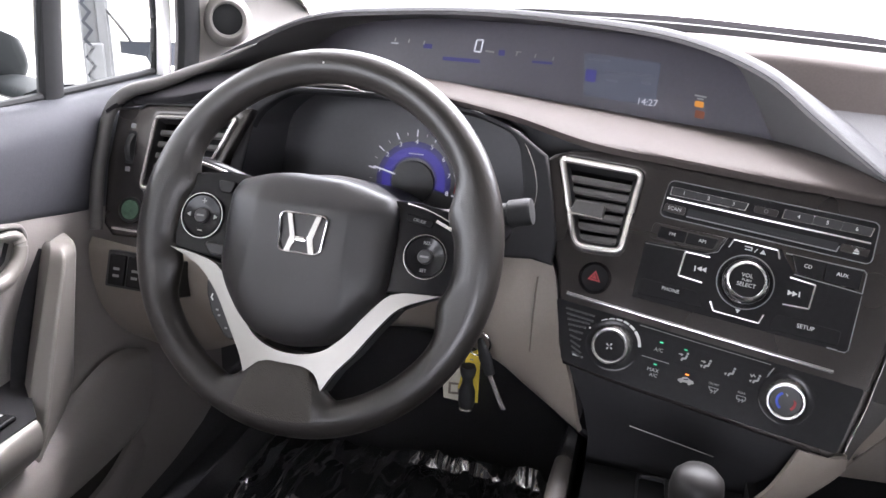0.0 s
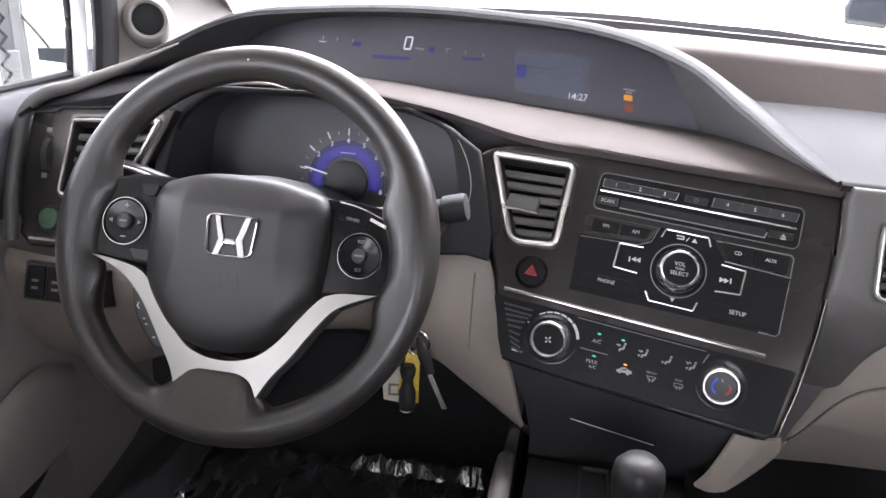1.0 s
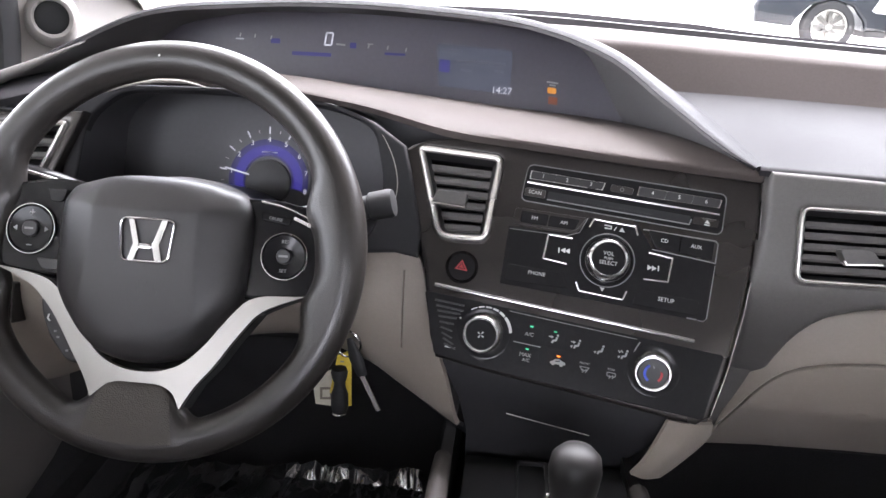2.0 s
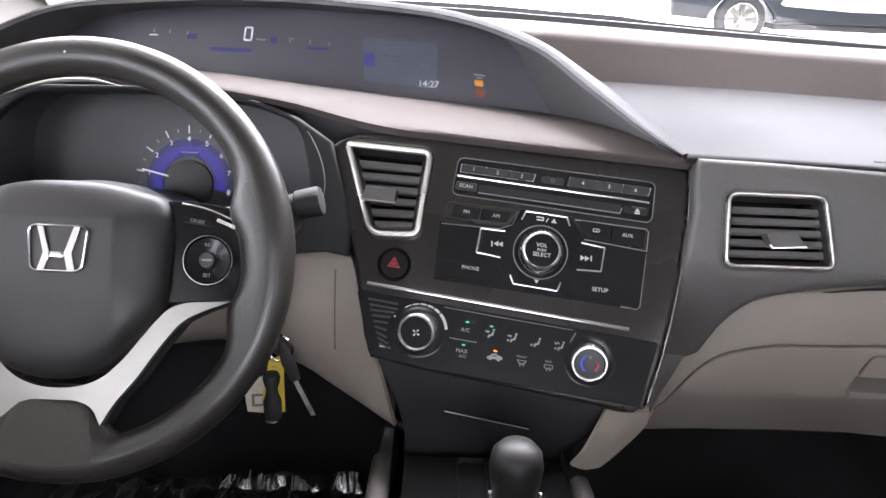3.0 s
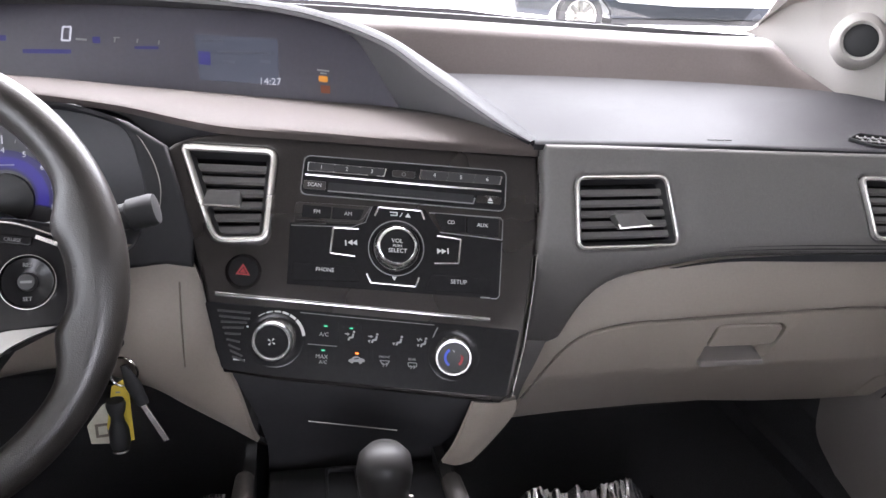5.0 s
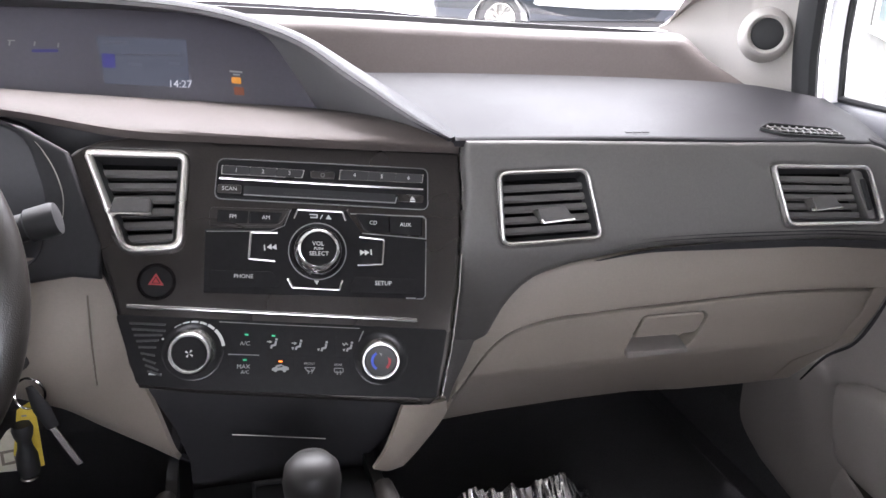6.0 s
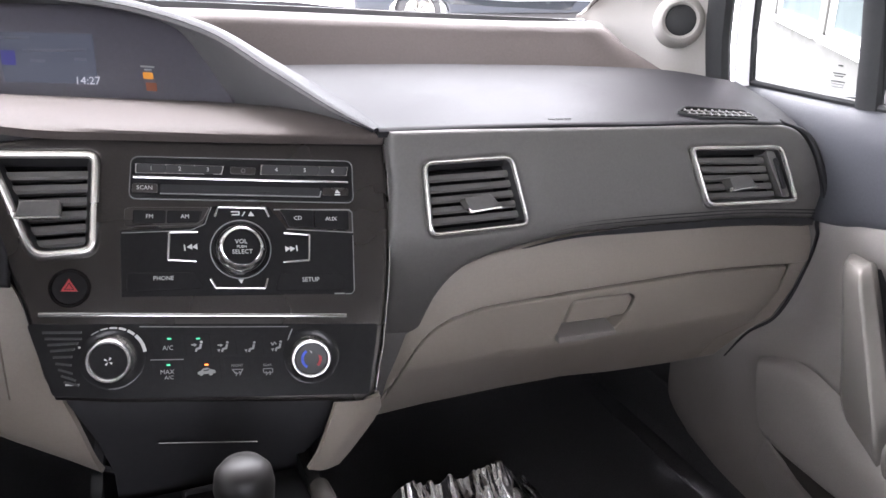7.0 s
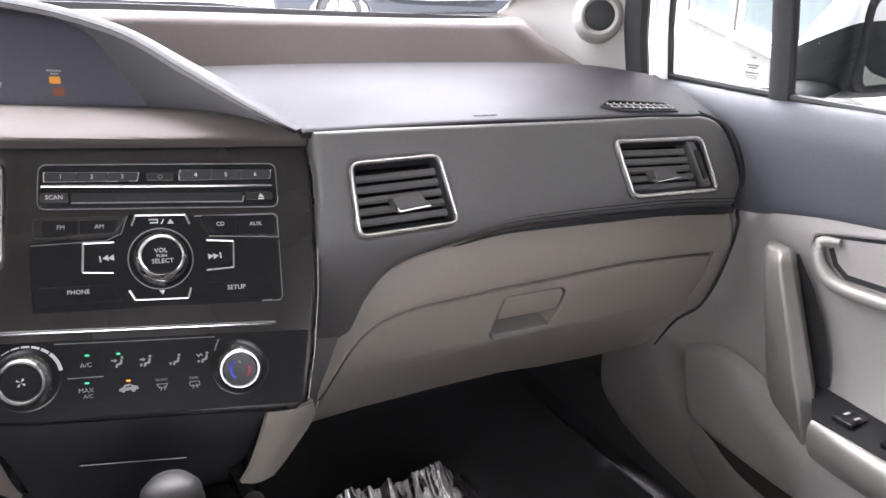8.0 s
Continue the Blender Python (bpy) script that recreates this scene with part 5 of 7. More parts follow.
for u in (-0.036, -0.012, 0.012, 0.033):
    kx = part("switch", plate(rounded([(u - 0.0105, 0.020), (u + 0.0105, 0.020), (u + 0.0105, -0.015), (u - 0.0105, -0.015)], 0.002, 3), 0.004, 0.009, SWF, bevel=0.0015), GLOSS, sw)
    for v in (0.004, -0.004):
        part("mark", stroke([(u - 0.004, v), (u + 0.004, v)], 0.003, 0.009, 0.0094, SWF), GREYPRINT, kx)
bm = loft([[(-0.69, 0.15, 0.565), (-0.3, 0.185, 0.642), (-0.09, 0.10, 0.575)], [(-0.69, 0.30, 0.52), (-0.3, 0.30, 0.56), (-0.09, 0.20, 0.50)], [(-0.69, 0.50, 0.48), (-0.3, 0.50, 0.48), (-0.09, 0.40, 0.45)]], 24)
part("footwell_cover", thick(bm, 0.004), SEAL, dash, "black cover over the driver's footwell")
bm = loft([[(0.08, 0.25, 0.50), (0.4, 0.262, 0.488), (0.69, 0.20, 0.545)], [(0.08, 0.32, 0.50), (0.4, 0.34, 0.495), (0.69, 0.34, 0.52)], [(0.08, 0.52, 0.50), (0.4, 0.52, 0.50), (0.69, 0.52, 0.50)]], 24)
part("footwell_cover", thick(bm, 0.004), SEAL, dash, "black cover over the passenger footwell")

# ---- steering column and stalks ----
column = thing("steering_column", "black plastic steering column shroud", "steering column")
def ringpts(c, rx, rz, n=24):
    return [(c[0] + rx * math.cos(math.tau * i / n), c[1], c[2] + rz * math.sin(math.tau * i / n)) for i in range(n + 1)]
bm = loft([ringpts((-0.367, 0.012, 0.795), 0.055, 0.048), ringpts((-0.367, 0.03, 0.790), 0.072, 0.062), ringpts((-0.367, 0.10, 0.765), 0.074, 0.066), ringpts((-0.367, 0.20, 0.735), 0.07, 0.06)], 48, 16)
part("shroud", bm, BLACK, column)
bm = tube([(-0.30, 0.055, 0.805), (-0.25, 0.050, 0.818), (-0.205, 0.047, 0.829)], [0.011, 0.010, 0.0085], 16, 14)
wiper = thing("wiper_stalk", "black wiper stalk with round end cap on the steering column", "stalk")
part("lever", bm, BLACK, wiper)
ax = frame_of((-0.205, 0.047, 0.829), (0, 1, 0), Vector((0.045, -0.003, 0.011)).cross(Vector((0, 1, 0))))
if (ax.to_3x3() @ Vector((0, 0, 1))).x < 0:
    ax = ax @ Matrix.Rotation(math.pi, 4, "X")
part("end_cap", turned([(0.0, -0.001), (0.0095, 0.0), (0.0105, 0.002), (0.0105, 0.014), (0.0128, 0.016), (0.0132, 0.034), (0.0122, 0.037), (0.0, 0.0385)], ax, 28), RUBBER, wiper)
for d in (0.005, 0.010):
    part("mark", box((-0.004, -0.0105, d - 0.0012), (0.004, -0.0100, d + 0.0012), ax), GREYPRINT, wiper)
signal = thing("turn_signal_stalk", "black turn signal stalk on the steering column", "stalk")
bm = tube([(-0.43, 0.05, 0.812), (-0.47, 0.048, 0.8255), (-0.50, 0.046, 0.8335), (-0.531, 0.044, 0.8415)], [0.011, 0.0125, 0.0145, 0.0135], 20, 16, flat=0.95)
part("lever", bm, PIANO, signal)
part("bright_line", tube([(-0.445, 0.040, 0.8275), (-0.49, 0.035, 0.843), (-0.531, 0.033, 0.853)], 0.0018, 10, 6), SATINCHROME, signal)
for x, z in ((-0.515, 0.836), (-0.495, 0.829)):
    part("mark", turned([(0.0035, 0), (0.0035, 0.0005), (0.0025, 0.0005), (0.0025, 0)], frame_of((x, 0.0325, z + 0.003), (1, 0, 0.3), (0, 0.2, 1)), 12), GREYPRINT, signal)

# ---- steering wheel ----
wheel = thing("steering_wheel", "black steering wheel with silver lower spokes and round switch pads", "steering wheel")
bm = bmesh.new()
rings = []
NT, NS = 320, 48
for i in range(NT):
    a = math.tau * i / NT
    g = math.exp(-((math.sin(a) - 0.10) / 0.30) ** 2)
    r = 0.0165 + 0.0030 * g
    rho = 0.1845 - r
    c, s = math.cos(a), math.sin(a)
    off = math.degrees(math.asin(max(-1.0, min(1.0, s))))
    web = 0.0125 * math.exp(-((abs(off) - 17) / 8.5) ** 2) + 0.006 * math.exp(-(off / 12) ** 2)
    turn = (math.degrees(a) - 267.5 + 180) % 360 - 180
    fade = max(0.0, min(1.0, (abs(turn) - (9.5 if turn < 0 else 11.0)) / (12.5 if turn < 0 else 11.5)))
    low = (1 - fade) ** 2 * (1 + 2 * fade)
    web += 0.0365 * low
    ring_pts = []
    for j in range(NS):
        b = math.tau * j / NS
        rr = rho + r * math.cos(b) - web * max(0.0, -math.cos(b)) ** 1.6
        up = math.sin(b)
        if math.cos(b) < 0:
            up = math.copysign(abs(up) ** (1 - 0.68 * low), up) * (1 - 0.22 * low * math.cos(b) ** 2)
        ring_pts.append(bm.verts.new(WHEEL @ Vector((c * rr, s * rr, 0.95 * r * up))))
    rings.append(ring_pts)
cover_faces = []
for i in range(NT):
    p, q = rings[i], rings[(i + 1) % NT]
    turn = (360 * (i + 0.5) / NT - 267.5 + 180) % 360 - 180
    for j in range(NS):
        f = bm.faces.new((p[j], p[(j + 1) % NS], q[(j + 1) % NS], q[j]))
        b = math.tau * (j + 0.5) / NS
        if -13.5 < turn < 14.5 and math.cos(b) < 0.05 and math.sin(b) > -0.3:
            cover_faces.append(f)
keep = set(cover_faces)
lower = bm.copy()
bm.faces.ensure_lookup_table(), lower.faces.ensure_lookup_table()
chosen = {k for k, f in enumerate(bm.faces) if f in keep}
bmesh.ops.delete(lower, geom=[f for k, f in enumerate(lower.faces) if k not in chosen], context="FACES")
bmesh.ops.delete(bm, geom=cover_faces, context="FACES")
part("rim", bm, LEATHER, wheel, "black grained wheel rim")
part("spoke_cover", lower, GRIP, wheel, "grained black cover of the lower spoke, tinted by a painted brown reflection")
part("valve_dot", turned([(0.0012, 0), (0.001, 0.001), (0, 0.0013)], on(WHEEL, -0.011, 0.1665, 0.0148), 10), WHITE, wheel)

half = [(0.0, 0.062), (0.03, 0.0608), (0.064, 0.0535), (0.078, 0.048), (0.0845, 0.033), (0.0850, -0.010), (0.0810, -0.042), (0.058, -0.073), (0.032, -0.094), (0.0, -0.1)]
cover = half + [(-x, y) for x, y in half[-2:0:-1]]
cl = [Vector((p[0], p[1], 0)) for p in cover]
cl = spline(cl + [cl[0]], 121)[:-1]
bm = bmesh.new()
loops = []
for k, z, _ in spline([(1.0, -0.010, 0), (1.0, 0.010, 0), (0.985, 0.020, 0), (0.95, 0.0265, 0), (0.86, 0.0320, 0), (0.70, 0.0350, 0), (0.45, 0.0360, 0), (0.2, 0.0362, 0)], 34):
    loops.append([bm.verts.new(WHEEL @ Vector((p.x * k, p.y * k - (1 - k) * 0.012, z - 0.30 * max(0, p.y * k - 0.034) - 0.03 * max(0, -p.y * k - 0.04) - 0.27 * max(0, abs(p.x * k - 0.002) - 0.046 + 0.10 * min(0.0, p.y * k))))) for p in cl])
for p, q in zip(loops, loops[1:]):
    for i in range(len(p)):
        j = (i + 1) % len(p)
        bm.faces.new((p[i], p[j], q[j], q[i]))
bm.faces.new(loops[-1])
hub = part("airbag_cover", bm, HUB, wheel, "charcoal airbag cover")
WB = WHEEL @ Matrix.Translation((0.0062, 0.003, -0.0145)) @ Matrix.Diagonal((1.10, 0.99, 1, 1))
EM = [(-0.0225, 0.0195), (0.0225, 0.0195), (0.0195, -0.0185), (-0.0195, -0.0185)]
eo = rounded(EM, 0.008, 5)
badge = part("badge", plate(inset(eo, 0.001), 0.0485, 0.0505, WB), GLOSS, hub, "chrome-framed badge")
part("badge_frame", ring(eo, inset(eo, 0.0022), 0.0485, 0.0535, WB, 0.0012), CHROME, badge, "chrome badge frame")
for s in (-1, 1):
    part("badge_bar", plate([(s * 0.0158, 0.0178), (s * 0.0106, 0.0178), (s * 0.0052, -0.0020), (s * 0.0052, -0.0070), (s * 0.0078, -0.0170), (s * 0.0138, -0.0170), (s * 0.0104, -0.0030)][::s], 0.050, 0.0528, WB, bevel=0.0007), CHROME, badge, "chrome slanting bar")
part("badge_link", plate([(-0.0056, -0.0022), (0.0056, -0.0022), (0.0056, -0.0072), (-0.0056, -0.0072)], 0.050, 0.0522, WB, bevel=0.0007), CHROME, badge, "chrome cross bar")
for u0, u1, v in ((-0.010, -0.004, -0.036), (-0.0025, 0.003, -0.036), (0.0045, 0.010, -0.036), (-0.012, -0.003, -0.043), (-0.001, 0.0115, -0.043)):
    part("emboss_bar", stroke([(u0, v), (u1, v)], 0.0042, 0.0480, 0.0510, WB), HUB, hub, "raised unreadable mark")

# switch panels left and right of the hub
for s in (-1, 1):
    outline = [(0.062, 0.050), (0.100, 0.052), (0.150, 0.043), (0.158, 0.030), (0.152, -0.012), (0.142, -0.030), (0.118, -0.033), (0.080, -0.036), (0.062, -0.03)]
    pts = [(s * x, y - 0.003 * s) for x, y in outline][::s]
    pnl = part("switch_panel", plate(rounded(pts, 0.008, 3), -0.012, 0.004, WHEEL, bevel=0.003), PIANO, wheel, "gloss black switch panel")
    cx, cy = s * 0.1145, 0.004 - 0.004 * s
    pc = on(WHEEL, cx, cy) @ Matrix.Diagonal((0.87 if s > 0 else 0.96, 0.87 if s > 0 else 0.96, 1, 1))
    part("pad", turned([(0.0222, 0.002), (0.0218, 0.0062), (0.0205, 0.0075), (0.0120, 0.0062), (0.0085, 0.0058), (0.0, 0.0058)], pc), PIANO, pnl, "round gloss black switch pad")
    part("pad_ring", turned([(0.0236, 0.002), (0.0238, 0.0064), (0.0233, 0.0078), (0.0226, 0.0078), (0.0222, 0.0066), (0.0220, 0.004)], pc), CHROME, pnl, "chrome ring round the switch pad")
    part("pad_center", turned([(0.0078, 0.005), (0.0076, 0.0085), (0.0066, 0.0096), (0, 0.0099)], pc), BLACK, pnl)
    part("word_bar", stroke([(cx - 0.004, cy), (cx + 0.004, cy)], 0.0018, 0.0095, 0.0102, WHEEL), GREYPRINT, pnl)
    if s < 0:
        part("plus_mark", stroke([(cx - 0.0025, cy + 0.0145), (cx + 0.0025, cy + 0.0145)], 0.0010, 0.006, 0.0072, WHEEL), PRINT, pnl)
        part("plus_mark", stroke([(cx, cy + 0.0170), (cx, cy + 0.0120)], 0.0010, 0.006, 0.0072, WHEEL), PRINT, pnl)
        part("minus_mark", stroke([(cx - 0.0025, cy - 0.0145), (cx + 0.0025, cy - 0.0145)], 0.0010, 0.006, 0.0072, WHEEL), PRINT, pnl)
        for d in (-1, 1):
            part("arrow_mark", plate([(cx + d * 0.0165, cy), (cx + d * 0.0128, cy + 0.0022), (cx + d * 0.0128, cy - 0.0022)][::-d], 0.006, 0.0072, WHEEL), PRINT, pnl)
        part("mode_key", plate(rounded([(-0.103, 0.045), (-0.084, 0.045), (-0.088, 0.033), (-0.100, 0.033)], 0.003, 3), 0.003, 0.0075, WHEEL, bevel=0.0012), GLOSS, pnl)
        part("mode_key", plate(rounded([(-0.107, -0.017), (-0.084, -0.017), (-0.084, -0.027), (-0.100, -0.027)], 0.003, 3), 0.003, 0.0075, WHEEL, bevel=0.0012), BLACK, pnl)
    else:
        lettering("RES", 0.0042, on(WHEEL, cx, cy + 0.0125, 0.0072), GREYPRINT, pnl)
        lettering("SET", 0.0042, on(WHEEL, cx, cy - 0.0125, 0.0072), GREYPRINT, pnl)
        kx = part("cruise_key", plate(rounded([(0.091, 0.0375), (0.118, 0.0330), (0.116, 0.0262), (0.091, 0.030)], 0.002, 3), 0.003, 0.0062, WHEEL, bevel=0.0012), PIANO, pnl)
        lettering("CRUISE", 0.0038, on(WHEEL, 0.104, 0.0315, 0.0065, -8), GREYPRINT, kx)
        part("bright_bar", stroke([(0.120, 0.0335), (0.135, 0.0275)], 0.0030, 0.003, 0.0070, WHEEL), SATINCHROME, pnl)
        part("panel_edge", tube([WHEEL @ Vector(p) for p in ((0.090, 0.046, 0.004), (0.110, 0.0425, 0.004), (0.138, 0.032, 0.004))], 0.0009, 12, 6), SATINCHROME, pnl)

sp = [(-0.142, -0.026), (-0.113, -0.029), (-0.086, -0.036), (-0.070, -0.058), (-0.053, -0.082), (-0.034, -0.100), (-0.012, -0.107), (0.012, -0.107), (0.034, -0.100), (0.053, -0.082), (0.070, -0.058), (0.086, -0.040), (0.100, -0.035), (0.136, -0.033),
      (0.117, -0.0400), (0.097, -0.0500), (0.0785, -0.0745), (0.0630, -0.0985), (0.048, -0.116), (0.037, -0.136), (0.030, -0.122), (0.018, -0.1165), (-0.022, -0.1165), (-0.032, -0.122), (-0.041, -0.136), (-0.048, -0.118), (-0.066, -0.090), (-0.084, -0.062), (-0.104, -0.042), (-0.122, -0.033)]
soft_sp = rounded(sp, [0.0006 if i in (0, 13, 19, 24) else 0.02 for i in range(len(sp))], 4)
part("silver_spokes", plate(soft_sp, -0.008, 0.0095, WHEEL, bevel=0.0035, seg=3), SILVER, wheel, "silver lower spokes")
part("spoke_back", plate(inset(sp, -0.0008), -0.018, 0.0025, WHEEL, bevel=0.002), BLACK, wheel)
keys_pod = part("phone_keys", plate(rounded([(-0.104, -0.050), (-0.086, -0.050), (-0.072, -0.076), (-0.060, -0.094), (-0.064, -0.107), (-0.074, -0.105), (-0.092, -0.085), (-0.101, -0.066)], 0.006, 4), -0.016, -0.002, WHEEL, bevel=0.003), BLACK, wheel, "black curved key strip behind the spoke")
part("mark_bar", stroke([(-0.0935, -0.0655), (-0.0945, -0.0690), (-0.0922, -0.0715)], 0.0011, -0.003, -0.0012, WHEEL), WHITE, keys_pod)
for u, v in ((-0.0860, -0.0800), (-0.0830, -0.0850), (-0.0735, -0.0960)):
    part("mark_bar", stroke([(u - 0.0012, v), (u + 0.0012, v)], 0.0018, -0.003, -0.0012, WHEEL), GREYPRINT, keys_pod)


# ---- car shell round the camera ----
body = thing("car_body", "car body shell with pale headliner and black carpet", "car body", kind="structure")


def sheet(rows, n=20, m=0, depth=0.01):
    return thick(loft(rows, n, m), depth)


part("headliner", sheet([[(-0.56, -0.02, 1.375), (0, -0.06, 1.405), (0.56, -0.02, 1.375)], [(-0.60, -0.8, 1.40), (0, -0.8, 1.44), (0.60, -0.8, 1.40)], [(-0.56, -1.75, 1.30), (0, -1.8, 1.34), (0.56, -1.75, 1.30)]], 20, 12, 0.02), BEIGE, body)
part("rear_shelf", sheet([[(-0.70, -1.75, 0.88), (0.70, -1.75, 0.88)], [(-0.70, -2.35, 0.95), (0.70, -2.35, 0.95)]], 8), BLACK, body)
part("rear_seatback", sheet([[(-0.70, -1.55, 0.30), (0.70, -1.55, 0.30)], [(-0.70, -1.50, 0.50), (0.70, -1.50, 0.50)], [(-0.70, -1.75, 0.89), (0.70, -1.75, 0.89)]], 8, 8, 0.03), SEATCLOTH, body)
for s in (-1, 1):
    part("seat_back", sheet([[(s * 0.17, -0.86, 0.52), (s * 0.40, -0.90, 0.52), (s * 0.62, -0.86, 0.52)], [(s * 0.17, -0.93, 0.85), (s * 0.40, -0.97, 0.85), (s * 0.62, -0.93, 0.85)], [(s * 0.22, -1.0, 1.10), (s * 0.40, -1.02, 1.12), (s * 0.57, -1.0, 1.10)], [(s * 0.30, -1.02, 1.28), (s * 0.40, -1.03, 1.29), (s * 0.50, -1.02, 1.28)]], 14, 12, 0.09), SEATCLOTH, body)
    part("seat_cushion", sheet([[(s * 0.16, -0.34, 0.50), (s * 0.40, -0.33, 0.51), (s * 0.62, -0.34, 0.50)], [(s * 0.16, -0.60, 0.52), (s * 0.40, -0.60, 0.50), (s * 0.62, -0.60, 0.52)], [(s * 0.16, -0.88, 0.50), (s * 0.40, -0.88, 0.48), (s * 0.62, -0.88, 0.50)]], 14, 10, 0.10), SEATCLOTH, body)
part("floor_carpet", sheet([[(-0.72, 0.80, 0.32), (0.72, 0.80, 0.32)], [(-0.72, 0.45, 0.30), (0.72, 0.45, 0.30)], [(-0.72, -1.6, 0.29), (0.72, -1.6, 0.29)]], 12, 10, 0.02), CARPET, body, "black carpet")
part("bulkhead", sheet([[(-0.72, 0.62, 0.93), (0.72, 0.62, 0.93)], [(-0.72, 0.80, 0.70), (0.72, 0.80, 0.70)], [(-0.72, 0.80, 0.32), (0.72, 0.80, 0.32)]], 12, 0, 0.02), CARPET, body, "black felt bulkhead")
for s in (-1, 1):
    part("sill", sheet([[(s * 0.70, 0.8, 0.30), (s * 0.70, -1.7, 0.30)], [(s * 0.715, 0.8, 0.90), (s * 0.715, 0.33, 0.88)] if s == 0 else [(s * 0.715, 0.8, 0.40), (s * 0.715, -1.7, 0.40)]], 8), CARPET, body)
    part("sill_cover", box((min(s * 0.693, s * 0.75), -0.80, 0.27), (max(s * 0.693, s * 0.75), 0.80, 0.40), bevel=0.008), CARPET, body, "black sill cover")
    part("cowl_side", sheet([[(s * 0.705, 0.80, 0.30), (s * 0.705, 0.30, 0.30)], [(s * 0.705, 0.80, 0.55), (s * 0.705, 0.30, 0.55)], [(s * 0.705, 0.66, 0.93), (s * 0.705, 0.335, 0.88)]], 8), CARPET, body)
    part("rear_side", sheet([[(s * 0.72, -0.78, 0.30), (s * 0.70, -1.7, 0.30)], [(s * 0.74, -0.78, 0.89), (s * 0.72, -2.3, 0.95)]], 8), TAN_GREY, body)
    part("center_pillar", tube([(s * 0.70, -0.78, 0.85), (s * 0.67, -0.80, 1.1), (s * 0.61, -0.82, 1.40)], [0.05, 0.045, 0.04], 12, 12), BEIGE, body)
    part("rear_pillar", tube([(s * 0.68, -2.2, 0.92), (s * 0.60, -1.75, 1.33)], 0.07, 8, 12), BEIGE, body)
    part("roof_rail", tube([(s * 0.595, 0.02, 1.345), (s * 0.63, -0.8, 1.385), (s * 0.60, -1.8, 1.31)], 0.03, 16, 10), BEIGE, body)
    # front pillar trim, rising along the windscreen's side
    foot = [(s * 0.652, 0.612, 0.938), (s * 0.660, 0.587, 0.9345), (s * 0.662, 0.525, 0.900), (s * 0.664, 0.444, 0.878), (s * 0.666, 0.385, 0.868), (s * 0.694, 0.32, 0.862)]
    r1 = [(s * 0.652, 0.611, 0.942), (s * 0.660, 0.560, 0.955), (s * 0.670, 0.50, 0.955), (s * 0.676, 0.43, 0.950), (s * 0.682, 0.37, 0.945), (s * 0.700, 0.325, 0.94)]
    r2 = [(s * 0.652, 0.600, 0.947), (s * 0.658, 0.525, 0.985), (s * 0.668, 0.46, 0.998), (s * 0.676, 0.41, 1.00), (s * 0.686, 0.35, 1.00), (s * 0.699, 0.315, 1.00)]
    r3 = [(s * 0.650, 0.585, 0.955), (s * 0.640, 0.36, 1.07), (s * 0.650, 0.33, 1.09), (s * 0.660, 0.30, 1.10), (s * 0.675, 0.27, 1.11), (s * 0.685, 0.24, 1.11)]
    r4 = [(s * 0.648, 0.57, 0.962), (s * 0.575, 0.02, 1.345), (s * 0.585, 0.01, 1.355), (s * 0.595, 0.0, 1.36), (s * 0.605, -0.01, 1.36), (s * 0.615, -0.02, 1.355)]
    pil = tagged(mesh_object("pillar_trim", thick(loft([foot, r1, r2, r3, r4], 40), 0.006), BEIGE), "pale beige front pillar trim holding a tweeter", "pillar trim")
    pc = Vector((s * 0.659, 0.350, 0.950 if s > 0 else 0.9555))
    n = Vector((-s * 0.60, -0.74, 0.10)).normalized()
    tf = frame_of(pc, Vector((0, 0, 1)).cross(n), n.cross(Vector((0, 0, 1)).cross(n)))
    if (tf.to_3x3() @ Vector((0, 0, 1))).dot(n) < 0:
        tf = tf @ Matrix.Rotation(math.pi, 4, "X")
    spk = part("tweeter", turned([(0.040, -0.045), (0.036, -0.020), (0.031, -0.004), (0.0275, 0.002), (0.0245, 0.0035), (0.0215, 0.0015), (0.0200, -0.003)], tf, 40), BEIGE, pil, "round beige tweeter pod")
    part("grille", turned([(0.0206, -0.002), (0.019, -0.001), (0.010, 0.0005), (0.0, 0.001)], tf, 40), RUBBER, spk, "dark speaker grille")

# tinted glass of the rear window and the rear doors
structure("rear_window", loft([[(-0.66, -2.30, 0.95), (0, -2.36, 0.96), (0.66, -2.30, 0.95)], [(-0.56, -1.76, 1.31), (0, -1.81, 1.345), (0.56, -1.76, 1.31)]], 12, 6), REARGLASS, "lightly tinted rear window", "window")
for s in (-1, 1):
    structure("rear_side_window", loft([[(s * 0.735, -0.76, 0.88), (s * 0.72, -2.25, 0.94)], [(s * 0.69, -0.79, 1.12), (s * 0.665, -1.98, 1.14)], [(s * 0.625, -0.82, 1.385), (s * 0.60, -1.75, 1.32)]], 10, 6), REARGLASS, "lightly tinted rear side window", "window")

# windscreen
ws = structure("windscreen", loft([[(-0.66, 0.655, 0.945), (0, 0.72, 0.972), (0.66, 0.655, 0.945)], [(-0.57, -0.02, 1.375), (0, -0.04, 1.405), (0.57, -0.02, 1.375)]], 20, 10), TINTED, "clear windscreen", "windscreen")
ws.visible_shadow = False
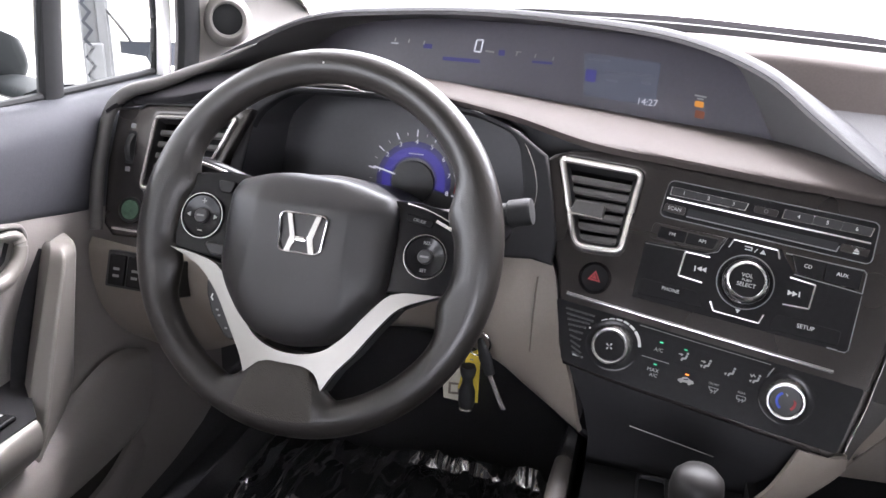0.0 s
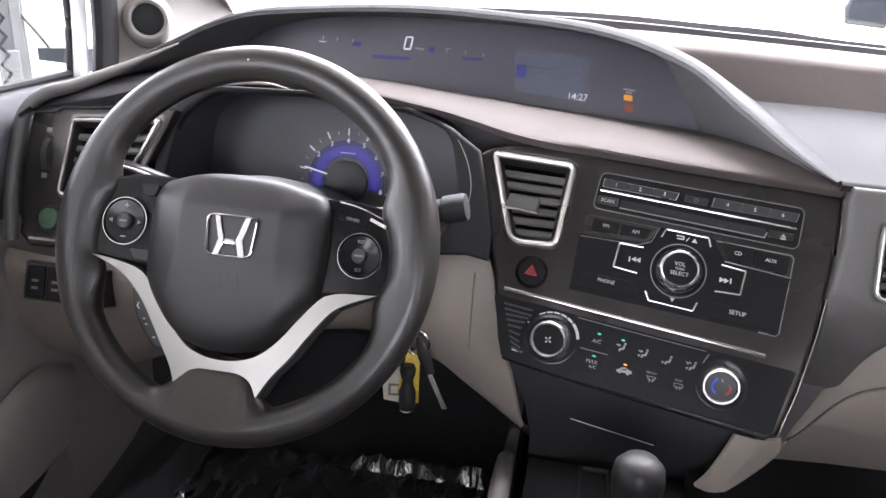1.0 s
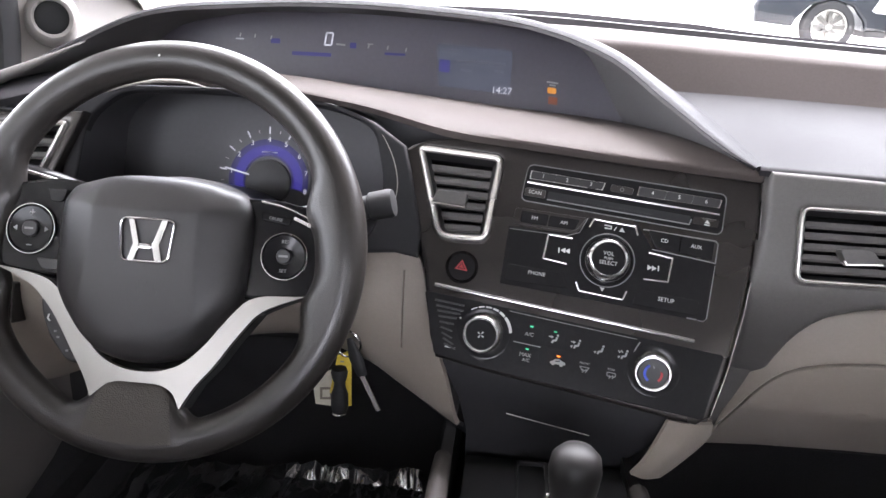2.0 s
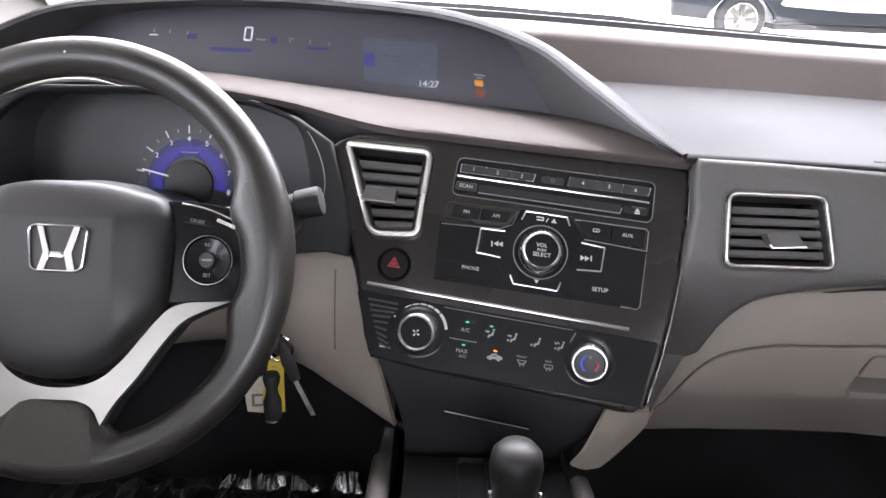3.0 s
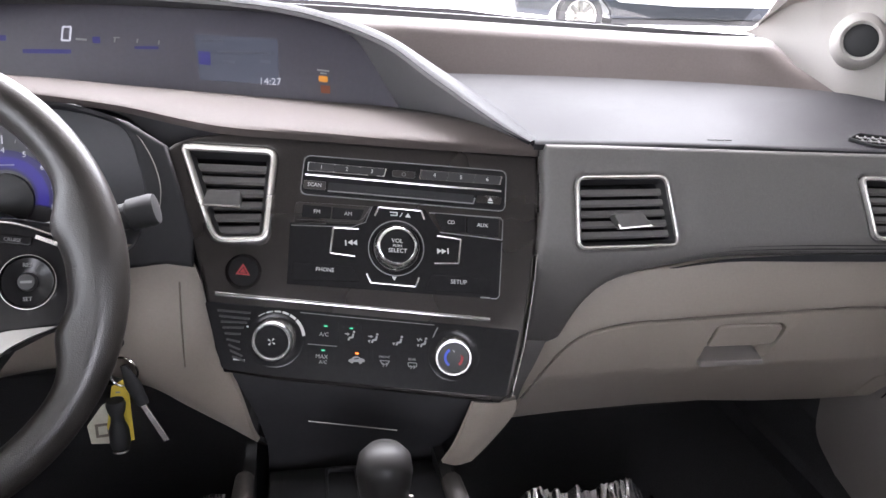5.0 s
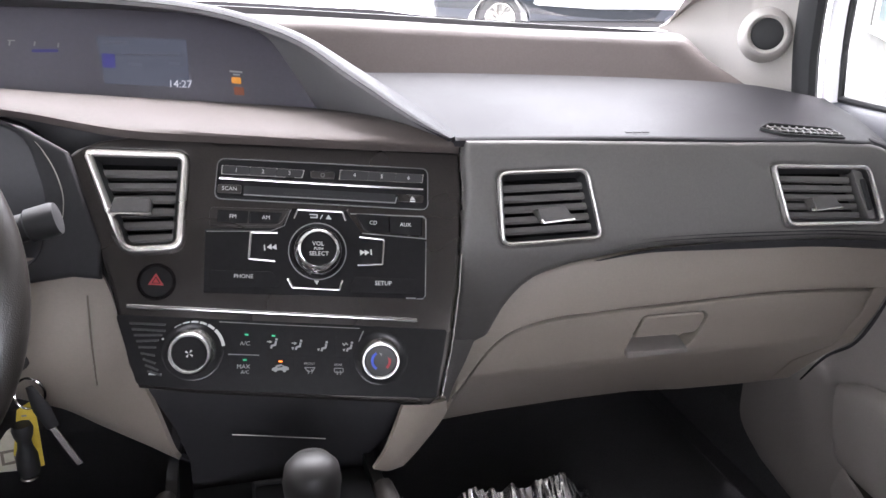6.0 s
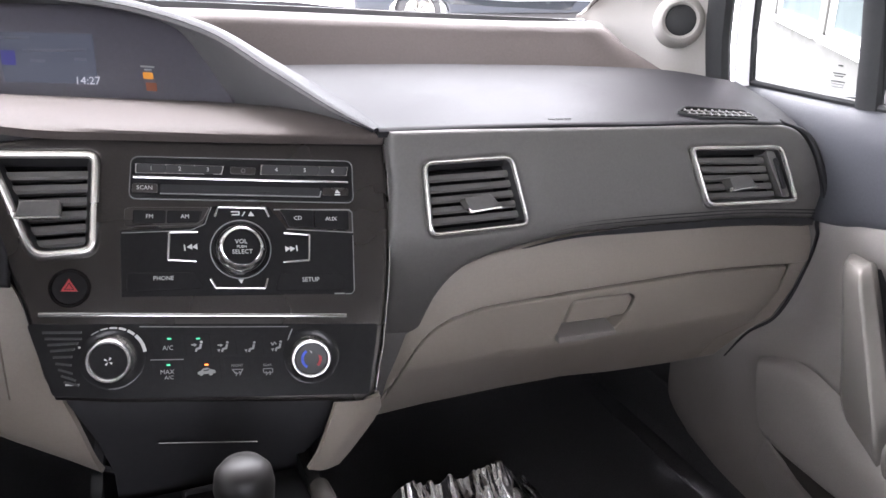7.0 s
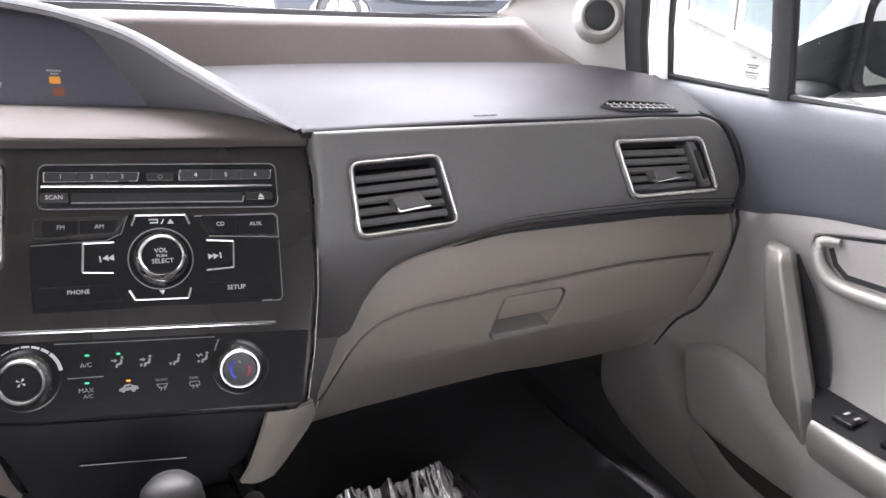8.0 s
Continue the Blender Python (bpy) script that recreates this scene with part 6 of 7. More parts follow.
cowl = structure("cowl", loft([[(-0.72, 0.72, 0.915), (-0.3, 0.75, 0.945), (0.1, 0.75, 0.935), (0.5, 0.74, 0.915), (0.72, 0.72, 0.905)],
                               [(-0.72, 0.83, 0.928), (-0.35, 0.85, 0.958), (-0.17, 0.85, 0.9625), (-0.06, 0.85, 0.9625), (0.02, 0.85, 0.9600), (0.12, 0.85, 0.9550), (0.23, 0.85, 0.9510), (0.28, 0.85, 0.9455), (0.34, 0.85, 0.9405), (0.49, 0.85, 0.932), (0.72, 0.83, 0.918)],
                               [(-0.72, 0.95, 0.895), (-0.3, 1.0, 0.92), (0.1, 1.0, 0.92), (0.5, 0.98, 0.90), (0.72, 0.95, 0.89)]], 60, 12), material("weathered_cowl_plastic", (0.010, 0.010, 0.0105), 0.9, spec=0.0, grain=0.3, scale=300, vary=0.25), "grey weathered plastic cowl at the windscreen foot", "cowl")
part("cowl_bump", turned([(0.012, -0.01), (0.011, 0.003), (0.006, 0.006), (0.0, 0.007)], frame_of((-0.06, 0.845, 0.957), (1, 0, 0), (0, 1, 0)), 16), BLACK, cowl)
bonnet = structure("bonnet", loft([[(-0.72, 0.96, 0.90), (0, 1.03, 0.925), (0.72, 0.96, 0.90)], [(-0.70, 1.6, 0.82), (0, 1.7, 0.86), (0.70, 1.6, 0.82)], [(-0.60, 1.95, 0.70), (0, 2.05, 0.72), (0.60, 1.95, 0.70)]], 30, 12), PAINTWHITE, "white bonnet of the car", "bonnet")


# ---- doors ----
def door(s, dz, dy, hz, hy, label):
    """A front door: vinyl top, moulded panel, grab handle, pull cup, armrest, glass and mirror. s: side; dz, dy: shift of belt; hz, hy: of the handle."""
    d = thing("car_door", label, "car door", "front doors")
    X = lambda x, y, z: (s * x, y, z + dz)
    ys = (0.36, 0.20, 0.08, -0.04, -0.30, -0.76)
    rowA = [X(0.724, y, 0.872 + 0.004 * (y < 0)) for y in ys]
    rowB = [X(0.706, y, 0.870 + 0.004 * (y < 0)) for y in ys]
    rowC = [X(0.692, y, 0.858) for y in ys]
    rowD = [X(0.685, y, z) for y, z in zip(ys, (0.835, 0.838, 0.838, 0.843, 0.848, 0.85))]
    rowE = [X(0.688, y, z) for y, z in zip(ys, (0.79, 0.79, 0.795, 0.80, 0.815, 0.82))]
    rowF = [X(0.696, y, z) for y, z in zip(ys, (0.715, 0.728, 0.742, 0.763, 0.785, 0.79))]
    rowG = [X(0.706, y, z) for y, z in zip(ys, (0.710, 0.723, 0.737, 0.758, 0.780, 0.785))]
    part("top_panel", thick(loft([rowA, rowB, rowC, rowD, rowE, rowF, rowG], 60, 24), 0.006), DOORTOP, d, "charcoal grained door top")
    lowz = 0.6 * dz
    Q = lambda x, y, z: (s * x, y, z + lowz)
    rows = [[Q(0.704, y, z + dz - lowz) for y, z in zip(ys, (0.716, 0.729, 0.743, 0.764, 0.786, 0.79))],
            [Q(0.699, y, z) for y, z in zip(ys, (0.708, 0.72, 0.734, 0.752, 0.775, 0.78))],
            [Q(0.700, y, z) for y, z in zip(ys, (0.66, 0.67, 0.68, 0.69, 0.70, 0.70))],
            [Q(0.692, y, z) for y, z in zip(ys, (0.60, 0.605, 0.61, 0.61, 0.61, 0.61))],
            [Q(x, y, z) for x, y, z in zip((0.684, 0.678, 0.672, 0.668, 0.66, 0.66), ys, (0.54, 0.55, 0.555, 0.555, 0.55, 0.55))],
            [Q(x, y, z) for x, y, z in zip((0.676, 0.678, 0.678, 0.672, 0.668, 0.668), (0.30, 0.20, 0.08, -0.04, -0.30, -0.76), (0.47, 0.48, 0.48, 0.47, 0.47, 0.47))],
            [Q(x, y, z) for x, y, z in zip((0.672, 0.674, 0.672, 0.662, 0.655, 0.655), (0.285, 0.19, 0.07, -0.06, -0.30, -0.76), (0.405, 0.40, 0.395, 0.39, 0.39, 0.39))],
            [Q(x, y, z) for x, y, z in zip((0.680, 0.675, 0.67, 0.66, 0.66, 0.66), (0.24, 0.16, 0.05, -0.08, -0.30, -0.76), (0.365, 0.352, 0.345, 0.33, 0.32, 0.32))]]
    bm = loft(rows, 60, 36)
    if s > 0:
        for v in bm.verts:
            v.co.x += 0.022 * max(0.0, min(1.0, (v.co.y - 0.05) / 0.05)) * max(0.0, min(1.0, (v.co.z - 0.55) / 0.05))
    part("lower_panel", thick(bm, 0.006), TAN_GREY, d, "grey-beige moulded door panel")
    # map pocket standing proud of the panel
    rows = [[Q(0.676, 0.125, 0.552), Q(0.660, 0.04, 0.580), Q(0.665, -0.06, 0.553), Q(0.660, -0.40, 0.545), Q(0.660, -0.70, 0.545)],
            [Q(0.656, 0.112, 0.548), Q(0.648, 0.04, 0.570), Q(0.650, -0.06, 0.545), Q(0.645, -0.40, 0.538), Q(0.645, -0.70, 0.538)],
            [Q(0.646, 0.098, 0.52), Q(0.640, 0.03, 0.53), Q(0.634, -0.08, 0.52), Q(0.628, -0.40, 0.51), Q(0.628, -0.70, 0.51)],
            [Q(0.645, 0.084, 0.480), Q(0.638, 0.03, 0.478), Q(0.632, -0.08, 0.478), Q(0.625, -0.40, 0.475), Q(0.625, -0.70, 0.475)],
            [Q(0.649, 0.078, 0.468), Q(0.642, 0.03, 0.466), Q(0.636, -0.08, 0.467), Q(0.629, -0.40, 0.465), Q(0.629, -0.70, 0.465)],
            [Q(0.680, 0.085, 0.466), Q(0.676, 0.03, 0.464), Q(0.672, -0.08, 0.464), Q(0.665, -0.40, 0.463), Q(0.665, -0.70, 0.463)]]
    part("armrest_body", loft(rows, 50, 30), TAN_GREY, d, "moulded armrest bulge")
    # Dark sheet gives the pocket opening its shade by colour.
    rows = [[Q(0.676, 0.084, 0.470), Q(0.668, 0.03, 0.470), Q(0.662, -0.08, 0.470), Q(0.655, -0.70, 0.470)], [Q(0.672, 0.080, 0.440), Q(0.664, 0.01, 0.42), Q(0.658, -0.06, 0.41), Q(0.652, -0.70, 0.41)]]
    part("pocket_shade", sheet(rows, 20, 0, 0.004), RAIL, d, "dark sheet as shade in the map pocket opening")
    rows = [[Q(0.672, 0.086, 0.450), Q(0.658, 0.015, 0.433), Q(0.650, -0.05, 0.431), Q(0.643, -0.40, 0.43), Q(0.643, -0.70, 0.43)],
            [Q(0.668, 0.090, 0.447), Q(0.652, 0.018, 0.430), Q(0.644, -0.05, 0.428), Q(0.637, -0.40, 0.427), Q(0.637, -0.70, 0.427)],
            [Q(0.668, 0.100, 0.41), Q(0.656, 0.03, 0.39), Q(0.646, -0.05, 0.38), Q(0.640, -0.40, 0.37), Q(0.640, -0.70, 0.37)],
            [Q(0.676, 0.12, 0.37), Q(0.672, 0.04, 0.345), Q(0.665, -0.06, 0.33), Q(0.66, -0.40, 0.32), Q(0.66, -0.70, 0.32)]]
    part("map_pocket", loft(rows, 50, 20), TAN_GREY, d, "moulded map pocket wall")
    # grab handle
    H = lambda x, y, z: (s * x, y + hy, z + hz)
    secs = []
    for z, k, cut in ((0.7256, 0.02, 0), (0.7250, 0.45, 0), (0.7235, 0.75, 0), (0.7190, 0.92, 0), (0.709, 1.0, 0), (0.66, 1.0, 0), (0.61, 1.0, 0), (0.572, 1.0, 0.0), (0.552, 1.0, 0.12), (0.535, 1.0, 0.36), (0.520, 1.0, 0.68), (0.509, 0.9, 0.95), (0.507, 0.02, 0.95)):
        e = (0.70 - z) / 0.14
        yl, rd, rb = 0.011 - 0.030 * e, -0.026 - 0.050 * e, -0.031 - 0.057 * e
        yl += (rd + 0.006 - yl) * cut
        sec = [(0.684, yl + 0.022 * (1 - cut)), (0.664, yl + 0.009 * (1 - cut)), (0.656, yl + 0.002), (0.651, yl - 0.005 * (1 - cut)), (0.6405, rd + 0.006 * (1 - 0.6 * cut)), (0.6385, rd), (0.640, rd - 0.002), (0.655, rb), (0.667, rb + 0.008), (0.682, rb + 0.018)]
        cy = (yl + rb) / 2
        dense = []
        for p, q in zip(sec, sec[1:]):
            dense += [(p[0] + (q[0] - p[0]) * i / 4, p[1] + (q[1] - p[1]) * i / 4) for i in range(4)]
        secs.append([H(0.672 + (x - 0.672) * k, cy + (y - cy) * k, z) for x, y in dense + [sec[-1]]])
    part("grab_handle", loft(secs, 66, 44), HANDLE, d, "satin grey vertical grab handle")
    # Flattened black tube stands in for the shadow behind the handle.
    part("handle_shade", tube([H(0.682, -0.004, 0.716), H(0.683, -0.014, 0.69), H(0.682, -0.032, 0.650), H(0.680, -0.050, 0.610), H(0.676, -0.066, 0.575)], [0.006, 0.017, 0.022, 0.022, 0.018], 16, 10, flat=0.3, up=(s, 0, 0)), SEAL, d, "black strip as shade behind the handle")
    ya = (-0.100, -0.15, -0.30, -0.56)
    rows = [[H(x + (0.004 if i == 0 else 0), y - 0.10 * (0.585 - z), z) for i, y in enumerate(ya)] for x, z in ((0.642, 0.572), (0.632, 0.5755), (0.623, 0.5735), (0.6175, 0.565), (0.618, 0.548), (0.625, 0.532), (0.640, 0.520), (0.665, 0.513))]
    part("arm_front", thick(loft(rows, 30, 26), 0.004), HANDLE, d, "satin grey armrest edge")
    rows = [[H(0.628, -0.100, 0.576), H(0.628, -0.30, 0.576), H(0.628, -0.60, 0.576)], [H(0.66, -0.072, 0.582), H(0.66, -0.30, 0.580), H(0.66, -0.60, 0.580)], [H(0.697, -0.036, 0.596), H(0.697, -0.30, 0.588), H(0.697, -0.60, 0.588)]]
    sp = part("switch_plate", thick(loft(rows, 24), 0.006), SEAL, d, "black window switch plate")
    for y in (-0.145, -0.20):
        part("window_switch", box((-0.016, -0.012, 0), (0.016, 0.012, 0.006), Matrix.Translation(H(0.655, y + 0.02, 0.578)), 0.002), GLOSS, sp)
        for e in (-0.006, 0.006):
            part("mark", box((-0.004, -0.0015, 0), (0.004, 0.0015, 0.0004), Matrix.Translation(H(0.655, y + 0.02 + e, 0.5842))), WHITE, sp)
    # pull cup with the inner handle
    PF = frame_of(H(0.694, -0.075, 0.735), (0, -s, 0), (0.0, 0.0, 1.0))
    if (PF.to_3x3() @ Vector((0, 0, 1))).x * s > 0:
        PF = frame_of(H(0.694, -0.075, 0.735), (0, s, 0), (0, 0, 1))
    c2 = 1 if (PF.to_3x3() @ Vector((1, 0, 0))).y < 0 else -1
    cup = rounded([(c2 * x, y) for x, y in ((-0.066, -0.006), (-0.060, 0.012), (-0.030, 0.020), (0.10, 0.046), (0.10, -0.042), (0.032, -0.049), (-0.014, -0.050), (-0.046, -0.032))], 0.012, 5)
    cup_part = part("pull_cup", ring(cup, inset(cup, 0.006), -0.004, 0.004, PF, 0.003), TAN_GREY, d, "moulded rim of the door pull cup")
    part("cup_gap", ring(inset(cup, 0.0062), inset(cup, 0.0095), -0.004, 0.0012, PF, 0.0), RUBBER, cup_part)
    part("cup_bowl", plate(inset(cup, 0.009), -0.006, 0.0010, PF), TAN_GREY, cup_part)
    lever = part("inner_handle", tube([PF @ Vector((c2 * x, y, z)) for x, y, z in ((-0.024, 0.008, 0.004), (-0.044, 0.004, 0.007), (-0.046, -0.006, 0.009), (-0.038, -0.022, 0.010), (-0.018, -0.035, 0.010), (0.03, -0.036, 0.010), (0.09, -0.030, 0.010))], [0.004, 0.007, 0.0085, 0.0085, 0.008, 0.007, 0.007], 40, 12), HANDLE, cup_part, "satin chrome door lever")
    part("lever_shadow_gap", stroke([(c2 * x, y) for x, y in ((-0.036, -0.002), (-0.027, -0.018), (-0.012, -0.027), (0.09, -0.022))], 0.006, 0.001, 0.0016, PF), RUBBER, cup_part)
    # window frame, quarter glass and its bar
    gz = 0.874 + dz
    G = lambda x, y, z: (s * x, y + dy, z)
    part("weatherstrip", tube([G(0.700, 0.310, gz - 0.005), G(0.698, 0.318, gz + 0.06), G(0.688, 0.300, gz + 0.16), G(0.64, 0.13, gz + 0.34), G(0.615, -0.02, gz + 0.46)], 0.022, 40, 10, flat=0.6, up=(s, 0, 0)), RUBBER, d, "black rubber door seal")
    part("window_frame", tube([G(0.716, 0.279, gz - 0.004), G(0.715, 0.288, gz + 0.08), G(0.705, 0.270, gz + 0.17), G(0.655, 0.10, gz + 0.34), G(0.63, -0.05, gz + 0.445), G(0.63, -0.76, gz + 0.475)], 0.012, 50, 8, flat=0.8, up=(s, 0, 0)), PAINTWHITE, d, "white painted window frame")
    part("glass_seal", tube([G(0.722, 0.268, gz), G(0.721, 0.276, gz + 0.08), G(0.711, 0.255, gz + 0.17), G(0.665, 0.09, gz + 0.33)], 0.0045, 30, 8), RUBBER, d)
    part("glass_seal", tube([G(0.722, 0.270, gz + 0.002), G(0.722, 0.10, gz + 0.001), G(0.722, -0.3, gz + 0.004), G(0.722, -0.76, gz + 0.006)], 0.005, 30, 8), RUBBER, d, "black belt seal")
    part("window_bar", tube([G(0.722, 0.080, gz - 0.004), G(0.716, 0.091, gz + 0.12), G(0.685, 0.098, gz + 0.30)], 0.017, 20, 10, flat=0.6, up=(s, 0, 0)), RUBBER, d, "black bar of the quarter window")
    bm = bmesh.new()
    vs = [bm.verts.new(G(*p)) for p in ((0.722, 0.272, gz), (0.722, -0.76, gz), (0.65, -0.76, gz + 0.46), (0.65, -0.02, gz + 0.44), (0.705, 0.24, gz + 0.19))]
    bm.faces.new(vs)
    pane = part("pane", bm, PANE if s < 0 else PANE, d, "lightly tinted door glass")
    pane.visible_shadow = False
    etch = frame_of(G(0.7205, 0.128, gz + 0.028), (0, -s, 0), (0, 0, 1))
    if s > 0:
        for v, w in ((0.012, 0.006), (0.003, 0.018), (0.000, 0.012), (-0.006, 0.020), (-0.009, 0.018), (-0.012, 0.016)):
            part("etched_bar", box((-w / 2, v - 0.0008, -0.0004), (w / 2, v + 0.0008, 0.0004), etch), GREYPRINT, pane)
    # outside mirror
    prof = [(0.098, 0.868), (0.094, 0.90), (0.093, 0.95), (0.096, 0.985), (0.108, 0.996), (0.128, 0.988), (0.150, 0.965), (0.172, 0.940), (0.188, 0.915), (0.197, 0.890), (0.196, 0.872), (0.180, 0.860), (0.140, 0.857), (0.110, 0.860), (0.098, 0.868)]
    rows = []
    for x, k, sh in ((0.8455, 0.01, 0.0), (0.848, 0.75, 0.0), (0.853, 0.93, 0.0), (0.866, 1.0, 0.0), (0.93, 1.04, -0.004), (1.0, 1.0, -0.012), (1.04, 0.85, -0.018), (1.055, 0.5, -0.022), (1.057, 0.1, -0.022)):
        rows.append([(s * x, 0.142 + (y - 0.142) * k + sh + dy, 0.925 + (z - 0.925) * k + dz) for y, z in prof])
    bm = loft(rows, 48, 40)
    cut = dict(plane_co=(0, 0.14 + dy, 0.934 + dz), plane_no=(0, 0.42, 1))
    cap = bm.copy()
    bmesh.ops.bisect_plane(bm, geom=bm.verts[:] + bm.edges[:] + bm.faces[:], clear_outer=True, **cut)
    bmesh.ops.bisect_plane(cap, geom=cap.verts[:] + cap.edges[:] + cap.faces[:], clear_inner=True, **cut)
    mir = part("mirror_housing", bm, DARKTEAL, d, "black mirror housing with painted cap")
    part("mirror_cap", cap, PAINTWHITE, mir, "white painted mirror cap")
    MF = frame_of((s * 0.955, 0.090 + dy, 0.928 + dz), (1, -0.05 * s, 0), (0, 0.0, 1))
    if (MF.to_3x3() @ Vector((0, 0, 1))).y > 0:
        MF = MF @ Matrix.Rotation(math.pi, 4, "Y")
    outer = rounded([(-0.098, -0.062), (0.094, -0.058), (0.09, 0.055), (-0.096, 0.062)], 0.03, 5)
    part("mirror_rim", ring(outer, inset(outer, 0.009), -0.012, 0.008, MF, 0.004), SEAL, mir)
    MIRROR = bpy.data.materials.get("mirror_glass") or material("mirror_glass", (0.55, 0.58, 0.58), 0.03, metal=1.0, vary=0.01)
    part("mirror_glass", plate(inset(outer, 0.007), -0.01, 0.001, MF), MIRROR, mir, "mirror glass")
    part("mirror_foot", tube([(s * 0.745, 0.115 + dy, gz - 0.006), (s * 0.80, 0.13 + dy, gz - 0.006), (s * 0.88, 0.15 + dy, gz - 0.004)], [0.045, 0.04, 0.035], 14, 12, flat=0.22, up=(0, 0, 1)), DARKTEAL, d)
    part("outer_skin", sheet([[(s * 0.735, 0.34, gz - 0.01), (s * 0.735, -0.76, gz - 0.006)], [(s * 0.79, 0.34, 0.70), (s * 0.79, -0.76, 0.70)], [(s * 0.76, 0.34, 0.30), (s * 0.76, -0.76, 0.30)]], 12, 8, 0.008), PAINTWHITE, d, "white outer door skin")
    return d


door(1, 0.0, 0.0, 0.0, 0.0, "passenger door with charcoal top and grey-beige panel")
door(-1, 0.016, -0.005, 0.028, -0.006, "driver's door with charcoal top and grey-beige panel")

# vent grille on top of the dashboard, and the airbag mark
TOPF = frame_of((0.556, 0.136, 0.8660), (1, 0, -0.055), (0, 1, 0.26))
gr = tagged(new("side_demister"), "black slotted demister grille")
gr.parent = dash
gl_o = rounded([(-0.047, 0.004), (-0.027, 0.018), (0.048, 0.008), (0.052, -0.017), (-0.025, -0.012)], 0.005, 4)
part("grille_frame", ring(gl_o, inset(gl_o, 0.0022), -0.004, 0.0012, TOPF, 0.0008), RUBBER, gr)
# Flat near-black bed paints the shade inside the slots.
part("grille_bed", plate(inset(gl_o, 0.002), -0.006, 0.0002, TOPF), VOID, gr)
for i in range(10):
    u = -0.034 + i * 0.009
    w = 0.0095 - abs(i - 4) * 0.0006
    c = 0.004 - i * 0.0008
    part("fin", stroke([(u, c - w), (u + 0.003, c - w * 0.35), (u, c + w * 0.3), (u + 0.002, c + w * 0.8)], 0.0018, 0.0, 0.0011, TOPF), FASCIA, gr)
for v in (-0.004, 0.004):
    part("fin", stroke([(-0.036, v + 0.002), (0.046, v - 0.004)], 0.0014, 0.0, 0.0010, TOPF), FASCIA, gr)
AB = frame_of((0.362, 0.131, 0.8690), (1, 0, -0.03), (0, 1, 0.30))
for u0, u1, v in ((-0.013, -0.006, 0.003), (-0.004, 0.004, 0.003), (0.006, 0.013, 0.003), (-0.010, -0.002, -0.002), (0.001, 0.010, -0.002)):
    part("airbag_mark", stroke([(u0, v), (u1, v)], 0.0022, -0.002, 0.0009, AB), SEAL, dash)


# ---- centre console and gear selector ----
console = thing("center_console", "black centre console with taupe side rails", "center console")
part("body", sheet([[(-0.092, 0.10, 0.53), (0.064, 0.10, 0.53)], [(-0.092, 0.05, 0.572), (0.064, 0.05, 0.572)], [(-0.090, -0.10, 0.572), (0.070, -0.10, 0.572)], [(-0.095, -0.60, 0.56), (0.085, -0.60, 0.56)]], 16, 16, 0.02), SEAL, console)
for s, xs, m in ((-1, (-0.112, -0.108, -0.112), RAIL), (1, (0.072, 0.078, 0.092), RAIL)):
    part("side_rail", tube([(xs[0], 0.02 if s < 0 else -0.005, 0.590), (xs[0], -0.02, 0.593), (xs[1], -0.20, 0.590), (xs[2], -0.60, 0.580)], [0.009, 0.0125, 0.0135, 0.014], 30, 12), m, console, "taupe console side rail")
    part("side_panel", sheet([[(xs[0] + s * 0.004, 0.10, 0.575), (xs[1] + s * 0.004, -0.2, 0.588), (xs[2] + s * 0.004, -0.6, 0.578)], [(xs[0] + s * 0.012, 0.10, 0.45), (xs[1] + s * 0.012, -0.2, 0.45), (xs[2] + s * 0.012, -0.6, 0.45)], [(xs[0] + s * 0.02, 0.10, 0.29), (xs[1] + s * 0.02, -0.2, 0.29), (xs[2] + s * 0.02, -0.6, 0.29)]], 20), BLACK, console)
    part("tunnel_side", sheet([[(xs[0] + s * 0.012, 0.75, 0.50), (xs[0] + s * 0.012, 0.08, 0.53)], [(xs[0] + s * 0.02, 0.75, 0.29), (xs[0] + s * 0.02, 0.08, 0.29)]], 8), CARPET, console)
CF = frame_of((-0.025, 0.012, 0.5735), (1, 0, 0), (0, 1, 0))
lock = part("shift_lock", ring(rounded([(-0.0155, -0.038), (0.0155, -0.038), (0.0155, 0.038), (-0.0155, 0.038)], 0.005, 4), rounded([(-0.0125, -0.035), (0.0125, -0.035), (0.0125, 0.035), (-0.0125, 0.035)], 0.004, 4), -0.002, 0.003, CF, 0.001), BLACK, console)
for v in (-0.018, -0.006):
    part("mark_bar", stroke([(-0.005, v), (0.005, v)], 0.003, 0.0, 0.0012, CF), GREYPRINT, lock)
shifter = thing("gear_selector", "dark satin gear selector knob on a short stem", "gear selector")
SF = frame_of((0.002, -0.098, 0.562), (1, 0, 0), (0, 1, 0.0))
part("knob", turned([(0.0, 0.050), (0.011, 0.052), (0.0135, 0.062), (0.0165, 0.080), (0.0200, 0.100), (0.0212, 0.113), (0.0195, 0.124), (0.0140, 0.1305), (0.006, 0.1325), (0.0, 0.133)], SF, 32), material("satin_black_knob", (0.009, 0.0086, 0.0082), 0.48, spec=0.25, vary=0.08), shifter, "dark satin knob")
part("stem", turned([(0.009, 0.0), (0.009, 0.055), (0.0, 0.056)], SF, 20), SATINCHROME, shifter)
for s in (-1, 1):
    part("knob_trim", tube([SF @ Vector((s * 0.0125, -0.006, 0.055)), SF @ Vector((s * 0.0168, -0.007, 0.075)), SF @ Vector((s * 0.0195, -0.006, 0.092))], 0.0017, 12, 8), SATINCHROME, shifter)
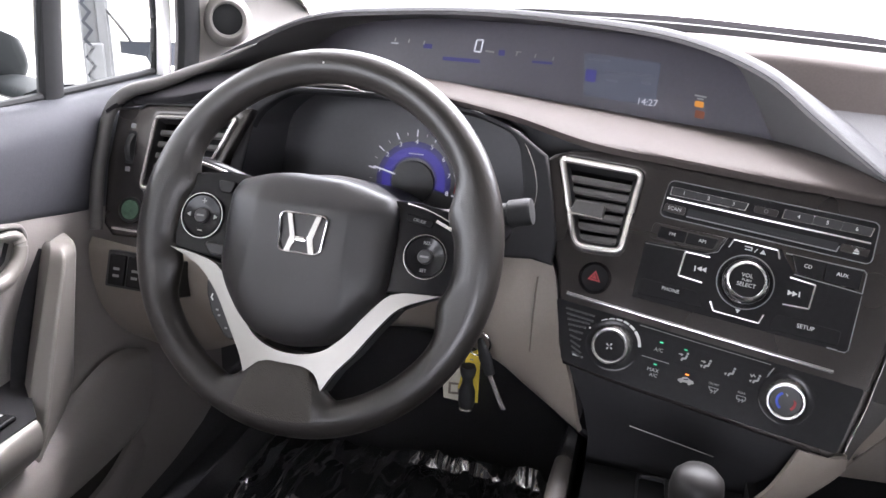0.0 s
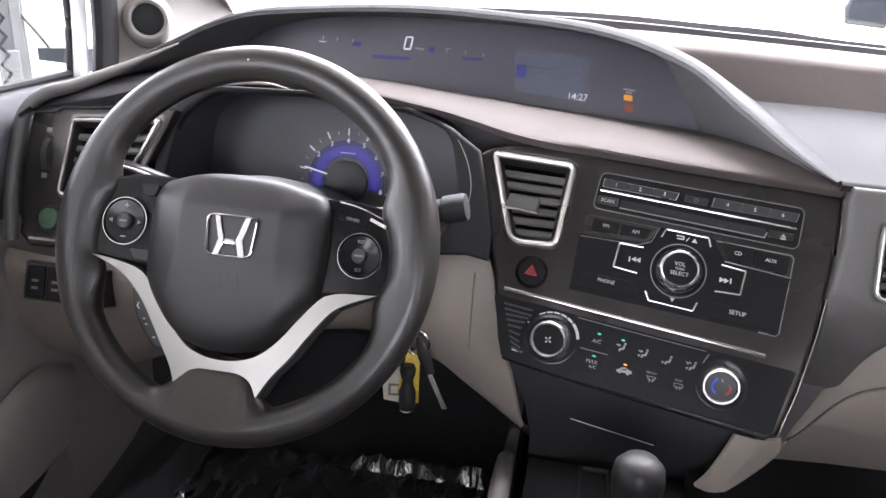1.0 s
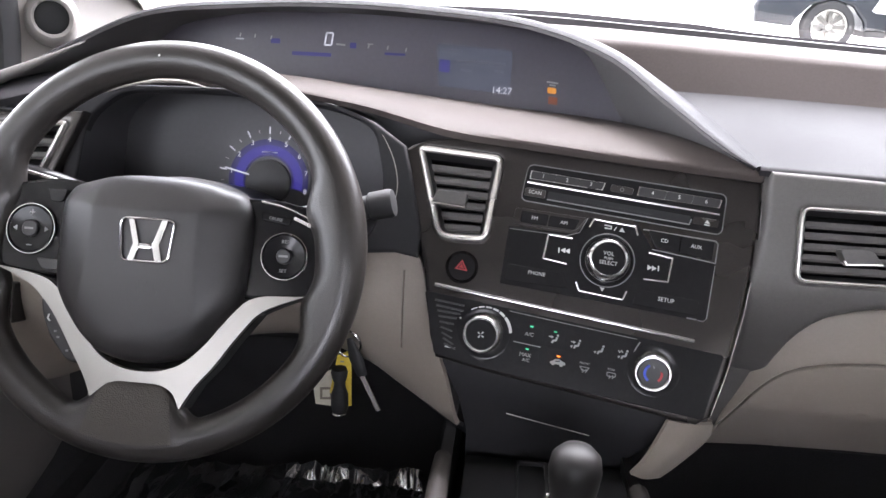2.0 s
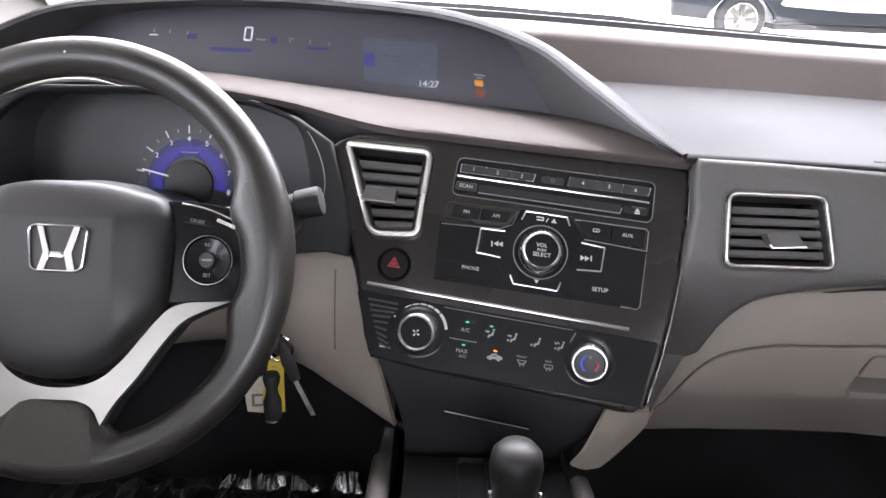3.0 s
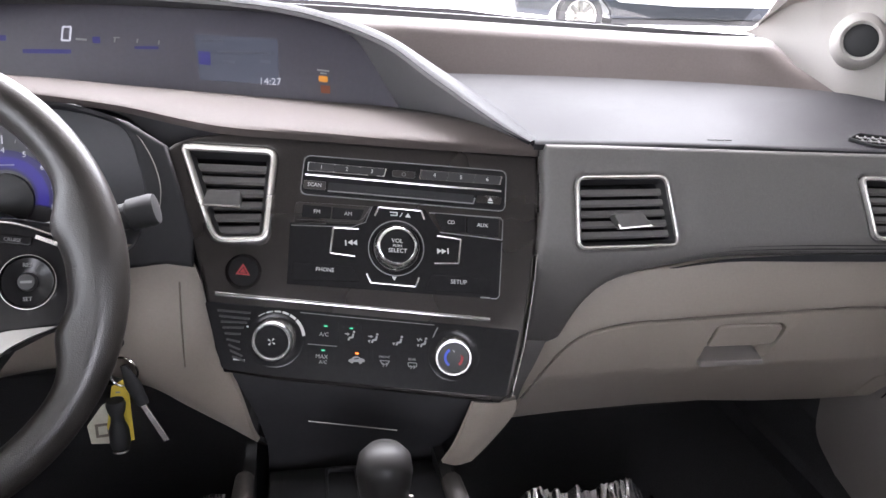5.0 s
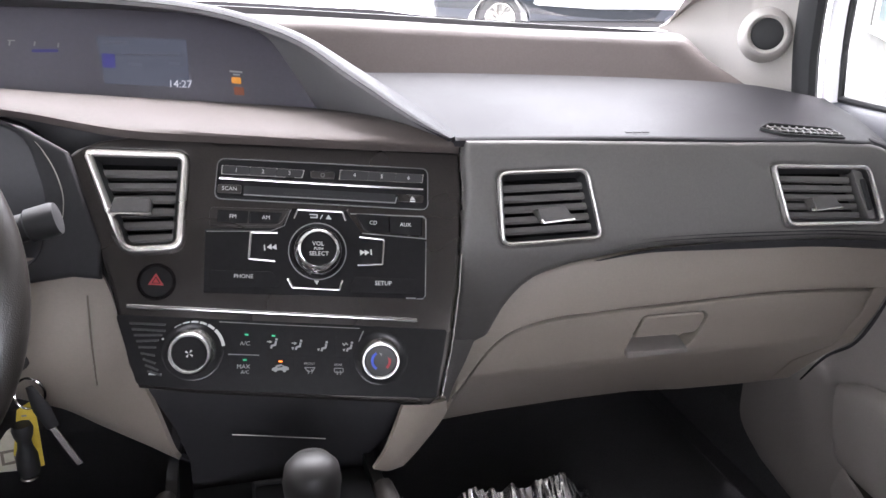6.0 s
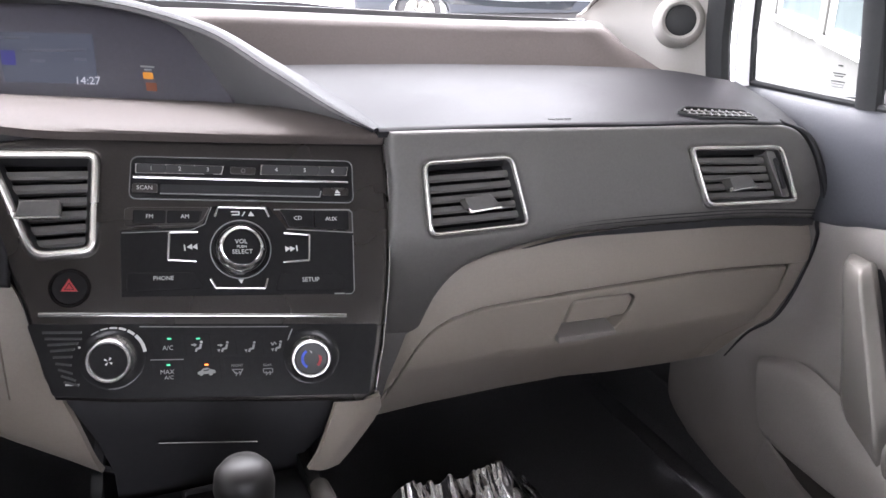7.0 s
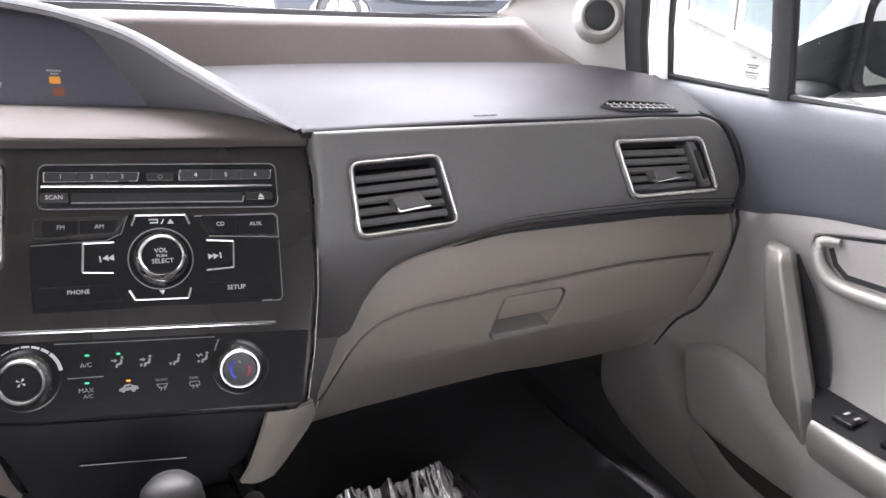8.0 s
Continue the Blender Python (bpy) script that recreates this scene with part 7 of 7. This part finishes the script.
part("boot", turned([(0.040, 0.0), (0.036, 0.010), (0.022, 0.022), (0.013, 0.045), (0.010, 0.05)], SF, 28), RUBBER, shifter)

# beige cheek where the stack meets the console
rows = [[(0.097, 0.030, 0.649), (0.120, 0.036, 0.643), (0.144, 0.050, 0.636)], [(0.088, 0.021, 0.632), (0.115, 0.033, 0.622), (0.144, 0.060, 0.612)],
        [(0.078, 0.019, 0.608), (0.096, 0.029, 0.598), (0.117, 0.050, 0.586)], [(0.068, 0.020, 0.592), (0.082, 0.026, 0.584), (0.100, 0.040, 0.577)]]
part("cheek", sheet(rows, 16, 14, 0.004), TAN, dash, "grey-beige cheek beside the storage door")
rows = [[(0.143, 0.052, 0.640), (0.165, 0.12, 0.58)], [(0.143, 0.062, 0.608), (0.168, 0.17, 0.53)]]
part("cheek_side", sheet(rows, 8, 6, 0.004), TAN, dash)

# ---- keys in the ignition ----
keys = thing("key_ring", "car keys with yellow paper tag hanging from the ignition", "keys")
KY = frame_of((-0.224, 0.078, 0.640), (1, 0, 0), (0, 0.05, 1))
part("ignition", turned([(0.011, -0.03), (0.011, 0.0), (0.009, 0.003), (0.0, 0.003)], frame_of((-0.228, 0.094, 0.700), (1, 0, 0), (0, 0.25, 1)), 24), BLACK, keys)
part("ring", tube([KY @ Vector((0.006 + 0.012 * math.cos(a), 0.034 + 0.014 * math.sin(a), 0.002 * math.sin(2 * a))) for a in (math.tau * i / 12 for i in range(13))], 0.0011, 40, 6), CHROME, keys)
part("paper_tag", plate([(-0.006, 0.020), (0.006, 0.027), (0.0085, 0.020), (0.0090, -0.036), (-0.004, -0.038), (-0.014, -0.022), (-0.009, 0.004)], 0.000, 0.0008, KY), YELLOW, keys, "yellow paper tag")
part("paper_tag", plate([(-0.010, 0.004), (-0.006, -0.040), (-0.030, -0.039), (-0.032, -0.020), (-0.017, 0.000)], -0.003, -0.002, KY), PAPER, keys, "pale paper tag")
part("tag_print", ring([(-0.025, -0.019), (-0.012, -0.018), (-0.012, -0.032), (-0.025, -0.033)], [(-0.0225, -0.0215), (-0.0145, -0.0205), (-0.0145, -0.0295), (-0.0225, -0.0305)], -0.002, -0.0016, KY), WARM, keys)
for v, w in ((0.014, 0.004), (0.009, 0.006), (0.004, 0.005)):
    part("tag_print", stroke([(-0.003, v), (-0.003 + w, v)], 0.0016, 0.0008, 0.0011, KY), GREYPRINT, keys)
bm = turned([(0.0, -0.001), (0.0075, 0.0), (0.0088, 0.004), (0.0078, 0.010), (0.0056, 0.016), (0.0062, 0.022), (0.0088, 0.030), (0.0092, 0.043), (0.0080, 0.0485), (0.0, 0.050)], frame_of(KY @ Vector((-0.002, 0.010, 0.009)), (1, 0, 0), (0, -1, 0)), 24)
part("fob", bm, RUBBER, keys, "black hourglass key fob")
part("fob_clip", turned([(0.0070, 0.0), (0.0074, 0.0015), (0.0, 0.002)], frame_of(KY @ Vector((-0.002, -0.0395, 0.009)), (1, 0, 0), (0, -1, 0)), 16), SATINCHROME, keys)
part("key_head", tube([KY @ Vector((0.007, 0.042, 0.004)), KY @ Vector((0.013, 0.024, 0.004)), KY @ Vector((0.021, 0.002, 0.004))], [0.003, 0.0075, 0.0055], 14, 10, flat=0.4, up=(0, 1, 0)), RUBBER, keys)
part("key_blade", box((-0.0026, -0.042, -0.0011), (0.0026, 0.0, 0.0011), KY @ Matrix.Translation((0.0205, 0.001, 0.004)) @ Matrix.Rotation(radians(25), 4, "Z"), 0.0006), SATINCHROME, keys, "steel key blade")

# ---- pedals, mats and the clear protective film ----
pedals = thing("pedals", "black rubber brake and accelerator pedals", "pedals")
for x, w, h in ((-0.33, 0.035, 0.028), (-0.21, 0.024, 0.06)):
    part("pedal", box((-w, -h, 0), (w, h, 0.012), frame_of((x, 0.50, 0.46), (1, 0, 0), (0, 0.6, 0.8)), 0.004), RUBBER, pedals)
    part("pedal_arm", tube([(x, 0.51, 0.46), (x, 0.60, 0.56), (x, 0.66, 0.70)], 0.008, 10, 8), BLACK, pedals)


def film(name, x0, x1, y0, y1, z, seed, label, amp, fold, mat, crimp):
    """Crumpled clear film: a fine sheet with sharp folds."""
    bm = bmesh.new()
    nx, ny = 220, 110
    vs = []
    for j in range(ny):
        row = []
        for i in range(nx):
            x, y = x0 + (x1 - x0) * i / (nx - 1), y0 + (y1 - y0) * j / (ny - 1)
            p = Vector((x * 16 + seed, y * 6, seed * 1.7))
            f1 = abs(noise.noise(p * 0.7)) + 0.55 * abs(noise.noise(p * 1.9)) + 0.3 * abs(noise.noise(p * 4.3))
            zz = z + amp * (1.2 - 1.6 * f1)
            fx0, fx1, fy0, fy1 = fold
            edge = fy1 + 0.010 * noise.noise(Vector((x * 9, seed, 0)))
            side = max(0.0, min(1.0, (x - fx0) / 0.03, (fx1 - x) / 0.03))
            if y > fy0:
                rise = 0.90 * (y - fy0) if y < edge else 0.90 * (edge - fy0) * max(0.0, 1 - (y - edge) / 0.02)
                zz += side * (rise + crimp * noise.noise(Vector((x * 75 + 4 * noise.noise(Vector((x * 20, y * 12, seed))), y * 9, seed))) + crimp / 3 * noise.noise(Vector((x * 160, y * 30, seed))))
            sink = max(0.0, 1 - min(x - x0, x1 - x, y1 - y) / 0.035)
            zz -= 0.03 * sink
            row.append(bm.verts.new((x + 0.003 * noise.noise(p * 5), y, max(zz, z - 0.03))))
        vs.append(row)
    for j in range(ny - 1):
        for i in range(nx - 1):
            bm.faces.new((vs[j][i], vs[j][i + 1], vs[j + 1][i + 1], vs[j + 1][i]))
    ob = mesh_object(name, bm, mat)
    return tagged(ob, label, "plastic film", "protective films")


FILM_FLAT = material("thin_clear_film_on_black_mat", (0.60, 0.60, 0.60), 0.09, metal=0.95, coat=0.6, spec=1.0, vary=0.2)
FILM = material("clear_film_over_black_mat", (0.95, 0.95, 0.96), 0.10, metal=0.92, vary=0.3, coat=1.0, spec=1.0)
for x, s in ((-0.40, -1), (0.40, 1)):
    mat_ob = mesh_object("floor_mat", box((x - 0.25, -0.05, 0.298), (x + 0.25, 0.62, 0.312), bevel=0.005), CARPET)
    tagged(mat_ob, "black carpet floor mat under clear film", "floor mat", "floor mats")
film("plastic_film", 0.17, 0.45, 0.12, 0.312, 0.318, 3.1, "crumpled clear plastic film on the passenger floor mat", 0.016, (0.17, 0.41, 0.222, 0.261), FILM, 0.009)
film("plastic_film", -0.62, -0.13, 0.15, 0.365, 0.318, 8.4, "crumpled clear plastic film on the driver's floor mat", 0.012, (-0.40, -0.14, 0.310, 0.328), FILM_FLAT, 0.0065)


# ---- outside: parked car, wall with windows, lift column ----
def parked_car(x, y):
    c = thing("parked_car", "white and dark grey parked car with silver alloy wheels", "car")
    side = [(-0.95, 0.36), (-0.98, 0.58), (-0.90, 0.80), (0.3, 0.98), (0.9, 1.45), (2.2, 1.60), (4.0, 1.55), (4.5, 0.95), (4.55, 0.60), (4.45, 0.36), (4.0, 0.30), (3.95, 0.42), (3.70, 0.62), (3.45, 0.66), (3.20, 0.62), (2.97, 0.42), (2.93, 0.30),
            (0.46, 0.30), (0.42, 0.42), (0.26, 0.60), (0.0, 0.68), (-0.26, 0.60), (-0.42, 0.42), (-0.46, 0.32)]
    F = frame_of((x, y, 0), (1, 0, 0), (0, 0, 1))
    bdy = part("body", plate(side, -1.75, 0.0, F, bevel=0.04), DARKCAR, c, "dark blue-grey body side")
    part("side_sill", plate([(0.47, 0.30), (2.92, 0.30), (2.92, 0.22), (0.47, 0.22)], -1.7, -0.03, F), TYRE, bdy)
    part("side_window", plate([(0.55, 1.05), (1.05, 1.40), (2.1, 1.47), (2.9, 1.38), (3.2, 1.08)], -0.02, 0.004, F), GLOSS, bdy)
    part("white_side", plate([(0.50, 0.56), (0.56, 0.53), (1.48, 0.483), (3.0, 0.487), (3.05, 0.62), (3.25, 0.74), (3.6, 0.76), (3.6, 0.94), (0.85, 0.98), (0.62, 0.80)], -0.01, 0.012, F, bevel=0.006), PAINTWHITE, bdy, "white painted upper door panels")
    for wx in (0.0, 3.45):
        W = frame_of((x + wx, y, 0.335), (1, 0, 0), (0, 0, 1))
        w = part("wheel", turned([(0.225, -0.20), (0.31, -0.20), (0.335, -0.16), (0.335, -0.03), (0.315, 0.0), (0.24, 0.01), (0.225, -0.02)], W, 48), TYRE, c, "black tyre")
        rim = part("rim", turned([(0.228, -0.02), (0.226, 0.008), (0.205, 0.006), (0.19, -0.05), (0.05, -0.06), (0.0, -0.06)], W, 48), SATINCHROME, w, "silver alloy rim")
        for i in range(8):
            a = math.tau * i / 8
            m = W @ Matrix.Rotation(a, 4, "Z")
            part("spoke", plate([(0.03, -0.020), (0.205, -0.030), (0.205, 0.030), (0.03, 0.020)], -0.05, 0.0, m, bevel=0.008), SILVER, rim)
        part("hub_cap", turned([(0.045, -0.03), (0.04, 0.004), (0.0, 0.008)], W, 20), SATINCHROME, rim)
    return c


parked_car(3.83, 10.6)

A, B = Vector((6.6, 6.6, 0)), Vector((2.6, 1.0, 0))
BW = frame_of(A, B - A, (0, 0, 1))
L = (B - A).length
holes, frames = [], []
for i in range(3):
    u0 = -0.17 + i * 2.97
    u1 = u0 + 2.70
    holes.append([(u0, 0.53), (u1, 0.53), (u1, 2.2), (u0, 2.2)])
structure("wall_outside", plate([(-3.0, 0), (L + 2.6, 0), (L + 2.6, 3.2), (-3.0, 3.2)], -0.25, 0.0, BW, holes=holes), WALLWHITE, "white wall with a row of windows beside the car, darkened against overexposure", "wall")
for i, h in enumerate(holes):
    w = tagged(new("window_1" if i == 0 else "window_1.%03d" % i), "white-framed window with grey panes", "window", "wall windows", "structure")
    part("window_frame", ring(h, inset(h, 0.06), -0.10, -0.02, BW), PAINTWHITE, w)
    part("window_sill", box((h[0][0] - 0.03, 0.48, -0.05), (h[1][0] + 0.03, 0.53, 0.05), BW, 0.01), PAINTWHITE, w)
    part("pane", plate(inset(h, 0.05), -0.08, -0.06, BW), material("grey_pane", (0.085, 0.10, 0.10), 0.9, vary=0.4, spots=1.5, spec=0.0), w)

lift = thing("lift_column", "grey steel vehicle lift column with a zigzag chain", "lift column")
c0 = Vector((-2.95, 2.93, 0))
LF = frame_of(c0, Vector((0.75, 0.66, 0)), (0, 0, 1))
STEEL = material("worn_grey_steel", (0.15, 0.153, 0.155), 0.55, metal=0.1, vary=0.2, scale=60)
part("post", box((-0.10, 0, -0.10), (0.045, 3.0, 0.02), LF, 0.01), STEEL, lift)
part("channel", box((-0.02, 0.05, 0.0), (0.03, 2.95, 0.03), LF, 0.004), STEEL, lift)
part("base_plate", box((-0.3, 0, -0.3), (0.3, 0.02, 0.3), LF), STEEL, lift)
part("chain", stroke([(-0.085 + 0.035 * (i % 2), 0.25 + i * 0.045) for i in range(40)], 0.014, 0.03, 0.05, LF), DARKCAR, lift, "dark zigzag chain")
part("carriage", box((-0.09, 0.30, 0.02), (0.0, 0.50, 0.05), LF, 0.01), STEEL, lift)
part("arm_bracket", plate([(0.08, 0.51), (0.36, 0.50), (0.37, 0.38), (0.23, 0.37), (0.20, 0.43), (0.08, 0.45)], -0.02, 0.06, LF), DARKCAR, lift, "dark bracket on the column")
part("hose", tube([LF @ Vector((0.03, 0.67, 0.02)), LF @ Vector((0.07, 0.61, 0.05)), LF @ Vector((0.11, 0.55, 0.05)), LF @ Vector((0.15, 0.48, 0.03))], 0.008, 16, 8), TYRE, lift)
structure("wall_west", box((-6.2, 4.8, 0), (-6.0, 14, 4)), material("pale_yellow_wall", (0.27, 0.255, 0.20), 0.7, vary=0.04, scale=50), "pale yellow wall far behind the lift column", "wall")
